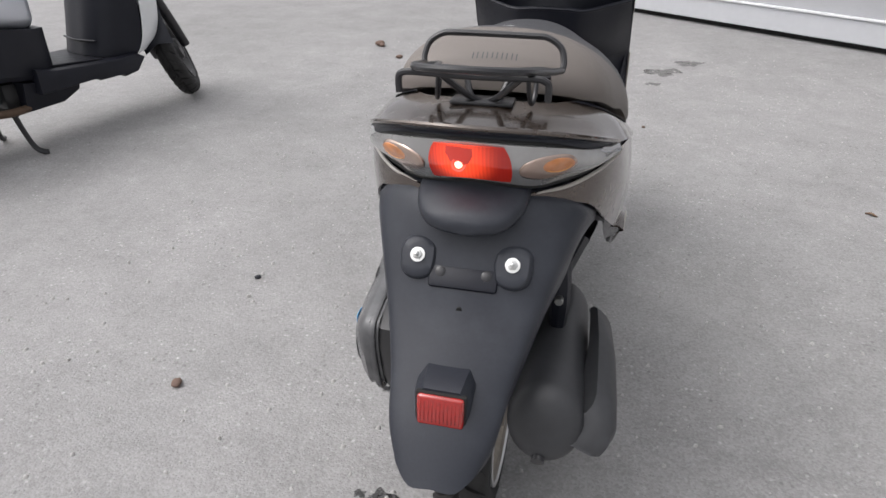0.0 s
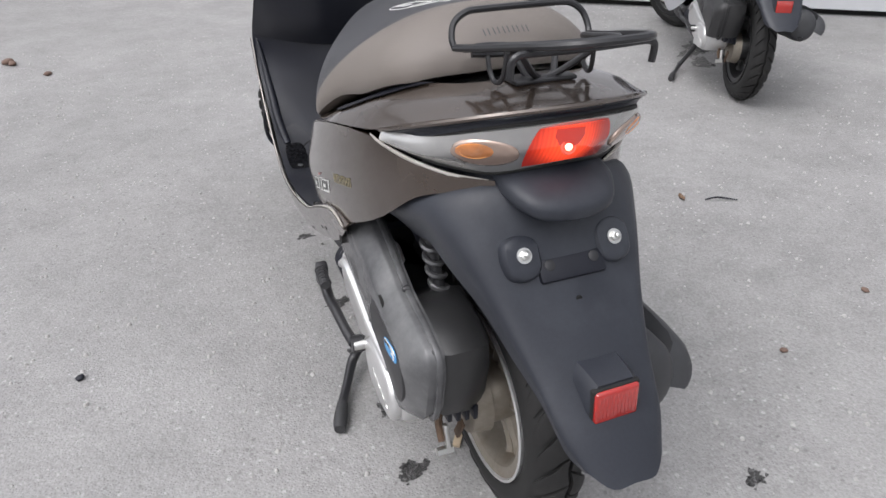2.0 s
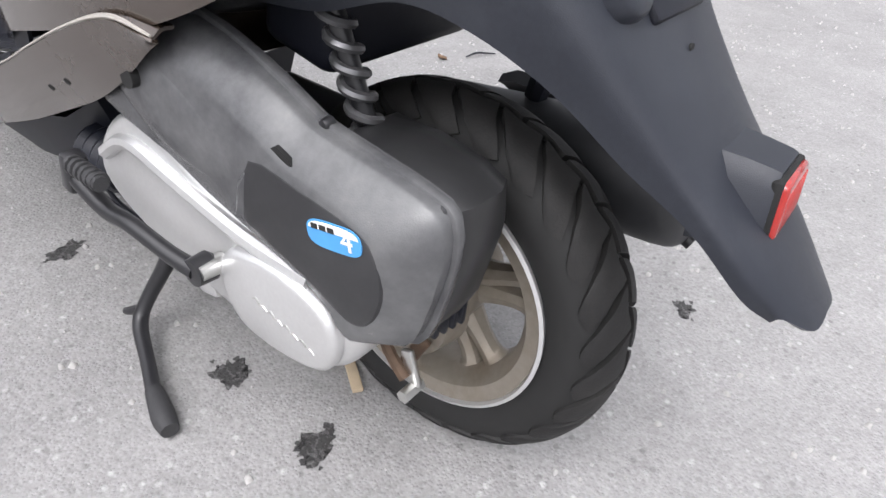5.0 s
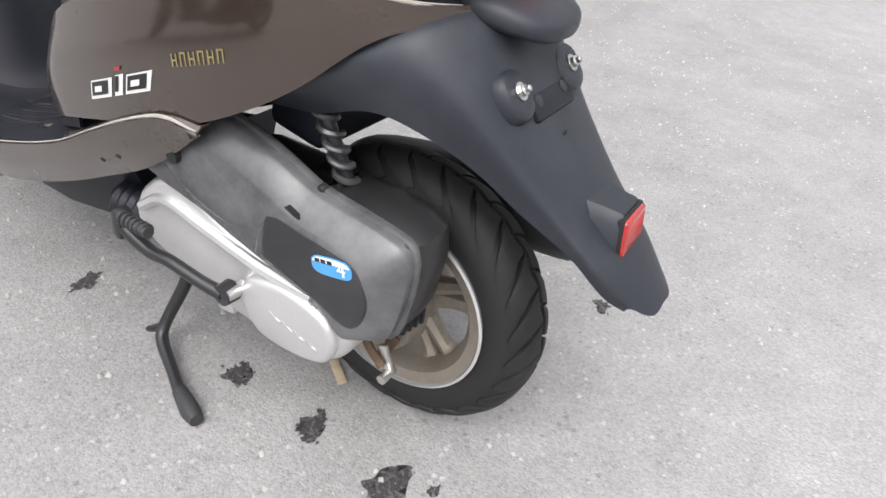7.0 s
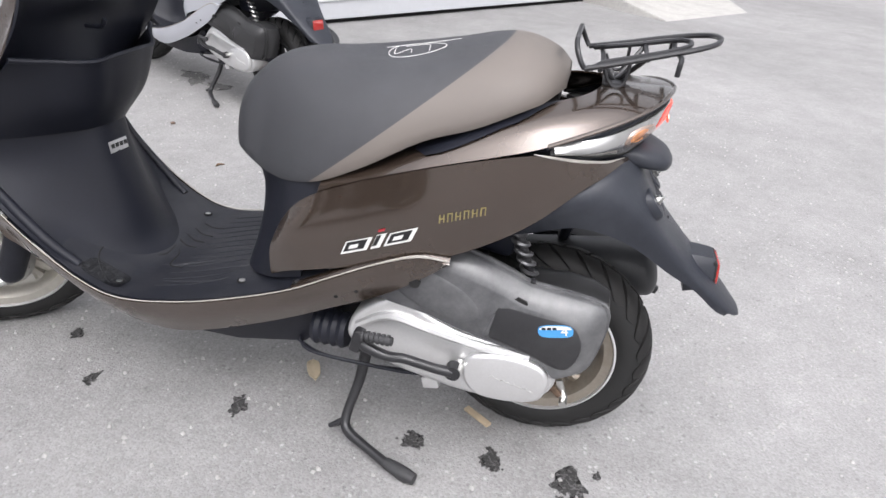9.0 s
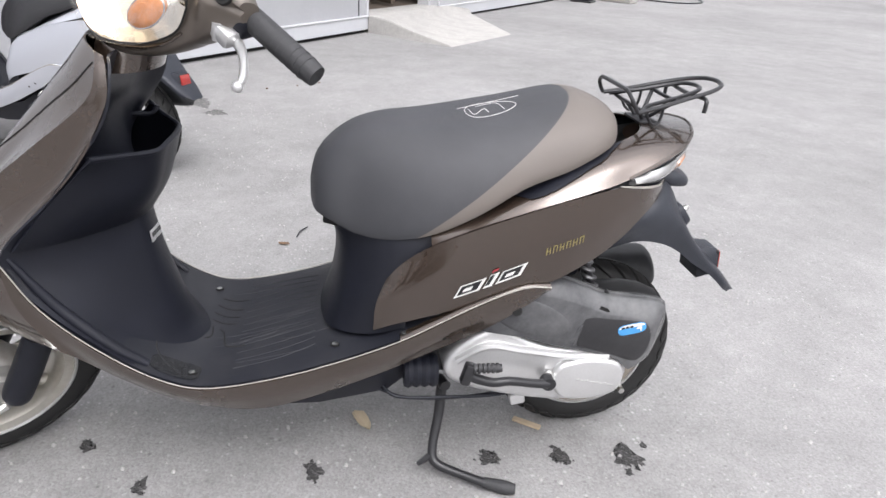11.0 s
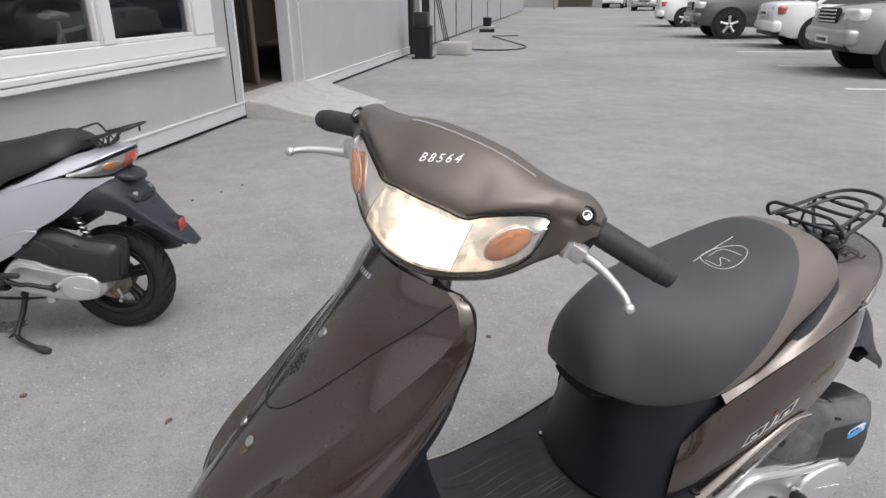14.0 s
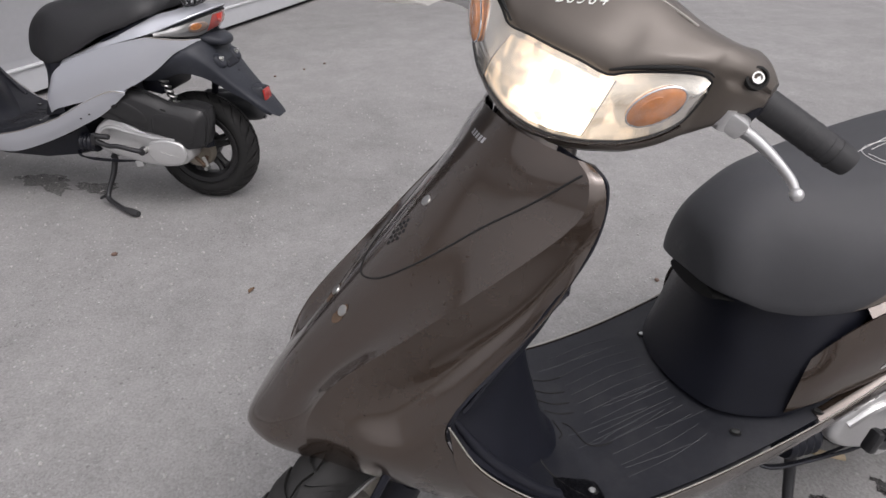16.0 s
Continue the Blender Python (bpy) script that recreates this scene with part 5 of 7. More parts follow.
    part("brake_arm", turned(tube([(-0.066, 1.175, 0.172), (-0.074, 1.200, 0.172), (-0.076, 1.226, 0.178)], [0.009, 0.007, 0.006], 8, 3)), steel, root)
    part("brake_cable", turned(tube([(-0.076, 1.225, 0.178), (-0.082, 1.262, 0.172), (-0.088, 1.292, 0.188), (-0.090, 1.296, 0.225), (-0.088, 1.27, 0.29), (-0.084, 1.21, 0.37), (-0.075, 1.14, 0.46), (-0.06, 1.06, 0.55)], 0.006, 8, 5)), black_plastic, root)
    part("front_mudguard", turned(sheet([[(x, 1.178 + 0.232 * math.cos(a), 0.208 + 0.232 * math.sin(a) - abs(x) * 0.3) for a in np.linspace(1.85, 2.9, 14)]
                                         for x in (-0.06, -0.04, -0.015, 0.015, 0.04, 0.06)], 0.003)), black_plastic, root)
    # -- rear wheel, engine, drive case
    wheel(root, "rear_wheel", pose(0.003, -0.012, 0.2035) @ Matrix.Scale(0.963, 4), rim_mat)
    part("brake_drum", spun([(-0.075, 0.02), (-0.07, 0.055), (-0.04, 0.06)], 28, pose(0, -0.012, 0.2035)), dirty_alloy, root)
    case_out = smooth_outline([(0.318, 0.262), (0.305, 0.300), (0.272, 0.332), (0.235, 0.352), (0.205, 0.352), (0.17, 0.330), (0.115, 0.308), (0.05, 0.300), (-0.005, 0.292), (-0.042, 0.262),
                               (-0.046, 0.228), (-0.02, 0.196), (0.03, 0.182), (0.09, 0.180), (0.17, 0.192), (0.25, 0.212), (0.30, 0.235)], 3)
    case = part("drive_case", slab(case_out, -0.172, -0.085, "x", 0.014, 3), alloy, root, "cast aluminium drive case")
    cover = smooth_outline([(0.075, 0.280), (0.03, 0.286), (-0.02, 0.275), (-0.036, 0.245), (-0.025, 0.208), (0.02, 0.193), (0.075, 0.194), (0.10, 0.215), (0.108, 0.245), (0.098, 0.270)], 4)
    part("clutch_cover", slab(cover, -0.186, -0.165, "x", 0.008, 3), alloy, case)
    part("case_rib", tube([(-0.172, 0.295, 0.285), (-0.176, 0.24, 0.318), (-0.175, 0.17, 0.305), (-0.175, 0.08, 0.290), (-0.174, 0.0, 0.287)], 0.008, 8, 4), alloy, case)
    part("case_lettering", joined(*[tube([(-0.1864, 0.060 - 0.0095 * k, 0.2405 - 0.0021 * k), (-0.1866, 0.056 - 0.0095 * k, 0.2440 - 0.0021 * k - 0.002 * (k % 2)), (-0.1864, 0.0515 - 0.0095 * k, 0.2385 - 0.0021 * k)], 0.0008, 5, 3) for k in range(8)]), steel, case, "raised lettering on the cover")
    part("case_tab", box(0.02, 0.030, 0.024, pose(-0.155, 0.165, 0.182, -12), 0.004), alloy, case)
    air_out = smooth_outline([(0.262, 0.375), (0.245, 0.412), (0.205, 0.444), (0.150, 0.452), (0.085, 0.436), (0.035, 0.416), (0.012, 0.408), (-0.040, 0.401), (-0.084, 0.394), (-0.106, 0.384), (-0.111, 0.350),
                              (-0.100, 0.292), (-0.086, 0.262), (-0.056, 0.256), (-0.010, 0.282), (0.06, 0.303), (0.12, 0.318), (0.175, 0.337), (0.215, 0.352)], 2)
    face = [(y + 0.030 * min(1, max(0, (-0.03 - y) / 0.05)), z - 0.026 * min(1, max(0, (z - 0.335) / 0.05))) for y, z in air_out]
    mid_ = [(a[0] * 0.35 + b[0] * 0.65, a[1] * 0.35 + b[1] * 0.65) for a, b in zip(air_out, face)]
    cen = np.mean(face, axis=0)
    rings = [[(-0.132, y, z) for y, z in air_out], [(-0.152, y, z) for y, z in air_out], [(-0.156, y * 0.995, z - 0.002) for y, z in air_out], [(-0.172, y, z) for y, z in mid_], [(-0.1775, y, z) for y, z in face],
             [(-0.1795, cen[0] + (y - cen[0]) * 0.94, cen[1] + (z - cen[1]) * 0.92) for y, z in face]]
    air = part("airbox", loft(rings), airbox_mat, root, "dusty dark plastic airbox")
    part("airbox_flange", slab([(0.07 + (y - 0.07) * 1.025, 0.36 + (z - 0.36) * 1.06) for y, z in air_out], -0.145, -0.136, "x", 0.002, 2), airbox_mat, air)
    part("airbox_panel", slab(smooth_outline([(0.060, 0.374), (0.0, 0.372), (-0.045, 0.367), (-0.066, 0.358), (-0.078, 0.326), (-0.070, 0.290), (-0.048, 0.276), (0.0, 0.293), (0.055, 0.310), (0.070, 0.318)], 3),
                              -0.1812, -0.170, "x", 0.004, 2), airbox_panel_black if marks else airbox_mat, air)
    part("airbox_rib", loft([[(x, y + w, z), (x - 0.003, y, z), (x, y - w, z)] for x, y, z, w in ((-0.156, 0.040, 0.408, 0.005), (-0.1735, 0.052, 0.386, 0.006), (-0.1800, 0.068, 0.35, 0.0055), (-0.1795, 0.077, 0.318, 0.005))]), airbox_mat, air)
    part("airbox_bulge", loft([[(x, 0.165 + a * math.cos(t) * e, 0.378 + b * math.sin(t) * e + 0.30 * a * math.cos(t) * e) for t in np.linspace(0, 2 * np.pi, 28, endpoint=False)]
                               for x, e, a, b in ((-0.172, 1, 0.092, 0.044), (-0.1785, 0.90, 0.092, 0.044), (-0.1815, 0.68, 0.092, 0.044), (-0.1828, 0.35, 0.092, 0.044))]), airbox_mat, air)
    part("airbox_back", loft([[(x, y * k + (1 - k) * 0.02, min(z * k + (1 - k) * 0.35, float(np.interp(y, (-0.02, 0.03, 0.08, 0.14), (0.41, 0.385, 0.350, 0.335))))) for y, z in air_out[::2]] for x, k in ((-0.134, 0.98), (-0.125, 1.03), (-0.090, 1.04), (-0.070, 0.97), (-0.062, 0.82))]), airbox_black, air)
    for y, z in ((0.013, 0.409), (-0.098, 0.386)):
        part("screw", spun([(-0.1475, 0.001), (-0.1470, 0.0040), (-0.1450, 0.0052), (-0.138, 0.0058)], 12, pose(0, y, z)), black_steel, air)
    part("airbox_recess", slab([(0.037, 0.3915), (0.031, 0.396), (0.017, 0.391), (0.014, 0.386), (0.020, 0.384)], -0.1765, -0.16, "x", 0), dark_gap, air)
    part("case_port", spun([(-0.178, 0.009), (-0.165, 0.009)], 14, pose(-0.012, 0.195, 0.398)), dark_gap, air)
    for k in range(4):
        part("case_fin", box(0.007, 0.030, 0.026, pose(-0.118 + 0.013 * k, -0.074, 0.256 - 0.003 * k, 0, 0, 4), 0.002), black_plastic, air)
    if marks:
        oval = lambda a, b, n_=24: [(a * math.cos(t), b * math.sin(t)) for t in np.linspace(0, 2 * np.pi, n_, endpoint=False)]
        pl = Matrix.Translation((-0.1818, -0.034, 0.351)) @ pose(0, 0, 0, -12, 0, 0)
        cap = [(math.copysign(abs(math.cos(t)) ** 0.5, math.cos(t)) * 0.0275, math.copysign(abs(math.sin(t)) ** 0.7, math.sin(t)) * 0.0115) for t in np.linspace(0, 2 * np.pi, 28, endpoint=False)]
        st = part("oval_sticker", loft([[pl @ Vector((0, a, b)) for a, b in cap], [pl @ Vector((-0.0008, a, b)) for a, b in cap]]), decal_blue, air, "pale blue oval sticker")
        part("sticker_field", loft([[pl @ Vector((-0.0006, a * 0.93, b * 0.88)) for a, b in cap if b > 0.001], [pl @ Vector((-0.0012, a * 0.93, b * 0.88)) for a, b in cap if b > 0.001]]), decal_white, st)
        part("sticker_bars", joined(*[box(0.0008, 0.0062, 0.0042, pl @ Matrix.Translation((-0.0014, 0.018 - 0.0085 * k, 0.0056)), 0) for k in range(3)]), decal_black, st)
        part("sticker_number", text_bm("4", 0.024, pl @ Matrix.Translation((-0.0016, -0.014, 0.0)) @ pose(0, 0, 0, 90, 0, -90)), decal_white, st)
    lever = part("kick_lever", joined(tube([(-0.198, 0.122, 0.244), (-0.204, 0.150, 0.250), (-0.210, 0.200, 0.262), (-0.212, 0.232, 0.262), (-0.212, 0.268, 0.274), (-0.212, 0.280, 0.284)], [0.0095, 0.0085, 0.0085, 0.009, 0.010, 0.010], 10, 4),
                                      box(0.022, 0.020, 0.044, pose(-0.212, 0.281, 0.284, 14), 0.006)), black_steel, root, "black kick-start lever")
    part("kick_boss", joined(spun([(-0.205, 0.004), (-0.204, 0.0135), (-0.185, 0.0145), (-0.180, 0.010)], 16, pose(0, 0.120, 0.2445))), black_steel, lever)
    part("kick_pedal", tube([(-0.213, 0.283, 0.297), (-0.216, 0.252, 0.297), (-0.218, 0.220, 0.298)], 0.0075, 10, 3), soft_rubber, lever)
    for k in range(6):
        part("pedal_rib", spun([(-0.0028, 0.0070), (-0.002, 0.0098), (0.002, 0.0098), (0.0028, 0.0070)], 10, pose(-0.216, 0.270 - 0.0085 * k, 0.297, 0, 0, 90)), soft_rubber, lever)
    part("kick_bolt", spun([(-0.203, 0.002), (-0.202, 0.008), (-0.175, 0.010)], 14, pose(0, 0.113, 0.247)), steel, root)
    part("intake_boot", joined(*[spun([(-0.02, 0.030), (-0.012, 0.034), (-0.004, 0.030)], 20, pose(-0.135, 0.345 + 0.016 * k, 0.240, 0, 0, 90)) for k in range(4)]), black_plastic, root)
    part("engine_block", joined(box(0.12, 0.22, 0.10, pose(-0.02, 0.32, 0.24, 8), 0.02), box(0.10, 0.20, 0.06, pose(0.0, 0.18, 0.30, 0), 0.02)), airbox_black, root)
    part("engine_cable", tube([(-0.12, 0.43, 0.20), (-0.145, 0.40, 0.186), (-0.150, 0.30, 0.184), (-0.148, 0.20, 0.184), (-0.135, 0.12, 0.195)], 0.0035, 8, 4), black_plastic, root)
    part("engine_cable", tube([(-0.12, 0.44, 0.19), (-0.135, 0.38, 0.175), (-0.138, 0.28, 0.173), (-0.130, 0.18, 0.178)], 0.003, 8, 4), black_plastic, root)
    part("brake_linkage", joined(tube([(-0.10, -0.01, 0.21), (-0.115, -0.035, 0.195), (-0.118, -0.06, 0.175)], 0.006, 8, 3),
                                 box(0.006, 0.014, 0.05, pose(-0.085, -0.045, 0.175, 25), 0.002)), rust, root, "rusty brake linkage")
    part("adjuster_nut", joined(spun([(-0.13, 0.007), (-0.105, 0.007)], 6, pose(0, -0.068, 0.165)), box(0.007, 0.012, 0.04, pose(-0.112, -0.062, 0.185, -20), 0.002)), steel, root)
    sp_a, sp_b = Vector((-0.097, 0.054, 0.480)), Vector((-0.088, 0.013, 0.368))
    coil = [sp_a.lerp(sp_b, k / 90) + Vector((0.0115 * math.cos(k * 0.44), 0.0115 * math.sin(k * 0.44), 0)) for k in range(91)]
    shock = part("shock_absorber", rod(sp_a, sp_b, 0.0085), black_steel, root)
    part("spring", tube([tuple(c) for c in coil], 0.0042, 7, 1), steel if not marks else worn_spring, shock, "worn spiral spring")
    part("mount", rod(sp_b, (-0.070, 0.014, 0.33), 0.005), black_steel, shock)
    part("mount", rod(sp_a, sp_a + Vector((0.002, 0.006, 0.03)), 0.014), black_steel, shock)
    part("under_tray", sheet([[(k * w, y, z) for k in (-1, -0.5, 0, 0.5, 1)] for y, z, w in ((-0.095, 0.598, 0.085), (-0.04, 0.582, 0.125), (0.02, 0.536, 0.150), (0.08, 0.497, 0.165), (0.16, 0.460, 0.175), (0.27, 0.430, 0.180), (0.38, 0.400, 0.172), (0.45, 0.392, 0.155))], 0.004), black_plastic, root)
    part("shock_bracket", box(0.20, 0.085, 0.10, pose(0, 0.088, 0.472, 10), 0.015, 3), black_plastic, root)
    part("tank_guard", box(0.17, 0.20, 0.11, pose(0.0, 0.19, 0.515, 12), 0.03, 3), black_plastic, root)
    # -- exhaust on the other side
    mf = []
    for y, x, z, a, b in resample([(0.20, 0.105, 0.262, 0.02, 0.022), (0.16, 0.108, 0.275, 0.044, 0.047), (0.10, 0.110, 0.297, 0.049, 0.052), (-0.06, 0.112, 0.320, 0.050, 0.053),
                                   (-0.165, 0.113, 0.331, 0.050, 0.055), (-0.192, 0.113, 0.334, 0.044, 0.048), (-0.203, 0.113, 0.335, 0.024, 0.027), (-0.205, 0.113, 0.335, 0.008, 0.008)], 3):
        mf.append([(x + a * math.cos(t), y + b * 0.25 * math.sin(t), z + b * math.sin(t)) for t in np.linspace(0, 2 * np.pi, 28, endpoint=False)])
    muf = part("muffler", loft(mf), muffler_paint, root, "matt black muffler")
    guard = []
    for y, zc, r_, th_ in ((0.035, 0.336, 0.046, 0.012), (0.020, 0.338, 0.056, 0.018), (-0.05, 0.338, 0.063, 0.022), (-0.13, 0.334, 0.066, 0.034), (-0.168, 0.330, 0.066, 0.044), (-0.184, 0.329, 0.059, 0.044), (-0.190, 0.328, 0.046, 0.034)):
        arc = np.linspace(-0.62, 0.98, 14)
        guard.append([(0.137 + r_ * math.cos(t), y + 0.02 * math.sin(t), zc - 0.004 + r_ * 0.70 * math.sin(t)) for t in arc] +
                     [(0.137 + (r_ - th_) * math.cos(t), y + 0.02 * math.sin(t), zc - 0.004 + (r_ - th_) * 0.70 * math.sin(t)) for t in arc[::-1]])
    part("heat_guard", loft(guard), muffler_paint, muf, "black heat guard")
    part("muffler_bracket", tube([(0.112, -0.02, 0.37), (0.112, -0.03, 0.43), (0.104, -0.02, 0.50), (0.09, 0.0, 0.56)], [0.012, 0.015, 0.015, 0.014], 8, 4), black_plastic, muf)
    part("bracket_bolt", spun([(-0.006, 0.006), (0.006, 0.006)], 6, pose(0.112, -0.048, 0.43, 0, 0, 90)), steel, muf)
    part("tail_pipe", rod((0.110, -0.180, 0.302), (0.110, -0.212, 0.290), 0.009), black_steel, muf)
    part("exhaust_pipe", tube([(0.04, 0.36, 0.19), (0.09, 0.32, 0.20), (0.10, 0.25, 0.235), (0.105, 0.19, 0.262)], 0.013, 10, 4), rust, muf)
    # -- stand
    stand = part("side_stand", tube([(-0.095, 0.305, 0.175), (-0.118, 0.312, 0.115), (-0.150, 0.326, 0.055), (-0.168, 0.318, 0.032), (-0.192, 0.268, 0.021), (-0.214, 0.222, 0.016), (-0.224, 0.192, 0.0145)],
                                    [0.0115, 0.0105, 0.0095, 0.0100, 0.0090, 0.0095, 0.010], 10, 4), black_steel, root, "scuffed black steel prop stand, folded out")
    part("stand_foot", tube([(-0.211, 0.228, 0.0165), (-0.218, 0.208, 0.0155), (-0.226, 0.186, 0.0140), (-0.231, 0.168, 0.0135)], [0.0105, 0.0125, 0.0135, 0.0105], 10, 3), soft_rubber, stand)
    part("stand_lug", tube([(-0.155, 0.326, 0.046), (-0.162, 0.345, 0.036), (-0.164, 0.356, 0.030)], [0.008, 0.006, 0.005], 8, 2), black_steel, stand)
    part("stand_pivot", spun([(-0.014, 0.012), (0.014, 0.012)], 12, pose(-0.095, 0.305, 0.178, 0, 0, 20)), black_steel, stand)
    # -- marks
    away = lambda y, z: (-0.5, y, z)
    if marks:
        def slanted(y0, z0, w, h, cut=()):
            return [(y0 - 0.0, z0), (y0 - w, z0 + w * 0.39), (y0 - w - h * 0.42, z0 + w * 0.39 + h), (y0 - h * 0.42, z0 + h)]
        Y, Z = 0.315, 0.432
        for k, (y0, z0, w, h) in enumerate(((Y, Z, 0.044, 0.026), (Y - 0.050, Z + 0.0195, 0.015, 0.028), (Y - 0.071, Z + 0.0277, 0.043, 0.026))):
            let = part("badge_shape", stuck(side_tree, [slanted(y0, z0, w, h)], away, (1, 0, 0), 0.0008), decal_white, root, "white slanted badge shape with dark centre")
            part("badge_core", stuck(side_tree, [slanted(y0 - (0.005 if w > 0.02 else 0.003), z0 + 0.006, w - 0.010 if w > 0.02 else 0.007, h - 0.007)], away, (1, 0, 0), 0.0014), decal_black, let)
            if w > 0.02:
                part("badge_eye", stuck(side_tree, [slanted(y0 - 0.014, z0 + 0.0135, 0.015, 0.008)], away, (1, 0, 0), 0.0020), decal_white, let)
        part("badge_dot", stuck(side_tree, [slanted(Y - 0.0625, Z + 0.0525, 0.010, 0.005)], away, (1, 0, 0), 0.0014), decal_red, root)
        bars = []
        for k in range(6):
            y, z = 0.160 - 0.0118 * k, 0.513 + 0.0036 * k
            bars += [[(y, z), (y - 0.0022, z + 0.0006), (y - 0.0022, z + 0.0146), (y, z + 0.014)], [(y - 0.0062, z + 0.002), (y - 0.0080, z + 0.0026), (y - 0.0080, z + 0.0160), (y - 0.0062, z + 0.0154)],
                     [(y, z + (0.0125 if k % 2 else 0.006)), (y - 0.008, z + (0.0145 if k % 2 else 0.008)), (y - 0.008, z + (0.0165 if k % 2 else 0.010)), (y, z + (0.0145 if k % 2 else 0.008))]]
        part("gold_lettering", stuck(side_tree, bars, away, (1, 0, 0), 0.0007), decal_gold, root, "worn gold lettering")
        over = lambda x, y: (x, y, 1.0)
        ring_ = [(-0.040 + 0.032 * math.cos(t), 0.250 + 0.045 * math.sin(t) + 0.006 * math.cos(2 * t)) for t in np.linspace(0.25, 6.45, 16)]
        marks_ = [ring_, [(-0.020, 0.300), (-0.010, 0.255), (0.002, 0.185)], [(-0.030, 0.282), (-0.058, 0.275), (-0.040, 0.256), (-0.058, 0.250)], [(-0.022, 0.268), (-0.020, 0.232), (-0.056, 0.222)]]
        part("chalk_mark", stroke(seat_tree, marks_, over, (0, 0, -1), 0.0008), chalk, seat, "white chalk scribble in a ring")
        behind = lambda x, z: (x, -0.4, z)
        bm = text_bm("B8564", 0.0165, Matrix.Identity(4))
        vs = {}
        base_m = TURNED
        for v in bm.verts:
            e = base_m @ Vector((-v.co.x + 0.004, 1.4, 0.983 + v.co.y * 0.80 + v.co.x * 0.26))
            w = base_m.to_3x3() @ Vector((0, -1, 0))
            hit = cast(cowl_tree, e, w, 0.0012 if v.co.z > 0 else 0.0002)
            if hit:
                v.co = hit
        part("pen_number", bm, white_mark, cowl, "handwritten white stock number")
    over = lambda x, y: (x, y, 1.0)
    bars = []
    for k in range(5):
        for d in (0.0, 0.0058):
            x0 = -0.030 + 0.0125 * k + d
            bars.append([(x0, 0.033), (x0 + 0.0015, 0.033), (x0 + 0.0015, 0.024), (x0, 0.024)])
    part("seat_lettering", stuck(seat_tree, bars, over, (0, 0, -1), 0.0008), scuff_grey, seat, "faded pale lettering")
    return root


brown = scooter(pose(0, 0, 0), brown_paint, seat_brown, airbox_plastic, dirty_alloy, True,
                "brown metallic motor scooter with lit lamps on its prop stand", True)
silver = scooter(pose(1.737, 1.362, 0, 0, 0, -26.5), silver_paint, seat_black, airbox_black, black_rim, False,
                 "silver motor scooter with black seat and black wheels, parked", False)


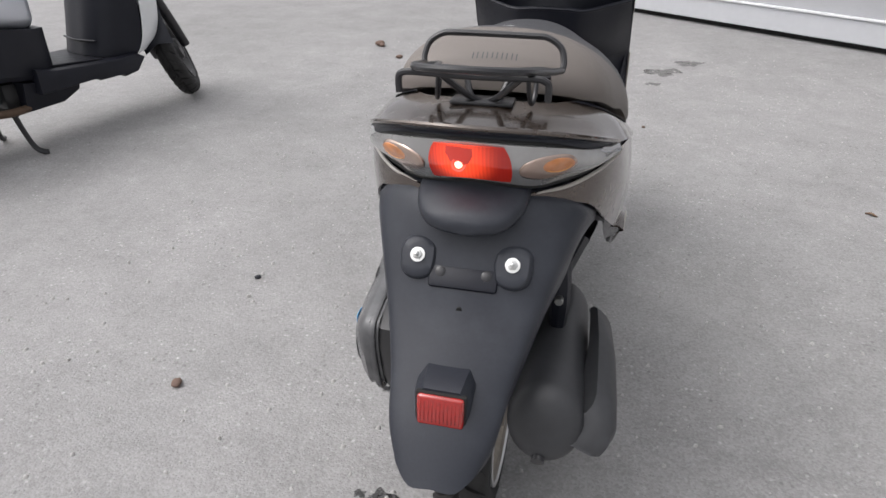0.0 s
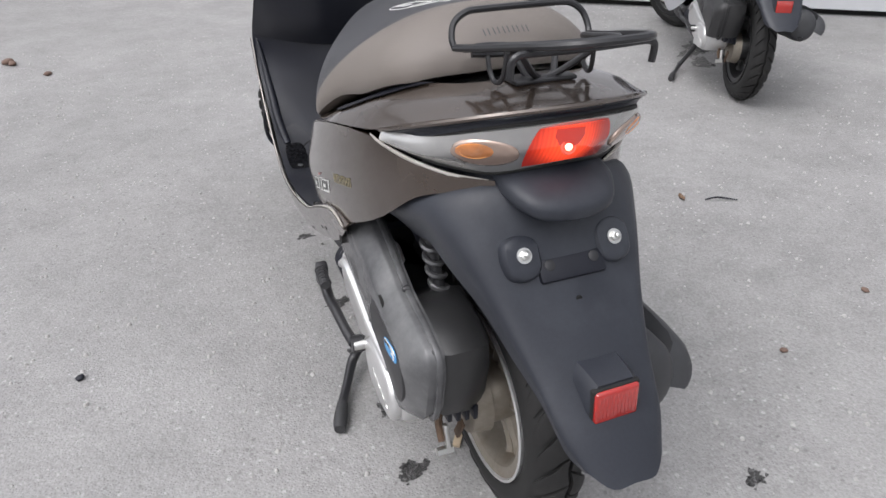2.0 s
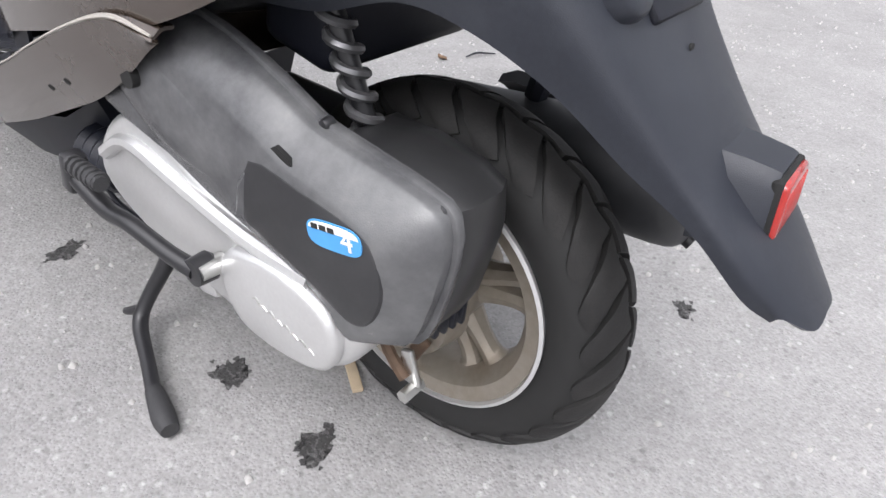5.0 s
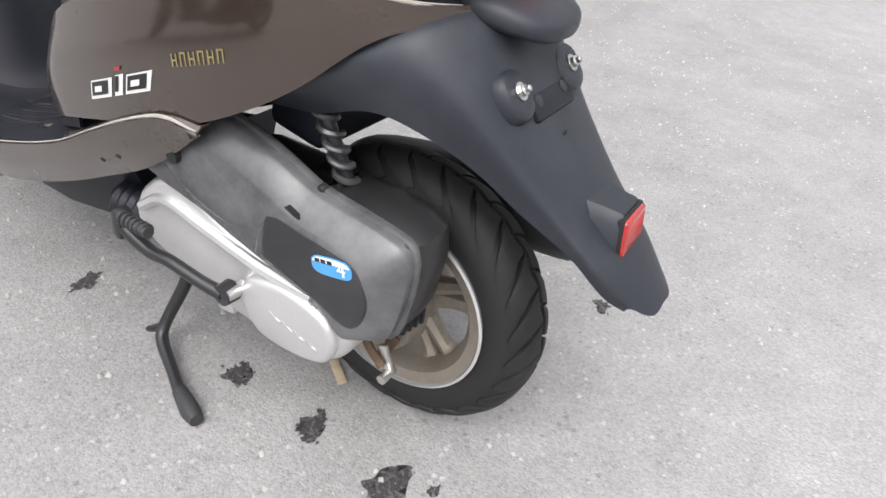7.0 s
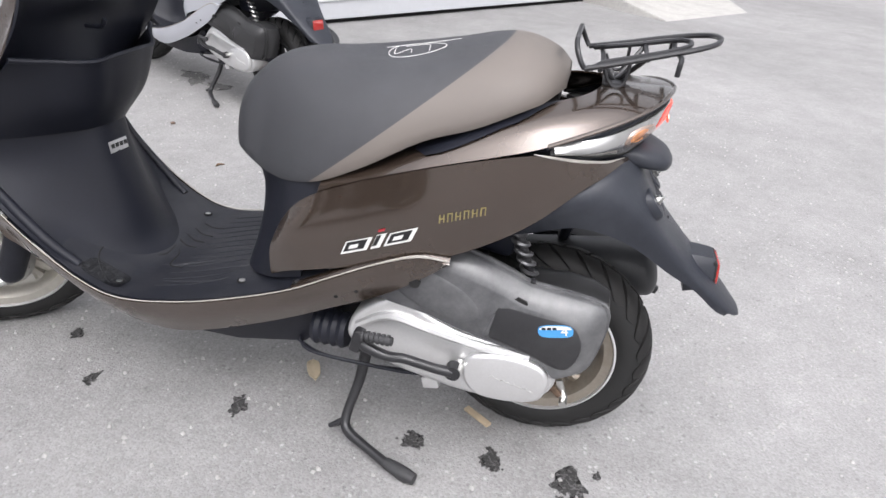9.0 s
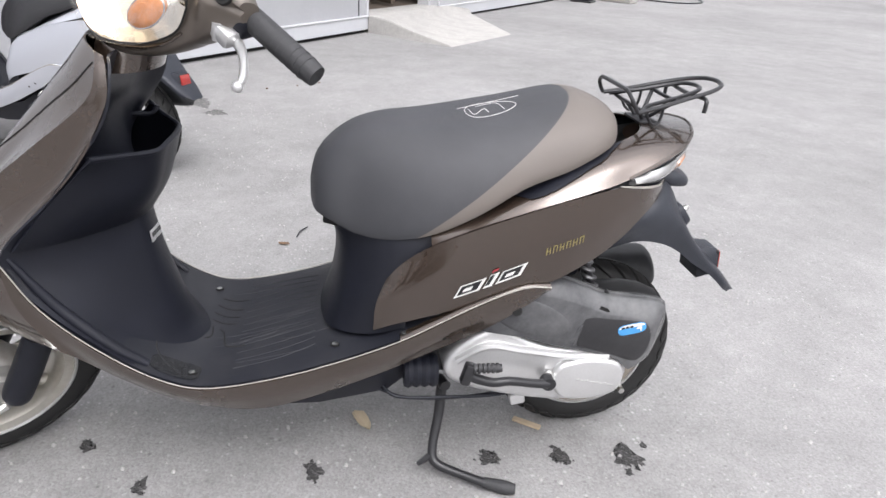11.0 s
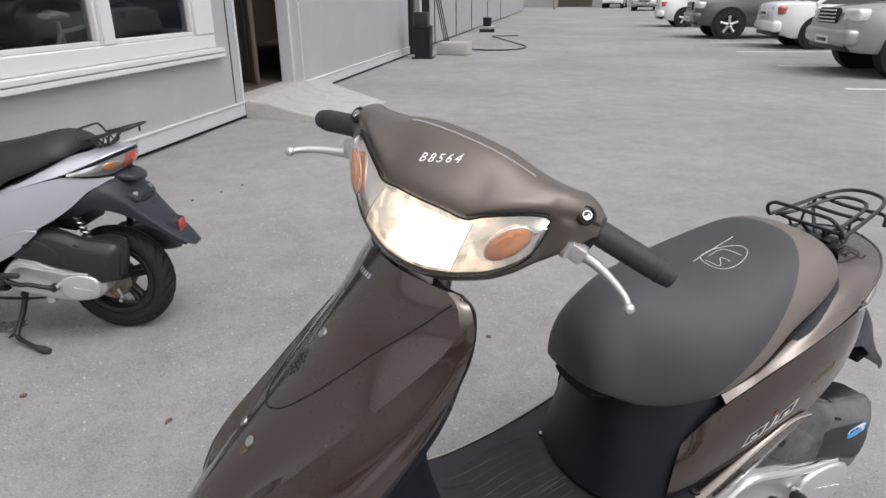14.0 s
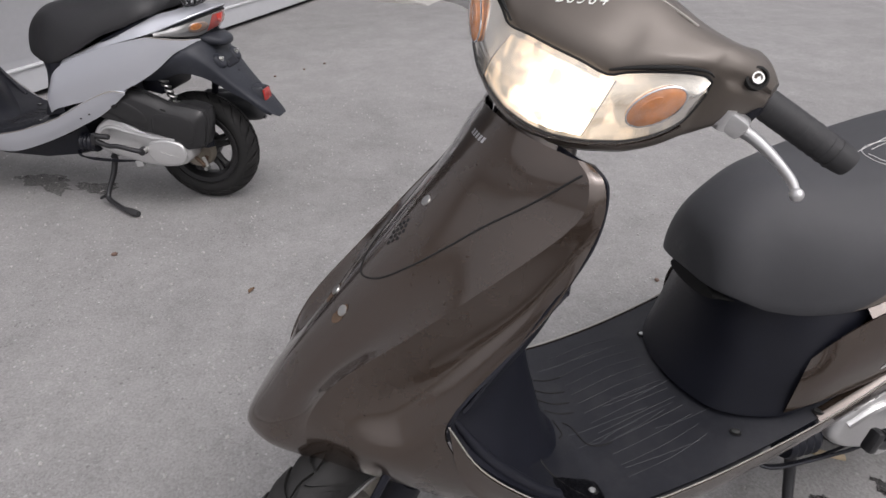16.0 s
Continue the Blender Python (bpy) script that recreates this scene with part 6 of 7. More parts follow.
def step_scooter(m, label):
    """A boxier step-through scooter on its centre stand, its steering turned well to the left."""
    root = thing("motor_scooter", m, label, "scooter", "parked motor scooters")
    deck = part("footboard", slab([(0.42, 0.315), (0.50, 0.296), (0.70, 0.280), (0.84, 0.282), (0.875, 0.262), (0.83, 0.212), (0.77, 0.204), (0.76, 0.214), (0.66, 0.216), (0.65, 0.226), (0.42, 0.222)], -0.172, 0.172, "x", 0.010), black_plastic, root)
    part("floor_mat", box(0.25, 0.24, 0.008, pose(0, 0.60, 0.293, -5.5), 0.003), floor_plastic, deck, "ribbed black rubber mat")
    for k in range(5):
        part("mat_rib", box(0.22, 0.012, 0.005, pose(0, 0.52 + 0.04 * k, 0.3005 - 0.0039 * k, -5.5), 0.002), floor_plastic, deck)
    part("belly_cover", loft([[(x * w, y, z) for x, z in ((-1, hi), (-0.8, lo), (0.8, lo), (1, hi))] for y, w, lo, hi in ((0.60, 0.13, 0.19, 0.24), (0.52, 0.15, 0.165, 0.25), (0.38, 0.14, 0.16, 0.27))]), black_plastic, root)
    part("inner_shield", patch([across([(-0.150, 0.855, 0.272), (-0.120, 0.735, 0.285), (-0.060, 0.700, 0.290), (0, 0.695, 0.290)]), across([(-0.168, 0.875, 0.33), (-0.125, 0.755, 0.35), (-0.060, 0.715, 0.35), (0, 0.710, 0.35)]),
                                across([(-0.185, 0.880, 0.48), (-0.130, 0.785, 0.49), (-0.060, 0.750, 0.50), (0, 0.745, 0.50)]), across([(-0.190, 0.865, 0.66), (-0.130, 0.805, 0.67), (-0.060, 0.785, 0.67), (0, 0.780, 0.67)]),
                                across([(-0.165, 0.825, 0.84), (-0.110, 0.805, 0.85), (-0.060, 0.795, 0.85), (0, 0.795, 0.85)])], 5, 5, 0.004), black_plastic, root)
    part("shield_step", tube([(-0.100, 0.722, 0.345), (0, 0.702, 0.345), (0.100, 0.722, 0.345)], 0.004, 8, 5), floor_plastic, root)
    part("front_shield", patch([across([(-0.152, 0.860, 0.278), (-0.125, 0.925, 0.288), (-0.060, 0.965, 0.296), (0, 0.975, 0.300)]), across([(-0.172, 0.880, 0.345), (-0.140, 0.970, 0.345), (-0.070, 1.025, 0.350), (0, 1.04, 0.352)]),
                                across([(-0.188, 0.885, 0.48), (-0.148, 0.985, 0.48), (-0.074, 1.045, 0.48), (0, 1.06, 0.48)]), across([(-0.194, 0.868, 0.66), (-0.148, 0.950, 0.66), (-0.074, 0.995, 0.66), (0, 1.005, 0.66)]),
                                across([(-0.168, 0.828, 0.845), (-0.125, 0.880, 0.85), (-0.060, 0.910, 0.85), (0, 0.918, 0.85)])], 5, 5, 0.004), white_paint, root)
    part("rear_cover", loft([[(w * math.copysign(abs(math.cos(a)) ** 0.6, math.cos(a)), y, zc + hh * math.copysign(abs(math.sin(a)) ** 0.6, math.sin(a))) for a in np.linspace(0, 2 * np.pi, 24, endpoint=False)]
                             for y, w, zc, hh in ((0.495, 0.120, 0.520, 0.085), (0.46, 0.150, 0.525, 0.095), (0.25, 0.165, 0.560, 0.09), (0.02, 0.140, 0.605, 0.075), (-0.14, 0.085, 0.635, 0.045))]), silver_paint, root)
    part("lower_cover", loft([[(-w, y, hi), (-w * 0.98, y, lo + 0.02), (-w * 0.85, y, lo), (w * 0.85, y, lo), (w * 0.98, y, lo + 0.02), (w, y, hi)] for y, w, lo, hi in ((0.515, 0.125, 0.285, 0.44), (0.47, 0.155, 0.265, 0.445), (0.25, 0.160, 0.30, 0.48), (0.05, 0.13, 0.40, 0.53), (-0.10, 0.09, 0.50, 0.57))]), black_plastic, root)
    part("seat", loft([[(w * math.copysign(abs(math.cos(a)) ** 0.7, math.cos(a)), y, zc + hh * math.sin(a)) for a in np.linspace(0, 2 * np.pi, 24, endpoint=False)]
                       for y, w, zc, hh in ((0.53, 0.06, 0.63, 0.03), (0.50, 0.12, 0.64, 0.05), (0.30, 0.150, 0.66, 0.055), (0.12, 0.140, 0.69, 0.055), (-0.06, 0.10, 0.71, 0.04), (-0.10, 0.05, 0.71, 0.02))]), seat_black, root)
    lamp = part("tail_lamp", box(0.15, 0.04, 0.06, pose(0, -0.155, 0.640), 0.014, 3), red_lens_off, root)
    part("lamp_edge", box(0.16, 0.02, 0.066, pose(0, -0.142, 0.640), 0.010, 2), dark_gap, lamp)
    part("rear_mudguard", sheet([[(x, y, z - abs(x) * 0.2) for x in (-0.07, -0.04, 0, 0.04, 0.07)] for y, z in ((-0.08, 0.52), (-0.18, 0.48), (-0.25, 0.40), (-0.29, 0.33))], 0.004), black_plastic, root)
    pivot = Vector((0, 0.82, 0.86))
    steer = Matrix.Translation(pivot) @ Matrix.Rotation(radians(50), 4, Vector((0, -math.sin(RAKE), math.cos(RAKE)))) @ Matrix.Translation(-pivot)
    hub_at = steer @ Matrix.Translation((0, 1.125, 0.206)) @ Matrix.Scale(0.955, 4)
    hub = wheel(root, "front_wheel", hub_at, black_rim)
    for sgn in (-1, 1):
        bm = tube([(sgn * 0.068, 0.98, 0.52), (sgn * 0.068, 1.08, 0.34), (sgn * 0.068, 1.15, 0.21)], [0.019, 0.022, 0.020], 12, 3)
        bm.transform(steer)
        part("fork_leg", bm, black_steel, root)
    bm = sheet([[(x, 1.125 + 0.235 * math.cos(a), 0.206 + 0.235 * math.sin(a) - abs(x) * 0.35) for a in np.linspace(0.9, 2.9, 18)] for x in (-0.062, -0.04, 0, 0.04, 0.062)], 0.004)
    bm.transform(steer)
    part("front_mudguard", bm, black_plastic, root)
    bm = loft([[(w * math.cos(a), y + d * math.sin(a), z) for a in np.linspace(0, 2 * np.pi, 20, endpoint=False)] for w, d, y, z in ((0.09, 0.07, 0.84, 0.84), (0.15, 0.09, 0.83, 0.91), (0.17, 0.08, 0.80, 0.96), (0.10, 0.05, 0.79, 0.99))])
    bm.transform(steer)
    cowl = part("handlebar_cowl", bm, white_paint, root)
    bm = box(0.20, 0.03, 0.08, pose(0, 0.915, 0.91, -12), 0.014, 3)
    bm.transform(steer)
    part("headlamp", bm, lamp_silver, cowl)
    for sgn in (-1, 1):
        bm = tube([(sgn * 0.13, 0.80, 0.945), (sgn * 0.20, 0.775, 0.940), (sgn * 0.32, 0.735, 0.925)], [0.014, 0.018, 0.018], 12, 3)
        bm.transform(steer)
        part("hand_grip", bm, soft_rubber, root)
    wheel(root, "rear_wheel", pose(0, -0.06, 0.203) @ Matrix.Scale(0.955, 4), black_rim)
    part("engine_block", joined(box(0.16, 0.26, 0.14, pose(-0.02, 0.24, 0.25, 6), 0.03, 3), box(0.12, 0.10, 0.10, pose(0.02, 0.38, 0.22, 0), 0.02, 2)), airbox_black, root)
    part("drive_case", box(0.07, 0.42, 0.13, pose(-0.13, 0.12, 0.235, 4), 0.04, 4), alloy, root)
    part("shock_absorber", rod((-0.10, -0.02, 0.47), (-0.09, -0.06, 0.26), 0.018), black_steel, root)
    muf = part("muffler", loft([[(0.13 + a * math.cos(t), y, z + b * math.sin(t)) for t in np.linspace(0, 2 * np.pi, 20, endpoint=False)] for y, z, a, b in ((0.22, 0.20, 0.02, 0.02), (0.17, 0.21, 0.045, 0.05), (-0.15, 0.27, 0.05, 0.055), (-0.18, 0.275, 0.02, 0.02))]), muffler_paint, root)
    part("exhaust_pipe", tube([(0.05, 0.42, 0.19), (0.10, 0.40, 0.175), (0.125, 0.30, 0.18), (0.13, 0.21, 0.20)], 0.014, 10, 4), rust, muf)
    stand = part("centre_stand", rod((-0.11, 0.34, 0.165), (0.11, 0.34, 0.165), 0.011), black_steel, root)
    for sgn in (-1, 1):
        part("stand_leg", tube([(sgn * 0.085, 0.34, 0.165), (sgn * 0.095, 0.350, 0.10), (sgn * 0.115, 0.362, 0.035), (sgn * 0.135, 0.378, 0.014), (sgn * 0.145, 0.392, 0.012)], [0.011, 0.010, 0.010, 0.011, 0.009], 8, 4), black_steel, stand)
    return root


white = step_scooter(pose(-2.103, 0.781, 0, 0, 0, -16.7), "white and black step-through scooter on its centre stand")


# ---- ground ----
def ground_sheet():
    xs = np.concatenate([np.linspace(-600, -8, 12), np.linspace(-6, 16, 45), np.linspace(20, 600, 12)])
    ys = np.concatenate([np.linspace(-600, -20, 12), np.linspace(-18, 8, 53), np.linspace(12, 600, 12)])
    v = [(x, y, 0.0) for y in ys for x in xs]
    n = len(xs)
    f = [(j * n + i, j * n + i + 1, (j + 1) * n + i + 1, (j + 1) * n + i) for j in range(len(ys) - 1) for i in range(n - 1)]
    return bm_of(v, f)


tagged(part("ground", ground_sheet(), asphalt), "worn pale grey asphalt yard with grit and small stains", "ground", kind="structure")


def blot(name, x, y, w, h, turn, mat, label, seed, frag=5):
    """A stain: one ragged patch with some drops, a hair above the ground."""
    rnd = random.Random(seed)
    bm = bmesh.new()
    for k in range(1 + frag):
        cx, cy, s = (0, 0, 1) if k == 0 else (rnd.uniform(-1.3, 1.3) * w, rnd.uniform(-1.3, 1.3) * h, rnd.uniform(0.08, 0.3))
        n = 44 if k == 0 else 14
        ph = [rnd.uniform(0, 6.28) for _ in range(5)]
        vs = []
        for i in range(n):
            a = 2 * math.pi * i / n
            r = s * (1 + 0.22 * math.sin(3 * a + ph[0]) + 0.17 * math.sin(5 * a + ph[1]) + 0.14 * math.sin(9 * a + ph[2]) + 0.10 * math.sin(15 * a + ph[3]) + rnd.uniform(-0.06, 0.06))
            vs.append(bm.verts.new((cx + w * r * math.cos(a), cy + h * r * math.sin(a), 0.0012 + 0.0002 * k)))
        bm.faces.new(vs)
    bmesh.ops.triangulate(bm, faces=bm.faces)
    ob = part(name, bm, mat)
    ob.matrix_world = pose(x, y, 0.0, 0, 0, turn)
    return tagged(ob, label, "stain", "stains on the asphalt")


for i, (x, y, w, h, turn) in enumerate([(-0.148, -0.106, 0.036, 0.026, 20), (-0.133, 0.044, 0.025, 0.018, 10), (-0.128, 0.199, 0.022, 0.019, 60), (-0.139, 0.564, 0.026, 0.016, 15),
                                        (-0.152, 0.893, 0.020, 0.013, 0), (-0.03, 1.026, 0.018, 0.012, 40), (0.405, -0.184, 0.020, 0.013, 30), (-0.115, -0.155, 0.009, 0.007, 0)]):
    blot("oil_stain", x, y, w, h, turn, oil, "small black oil stain beside the brown scooter", 40 + i)
for i, (x, y, w, h, turn) in enumerate([(2.03, 1.99, 0.13, 0.055, 40), (1.93, 1.80, 0.08, 0.045, 60), (0.447, 2.765, 0.09, 0.06, 20), (0.589, 2.966, 0.07, 0.05, 30), (0.394, 2.54, 0.035, 0.02, 0),
                                        (2.95, 1.34, 0.10, 0.07, 10), (2.73, 1.21, 0.06, 0.05, 10)]):
    blot("damp_patch", x, y, w, h, turn, damp, "darker damp patch on the asphalt", 70 + i, 2)


def lump(x, y, r, mat, name, label, seed, flat=0.6, category="pebble"):
    rnd = random.Random(seed)
    bm = bmesh.new()
    bmesh.ops.create_icosphere(bm, subdivisions=2, radius=1.0)
    for v in bm.verts:
        v.co *= 1 + 0.25 * noise.noise(v.co * 1.7 + Vector((seed, 0, 0)))
        v.co = Vector((v.co.x * r * 1.25, v.co.y * r, v.co.z * r * flat))
    lo = min(v.co.z for v in bm.verts)
    ob = part(name, bm, mat)
    ob.matrix_world = pose(x, y, -lo, 0, 0, rnd.uniform(0, 180))
    return tagged(ob, label, category)


lump(-0.687, 0.503, 0.008, black_plastic, "pebble", "small dark pebble on the asphalt", 3)
lump(-0.662, 0.086, 0.011, stone_mat, "clod", "reddish brown clod of earth on the asphalt", 5, category="clod")
for i, (x, y, r) in enumerate([(1.048, 0.148, 0.008), (-1.139, 2.974, 0.018), (-0.965, 2.742, 0.016), (3.39, 0.986, 0.009), (3.515, 0.796, 0.008), (3.631, 0.65, 0.008), (1.337, 1.669, 0.009),
                               (-1.16, 3.0, 0.024), (0.33, 1.9, 0.007), (0.7, 0.05, 0.007)]):
    lump(x, y, r, stone_mat, "pebble", "small brown stone lying on the asphalt", 11 + i)


def leaf(x, y, size, turn, mat, name, label, seed, category="leaf"):
    rnd = random.Random(seed)
    rows = []
    for i, t in enumerate(np.linspace(-1, 1, 7)):
        w = 0.42 * math.sqrt(max(0.02, 1 - t * t)) * size
        lift = 0.10 * size * (1 + math.sin(3 * t + seed)) + 0.003
        rows.append([(t * size, u * w, lift + 0.22 * size * abs(u) ** 1.5 * rnd.uniform(0.6, 1.2)) for u in (-1, -0.4, 0.1, 0.5, 1)])
    bm = patch(rows, 2, 2, 0.0012)
    lo = min(v.co.z for v in bm.verts)
    ob = part(name, bm, mat)
    ob.matrix_world = pose(x, y, -lo + 0.0005, 0, 0, turn)
    return tagged(ob, label, category)


leaf(0.995, 1.254, 0.017, -30, leaf_mat, "dry_leaf", "curled dry brown leaf on the asphalt", 2)
leaf(0.947, 0.700, 0.020, 70, leaf_mat, "dry_leaf", "thin curled dry leaf on the asphalt", 4)
leaf(0.008, 0.463, 0.034, 30, paper_mat, "paper_scrap", "crumpled brown paper scrap under the scooter", 7, "paper")
tagged(part("twig", tube([(1.00, 0.66, 0.005), (1.03, 0.65, 0.012), (1.06, 0.64, 0.008), (1.09, 0.625, 0.004)], [0.002, 0.003, 0.0028, 0.0015], 6, 4), black_plastic),
       "thin dark twig lying on the asphalt", "twig")
solid("wood_chip", box(0.014, 0.066, 0.007, None, 0.002), wood_mat, pose(-0.027, 0.090, 0.0038, 0, 0, -34), "pale splinter of wood lying beside the rear wheel", "wood")

# loose grit over the near yard
rnd = random.Random(9)
gv, gf = [], []
for i in range(4200):
    x, y = rnd.uniform(-1.2, 3.0), rnd.uniform(-1.0, 3.2)
    s = rnd.choice((0.0018, 0.0022, 0.003, 0.0042, 0.0055))
    o = len(gv)
    a = rnd.uniform(0, 3)
    for k in range(4):
        gv.append((x + s * math.cos(a + k * 1.57) * rnd.uniform(0.7, 1.3), y + s * math.sin(a + k * 1.57) * rnd.uniform(0.7, 1.3), 0.0))
    for k in range(4):
        gv.append((x + 0.6 * s * math.cos(a + k * 1.57), y + 0.6 * s * math.sin(a + k * 1.57), s * rnd.uniform(0.6, 1.1)))
    gf += [(o, o + 1, o + 5, o + 4), (o + 1, o + 2, o + 6, o + 5), (o + 2, o + 3, o + 7, o + 6), (o + 3, o, o + 4, o + 7), (o + 4, o + 5, o + 6, o + 7)]
tagged(part("loose_grit", bm_of(gv, gf), grit_mat, sharp=20), "pale loose grit strewn over the asphalt", "grit", kind="stuff")

# ---- long workshop building ----
WALL_AT, WALL_TURN = (6.335, 0.219), math.degrees(math.atan2(-0.5632, 0.8263))
WALL = pose(WALL_AT[0], WALL_AT[1], 0, 0, 0, WALL_TURN)
# along the wall x runs away from the yard's near end, y into the building, z up


def wall_piece(name, x0, x1, y0, y1, z0, z1, mat, label, category="wall", bevel=0.0, parent=None):
    bm = box(x1 - x0, y1 - y0, z1 - z0, pose((x0 + x1) / 2, (y0 + y1) / 2, (z0 + z1) / 2), bevel, 1)
    if parent is not None:
        return part(name, bm, mat, parent, label)
    ob = part(name, bm, mat)
    ob.matrix_world = WALL
    return tagged(ob, label, category, kind="structure")


wall_piece("wall_north", -16.0, -3.9, 0.0, 0.23, 0.17, 2.5, panel_grey, "long grey steel-panelled workshop wall")
wall_piece("wall_north_2", -3.9, 0.0, 0.0, 0.23, 0.175, 0.745, panel_grey, "grey steel wall panels under a wide window")
wall_piece("wall_north_3", -3.9, 0.0, 0.0, 0.23, 2.15, 2.5, panel_grey, "grey steel wall panels over a wide window")
wall_piece("wall_north_4", -0.46, 0.0, 0.002, 0.228, 0.745, 2.15, panel_grey, "narrow grey wall panel beside the doorway")
wall_piece("wall_north_5", 1.74, 7.80, 0.0, 0.23, 0.17, 2.5, panel_grey, "smooth grey steel wall panels")
wall_piece("wall_north_6", 0.0, 1.74, 0.0, 0.23, 2.35, 2.5, panel_grey, "grey steel wall panels over the doorway")
wall_piece("wall_north_7", 8.30, 48.0, 0.05, 0.28, 0.05, 4.2, panel_grey, "far grey steel wall panels with joints")
wall_piece("wall_back", -16.0, 48.0, 4.0, 4.2, 0.0, 4.2, dark_inside, "dark inner wall of the workshop")
wall_piece("roof", -16.0, 8.0, -0.12, 4.2, 2.5, 2.60, panel_grey, "flat grey workshop roof", "roof")
wall_piece("roof_2", 8.3, 48.0, -0.1, 4.2, 4.2, 4.35, panel_grey, "flat grey roof of the higher hall", "roof")
wall_piece("floor", -16.0, 48.0, 0.3, 4.0, 0.0, 0.17, dark_inside, "dark workshop floor", "floor")
for k, (a, b) in enumerate(((-16.0, 0.0), (1.74, 7.80))):
    wall_piece("baseboard" if k == 0 else "baseboard_%d" % (k + 1), a, b, -0.022, 0.18, 0.035, 0.165, trim_grey, "pale grey base flashing along the wall", "flashing", 0.004)
    wall_piece("trim" if k == 0 else "trim_%d" % (k + 1), a, b, -0.034, 0.0, 0.165, 0.178, panel_white, "pale drip edge over the base flashing", "flashing", 0.003)
    wall_piece("plinth" if k == 0 else "plinth_%d" % (k + 1), a, b, 0.03, 0.2, 0.0, 0.05, dark_gap, "dark gap under the base flashing", "plinth")
wall_piece("trim_3", -0.16, -0.145, -0.004, 0.0, 0.17, 2.5, dark_gap, "dark vertical panel joint", "joint")
wall_piece("trim_4", -0.02, 0.03, -0.012, 0.24, 0.17, 2.4, trim_grey, "grey door edge flashing", "flashing", 0.004)
wall_piece("trim_5", 1.70, 1.74, -0.012, 0.24, 0.17, 2.4, trim_grey, "grey door edge flashing", "flashing", 0.004)
for i, x in enumerate((11.0, 14.5, 18.0, 23.0, 29.0)):
    wall_piece("trim_%d" % (6 + i), x, x + 0.03, 0.03, 0.06, 0.05, 4.2, dark_gap, "dark vertical panel joint", "joint")
for i in range(11):
    wall_piece("trim_%d" % (11 + i), -3.9, -0.16, -0.0012, 0.0, 0.215 + 0.04 * i, 0.2175 + 0.04 * i, panel_grey, "fine horizontal rib of the wall panel", "rib")

# window
win = thing("window_1", WALL, "wide white plastic window with dark glass", "window", kind="structure")
wall_piece("window_frame", -3.9, -0.46, -0.03, 0.10, 0.745, 0.87, panel_white, "", bevel=0.01, parent=win)
wall_piece("window_frame", -0.80, -0.46, -0.032, 0.10, 0.87, 2.10, panel_white, "", bevel=0.01, parent=win)
wall_piece("window_frame", -3.9, -0.46, -0.03, 0.10, 2.05, 2.15, panel_white, "", bevel=0.01, parent=win)
wall_piece("mullion", -2.07, -1.92, -0.034, 0.10, 0.87, 2.06, panel_white, "", bevel=0.01, parent=win)
for a, b in ((-3.9, -2.07), (-1.92, -0.80)):
    wall_piece("sash", a, b, -0.012, 0.06, 0.87, 0.905, panel_white, "", bevel=0.006, parent=win)
    wall_piece("sash", b - 0.035, b, -0.014, 0.06, 0.905, 2.05, panel_white, "", bevel=0.006, parent=win)
    wall_piece("pane", a, b, 0.02, 0.03, 0.87, 2.06, window_glass, "dark reflecting glass pane", parent=win)
wall_piece("window_sill", -4.0, -0.38, -0.075, 0.02, 0.70, 0.745, panel_white, "white sloping window sill", bevel=0.008, parent=win)
wall_piece("sill_edge", -4.0, -0.37, -0.070, 0.0, 0.655, 0.695, panel_white, "", bevel=0.006, parent=win)

# doorway
door = thing("door_1", WALL, "open dark doorway with a half-open brown door", "door", kind="structure")
wall_piece("door_frame", 1.64, 1.70, 0.10, 0.26, 0.17, 2.35, trim_grey, "", bevel=0.006, parent=door)
wall_piece("door_frame", 0.03, 0.09, 0.10, 0.26, 0.17, 2.35, trim_grey, "", bevel=0.006, parent=door)
part("door_leaf", box(0.9, 0.05, 2.1, pose(1.38, 0.75, 1.25, 0, 0, 62), 0.006), dark_inside, door, "dark brown door leaf")
for k in range(9):
    part("door_board", box(0.09, 0.012, 2.0, pose(1.38, 0.75, 1.25, 0, 0, 62) @ Matrix.Translation((-0.4 + 0.1 * k, 0.032, 0)), 0.003), dark_inside, door)

# bicycle standing behind the window
bike = thing("bicycle", WALL @ pose(-1.75, 0.42, 0.17, 0, 0, 8), "white bicycle standing behind the window", "bicycle")
for x in (-0.52, 0.52):
    whl = part("wheel", tube([(x + 0.33 * math.cos(a), 0, 0.35 + 0.33 * math.sin(a)) for a in np.linspace(0, 2 * np.pi, 24, endpoint=False)], 0.02, 8, 1, True), rubber, bike)
    part("spokes", joined(*[rod((x, 0, 0.35), (x + 0.32 * math.cos(a), 0, 0.35 + 0.32 * math.sin(a)), 0.002, 5) for a in np.linspace(0, 2 * np.pi, 18, endpoint=False)]), steel, whl)
for a, b in (((-0.52, 0.35), (-0.08, 0.33)), ((-0.08, 0.33), (-0.22, 0.86)), ((-0.52, 0.35), (-0.20, 0.78)), ((-0.20, 0.78), (0.36, 0.84)), ((-0.08, 0.33), (0.38, 0.72)), ((0.35, 0.94), (0.52, 0.35))):
    part("frame_tube", rod((a[0], 0, a[1]), (b[0], 0, b[1]), 0.018, 10), white_paint, bike)
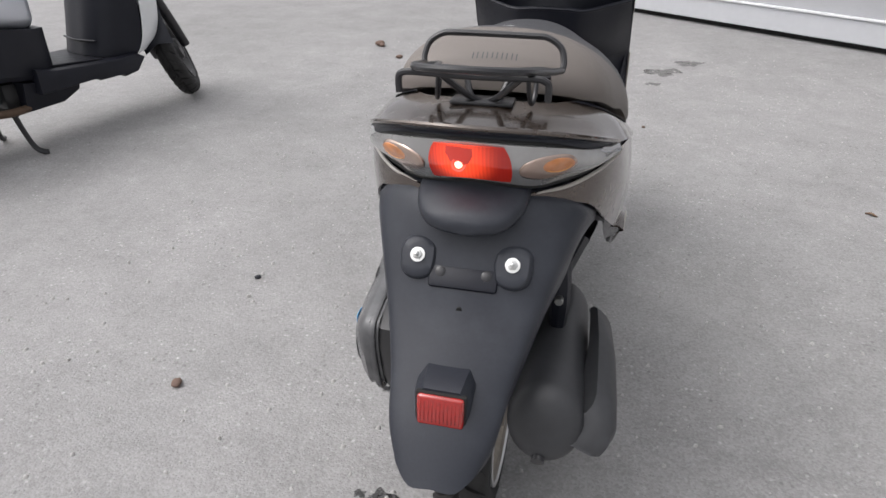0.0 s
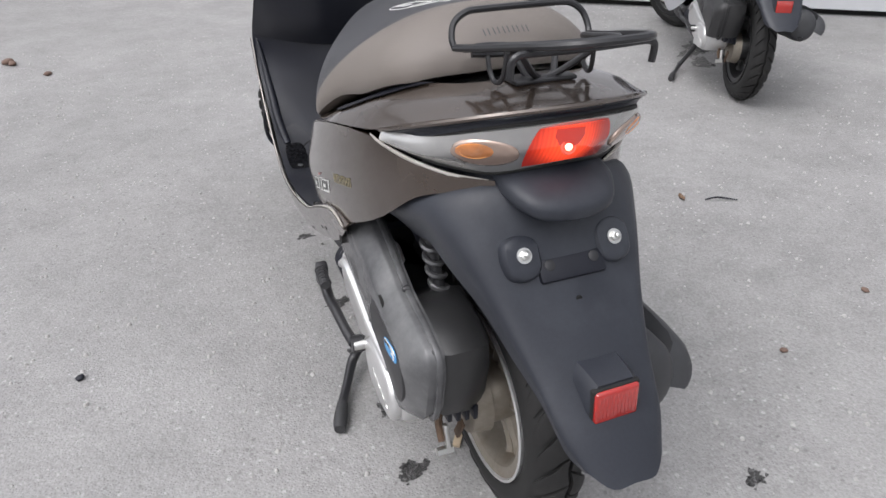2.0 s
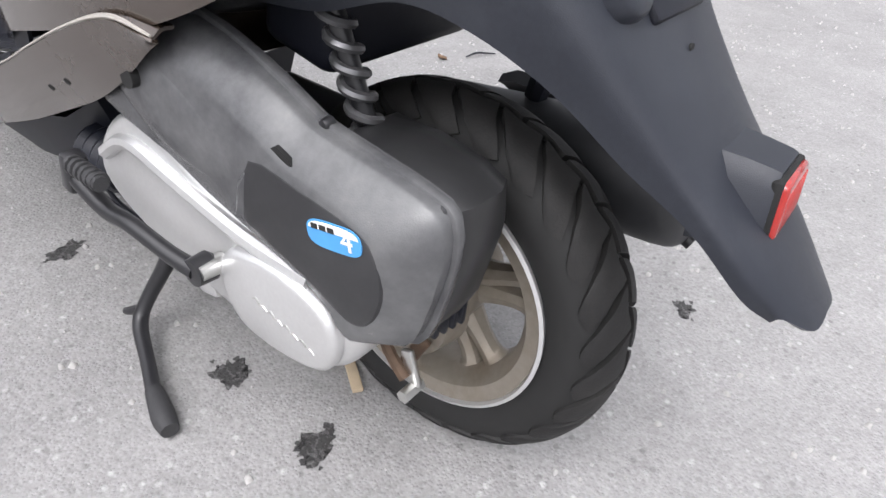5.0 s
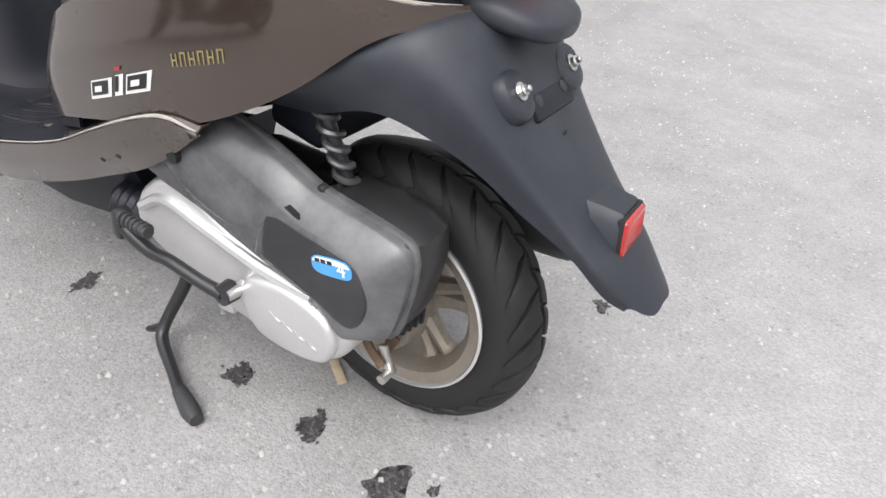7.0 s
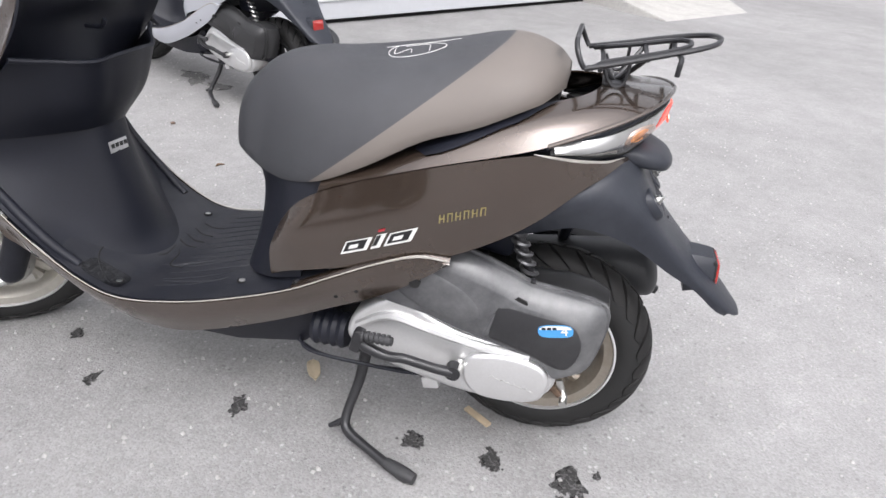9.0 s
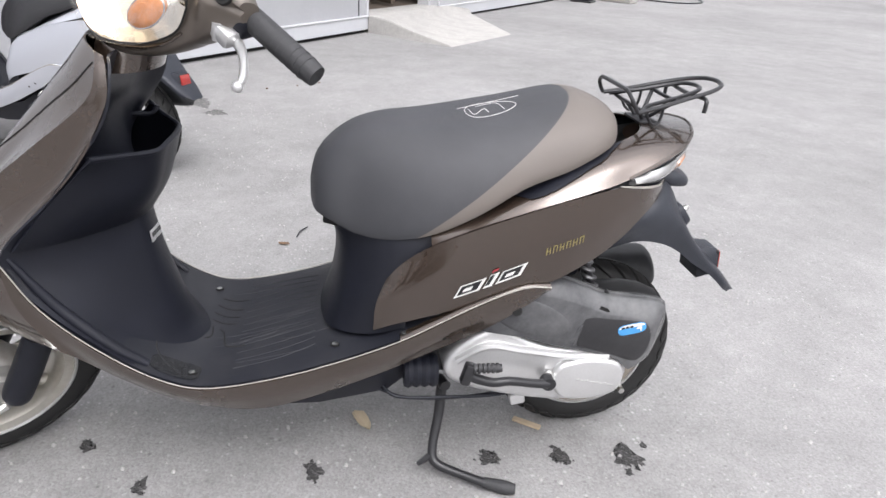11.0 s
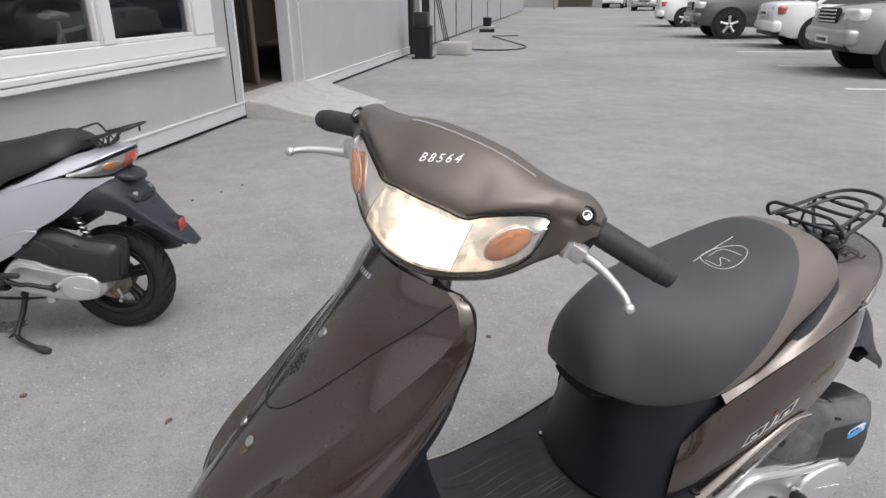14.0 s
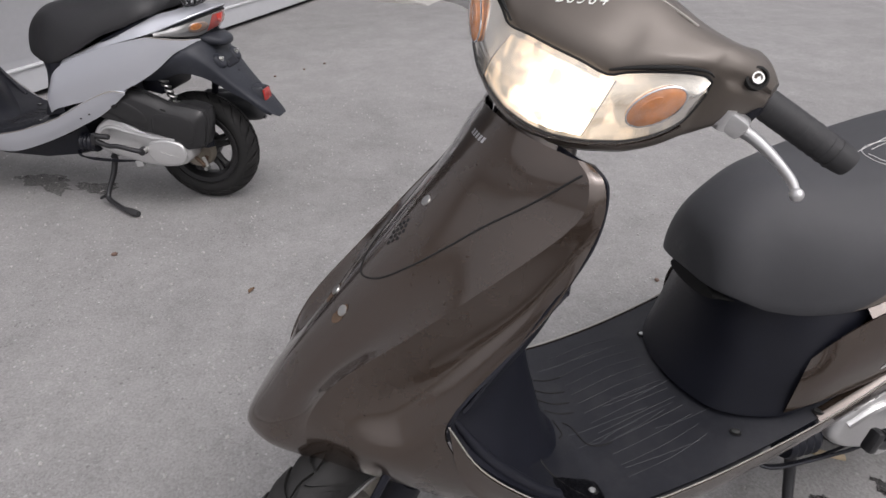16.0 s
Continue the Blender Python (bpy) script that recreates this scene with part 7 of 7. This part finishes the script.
part("saddle", loft([[(x, w * math.cos(t), z + h * math.sin(t)) for t in np.linspace(0, 2 * np.pi, 14, endpoint=False)] for x, w, h, z in ((-0.36, 0.05, 0.02, 0.90), (-0.28, 0.08, 0.035, 0.91), (-0.12, 0.03, 0.025, 0.90), (-0.06, 0.015, 0.015, 0.895))]), white_paint, bike)
part("handlebar", tube([(0.30, -0.30, 1.02), (0.36, -0.18, 1.0), (0.35, 0, 0.96), (0.36, 0.18, 1.0), (0.30, 0.30, 1.02)], 0.014, 8, 4), steel, bike)

# concrete ramp at the door
ramp = thing("door_ramp", WALL, "sloping rough concrete ramp in front of the doorway", "ramp", kind="structure")
rm = loft([[(0.0, -0.02, 0.18), (1.95, -0.02, 0.178), (2.62, -0.04, 0.10), (2.66, -0.07, 0.02), (1.25, -1.18, 0.012), (-0.19, -1.10, 0.012), (-0.10, -0.62, 0.085), (-0.02, -0.30, 0.15)],
           [(0.0, -0.02, -0.01), (1.95, -0.02, -0.01), (2.68, -0.04, -0.01), (2.72, -0.09, -0.01), (1.27, -1.22, -0.01), (-0.21, -1.14, -0.01), (-0.13, -0.64, -0.01), (-0.04, -0.30, -0.01)]])
bmesh.ops.bevel(rm, geom=rm.edges[:], offset=0.008, segments=2, affect="EDGES")
part("slope", rm, concrete, ramp)
part("threshold", box(1.68, 0.30, 0.02, pose(0.87, 0.12, 0.171), 0.004), concrete, ramp, "worn concrete threshold")


# ---- things along the wall ----
def bin_thing():
    b = thing("litter_bin", WALL @ pose(7.10, -0.46, 0), "dark grey metal litter bin standing by the wall", "bin")
    ring = lambda w, z: [(x * w, y * w, z) for x, y in ((-1, -1), (1, -1), (1, 1), (-1, 1))]
    bm = loft([ring(0.15, 0.03), ring(0.165, 0.60), ring(0.165, 0.62), ring(0.15, 0.62), ring(0.135, 0.05)], True)
    part("bucket", bm, black_plastic, b)
    part("base_plate", box(0.40, 0.40, 0.03, pose(0, 0, 0.015), 0.005), black_steel, b)
    part("back_plate", box(0.30, 0.26, 0.26, pose(0, 0.02, 0.75), 0.005), black_steel, b)
    part("rim", box(0.38, 0.38, 0.02, pose(0, 0, 0.61), 0.005), black_steel, b)


bin_thing()
solid("concrete_block", box(0.42, 0.66, 0.26, None, 0.02, 3), concrete, WALL @ pose(7.98, -0.95, 0.13, 0, 0, -8), "pale concrete block lying by the wall", "block")
solid("wall_post", box(0.20, 0.26, 4.1, None, 0.01), black_steel, WALL @ pose(8.05, 0.05, 2.05), "dark steel post between the wall panels", "post")
for i in range(6):
    solid("drain_pipe", tube([(0, 0, 0.0), (0.004, 0, 1.4), (0, 0.0, 3.6)], 0.035, 10, 3), black_plastic if i % 2 else trim_grey, WALL @ pose(8.55 + 0.13 * i, -0.10 - 0.05 * (i % 2), 0.0),
          "long upright plastic pipe leaning by the wall", "pipe", "upright pipes by the wall")
for i in range(3):
    solid("metal_rod", rod((0, 0, 0), (-0.55, 0.42, 2.6), 0.014, 8), black_steel, WALL @ pose(9.8 + 0.25 * i, -0.45, 0.005), "thin dark rod leaning on the wall", "rod", "rods leaning on the wall")
pal = thing("scrap_pile", WALL @ pose(17.3, -0.6, 0), "low stack of grey scrap boards", "scrap")
part("board", box(0.9, 0.5, 0.10, pose(0, 0, 0.05, 0, 0, 5), 0.01), black_plastic, pal)
part("board", box(0.6, 0.35, 0.08, pose(-0.1, 0.02, 0.14, 0, 0, -9), 0.01), concrete, pal)
part("bucket", loft([[(r * math.cos(a), r * math.sin(a), z) for a in np.linspace(0, 2 * np.pi, 18, endpoint=False)] for r, z in ((0.13, 0.18), (0.16, 0.46), (0.14, 0.46), (0.12, 0.2))]), black_plastic, pal)
hose_pts = [(8.6, -0.6, 0.015), (9.2, -1.0, 0.015), (9.05, -1.5, 0.015), (9.07, -1.9, 0.015), (9.35, -2.2, 0.015), (10.0, -2.35, 0.015), (10.9, -2.15, 0.015), (12.2, -1.75, 0.015), (13.4, -1.4, 0.015), (14.1, -1.1, 0.03), (14.5, -1.4, 0.015), (14.7, -1.85, 0.015)]
solid("hose", tube(hose_pts, 0.014, 8, 5), black_plastic, WALL, "thin dark hose lying in loops on the asphalt", "hose")
cr_ = thing("wooden_crate", WALL @ pose(52.0, -2.2, 0), "small orange-brown wooden frame stand", "crate")
for x in (-0.5, 0.5):
    part("post", box(0.09, 0.09, 1.0, pose(x, 0, 0.5), 0.01), orange_paint, cr_)
for z in (0.12, 0.88):
    part("rail", box(1.0, 0.07, 0.09, pose(0, 0.0, z), 0.01), orange_paint, cr_)
part("brace", box(1.2, 0.05, 0.08, pose(0, 0.05, 0.5, 0, 36, 0), 0.01), orange_paint, cr_)

# faded white bay lines
for i, w in enumerate((2.96, 5.94, 8.92, 11.9, 14.9, 17.9)):
    solid("bay_line", box(0.10, 4.6, 0.003, None, 0), line_paint, WALL @ pose(w, -9.14, 0.0025), "faded white painted parking line", "line", "parking bay lines", "structure")


# ---- parked cars ----
def car(m, paint, label, length=4.5, width=1.76, height=1.45, suv=False, rear_first=False):
    """A parked car, its near end at the origin, its length along -y (away from the wall)."""
    c = thing("parked_car", m, label, "car", "parked cars")
    L, W = length, width / 2
    hood = 0.98 if suv else 0.82
    belt = 1.12 if suv else 0.92
    low = 0.34 if suv else 0.24
    if rear_first:
        side = [(0.00, 0.55, 0.74), (0.05, 0.45, 0.93), (0.35, low, 0.97), (0.95, low, 0.96), (2.2, low, belt), (3.3, low, hood + 0.04), (L - 0.35, low, hood - 0.06), (L - 0.06, low + 0.1, 0.66), (L, low + 0.18, 0.56)]
        roof = [(0.75, belt - 0.02), (1.35, height - 0.05), (2.2, height), (2.75, height - 0.06), (3.45, hood + 0.06)]
    else:
        side = [(0.00, low + 0.18, 0.66), (0.06, low + 0.04, hood - 0.10), (0.35, low, hood - 0.02), (0.95, low, hood + 0.03), (1.4, low, belt), (2.6, low, belt), (3.6, low, belt + 0.02), (L - 0.08, low + 0.1, belt), (L, low + 0.2, belt - 0.25)]
        roof = [(1.05, hood + 0.05), (1.75, height - 0.06), (2.4, height), (3.6, height - 0.02), (L - 0.25, belt + 0.02)]
    rings = []
    for y, lo, hi in resample(side, 3):
        end = min(1.0, 0.80 + 0.25 * min(1, y / 0.45), 0.80 + 0.25 * min(1, (L - y) / 0.45))
        w = W * end
        rings.append([(x * w, -y, lo + (hi - lo) * t) for x, t in ((-0.90, 0), (-0.985, 0.12), (-1.0, 0.40), (-0.985, 0.72), (-0.93, 0.93), (-0.80, 1.0), (0, 1.03), (0.80, 1.0), (0.93, 0.93), (0.985, 0.72), (1.0, 0.40), (0.985, 0.12), (0.90, 0))])
    part("body", loft(rings), paint, c)
    rings = []
    for y, z in resample(roof, 3):
        k = (z - belt) / (height - belt)
        w = W * (0.93 - 0.20 * max(0, k))
        rings.append([(-W * 0.92, -y, belt - 0.06), (-w, -y, max(z, belt - 0.05) - 0.02), (-w * 0.8, -y, z), (0, -y, z + 0.015), (w * 0.8, -y, z), (w, -y, max(z, belt - 0.05) - 0.02), (W * 0.92, -y, belt - 0.06)])
    part("cabin_glass", loft(rings), car_glass, c, "dark tinted windows")
    mid = roof[1][0] + 0.12, roof[-2][0] - 0.05
    part("roof", sheet([[(x * W * 0.78, -y, height + 0.022 - 0.02 * abs(x) ** 3) for x in np.linspace(-1, 1, 9)] for y in np.linspace(mid[0], mid[1], 7)], 0.03), paint, c)
    for s in (-1, 1):
        for y0, y1 in ((roof[0][0] + 0.05, mid[0]), (roof[-1][0] - 0.05, mid[1])):
            part("pillar", rod((s * W * 0.93, -y0, belt), (s * W * 0.76, -y1, height), 0.045, 8), paint, c)
        part("pillar", rod((s * W * 0.95, -(mid[0] + mid[1]) / 2, belt), (s * W * 0.76, -(mid[0] + mid[1]) / 2, height), 0.04, 8), black_plastic, c)
    r = 0.37 if suv else 0.315
    for s in (-1, 1):
        for y in (0.88, L - 0.9):
            at = pose(s * (W - 0.12), -y, r)
            part("wheel_arch", spun([(-0.16, r * 1.17), (0.125, r * 1.17)], 28, at @ pose(0, 0, 0.02) @ Matrix.Diagonal((s, 1, 1, 1))), dark_gap, c)
            tyre = part("tyre", spun([(-0.10, r * 0.62), (-0.10, r * 0.95), (-0.06, r), (0.10, r), (0.14, r * 0.95), (0.145, r * 0.66), (0.12, r * 0.62)], 32, at @ Matrix.Diagonal((s, 1, 1, 1)), False), rubber, c)
            part("rim", spun([(0.10, r * 0.64), (0.138, r * 0.66), (0.132, r * 0.58), (0.06, r * 0.55), (0.05, 0.02)], 32, at @ Matrix.Diagonal((s, 1, 1, 1))), black_rim, tyre)
            for k in range(5):
                a = 2 * math.pi * k / 5 + 0.3
                part("rim_spoke", tube([(s * 0.128, 0.03 * math.cos(a), 0.03 * math.sin(a)), (s * 0.134, r * 0.35 * math.cos(a), r * 0.35 * math.sin(a)), (s * 0.13, r * 0.62 * math.cos(a), r * 0.62 * math.sin(a))],
                                       [0.045, 0.032, 0.038], 8, 2), alloy, tyre).data.transform(at)
    lamp_z = (hood - 0.12) if not rear_first else 0.80
    for s in (-1, 1):
        part("lamp", box(0.34, 0.20, 0.17, pose(s * (W - 0.24), -0.14, lamp_z, 0, 0, s * -16), 0.04, 3), red_lens_off if rear_first else lamp_silver, c, "red tail lamp" if rear_first else "clear headlamp")
        part("mirror", box(0.20, 0.10, 0.13, pose(s * (W + 0.08), -(L - 1.55 if rear_first else 1.5), belt + 0.06), 0.04, 3), paint, c)
    part("bumper", box(width * 0.92, 0.22, 0.24, pose(0, -0.08, 0.47 if not suv else 0.56), 0.08, 3), paint, c)
    part("lower_bumper", box(width * 0.80, 0.16, 0.12, pose(0, -0.10, 0.33 if not suv else 0.42), 0.04, 2), black_plastic, c)
    if not rear_first:
        g = part("grille", box(0.75, 0.08, 0.22, pose(0, -0.02, hood - 0.14), 0.03), dark_gap, c)
        for k in range(4):
            part("grille_bar", box(0.70, 0.05, 0.022, pose(0, 0.025, hood - 0.215 + 0.05 * k), 0.006), chrome, g)
    pl = part("number_plate", box(0.52, 0.02, 0.115, pose(0, 0.035, 0.50 if not rear_first else 0.74), 0.004), decal_white, c)
    part("plate_bar", box(0.40, 0.006, 0.05, pose(0, 0.047, 0.50 if not rear_first else 0.74), 0.002), decal_black, pl)
    return c


def bay(w, n, turn=0):
    return WALL @ pose(w, n, 0, 0, 0, turn)


car(bay(4.95, -7.15), car_silver, "large silver-beige off-road car parked nose to the lane", 4.8, 1.88, 1.85, True)
car(bay(10.4, -7.68), car_white, "white saloon car parked tail to the lane", 4.4, 1.70, 1.46, False, True)
car(bay(14.05, -6.64), car_grey, "dark grey off-road car parked nose to the lane", 4.7, 1.85, 1.78, True)
car(bay(21.0, -6.6), car_white, "white car parked tail to the lane", 4.4, 1.72, 1.45, False, True)
car(bay(45.0, -8.6, 82), car_silver, "silver saloon car standing across the far end", 4.5, 1.75, 1.42)
car(bay(55.0, -7.0, 80), car_white, "small white van at the far end of the lane", 4.4, 1.8, 1.95, True)

# buildings that close the yard
far = solid("far_building", box(60, 8, 7.0, None, 0.02), panel_grey, WALL @ pose(66, -14, 3.5, 0, 0, 90), "long grey building closing the far end", "building")
for k in range(6):
    part("dark_door", box(0.1, 3.2, 3.0, None, 0.01), dark_inside, far, "dark roller door").matrix_basis = pose(-20 + 7.5 * k, 4.02, -1.95, 0, 0, 90)
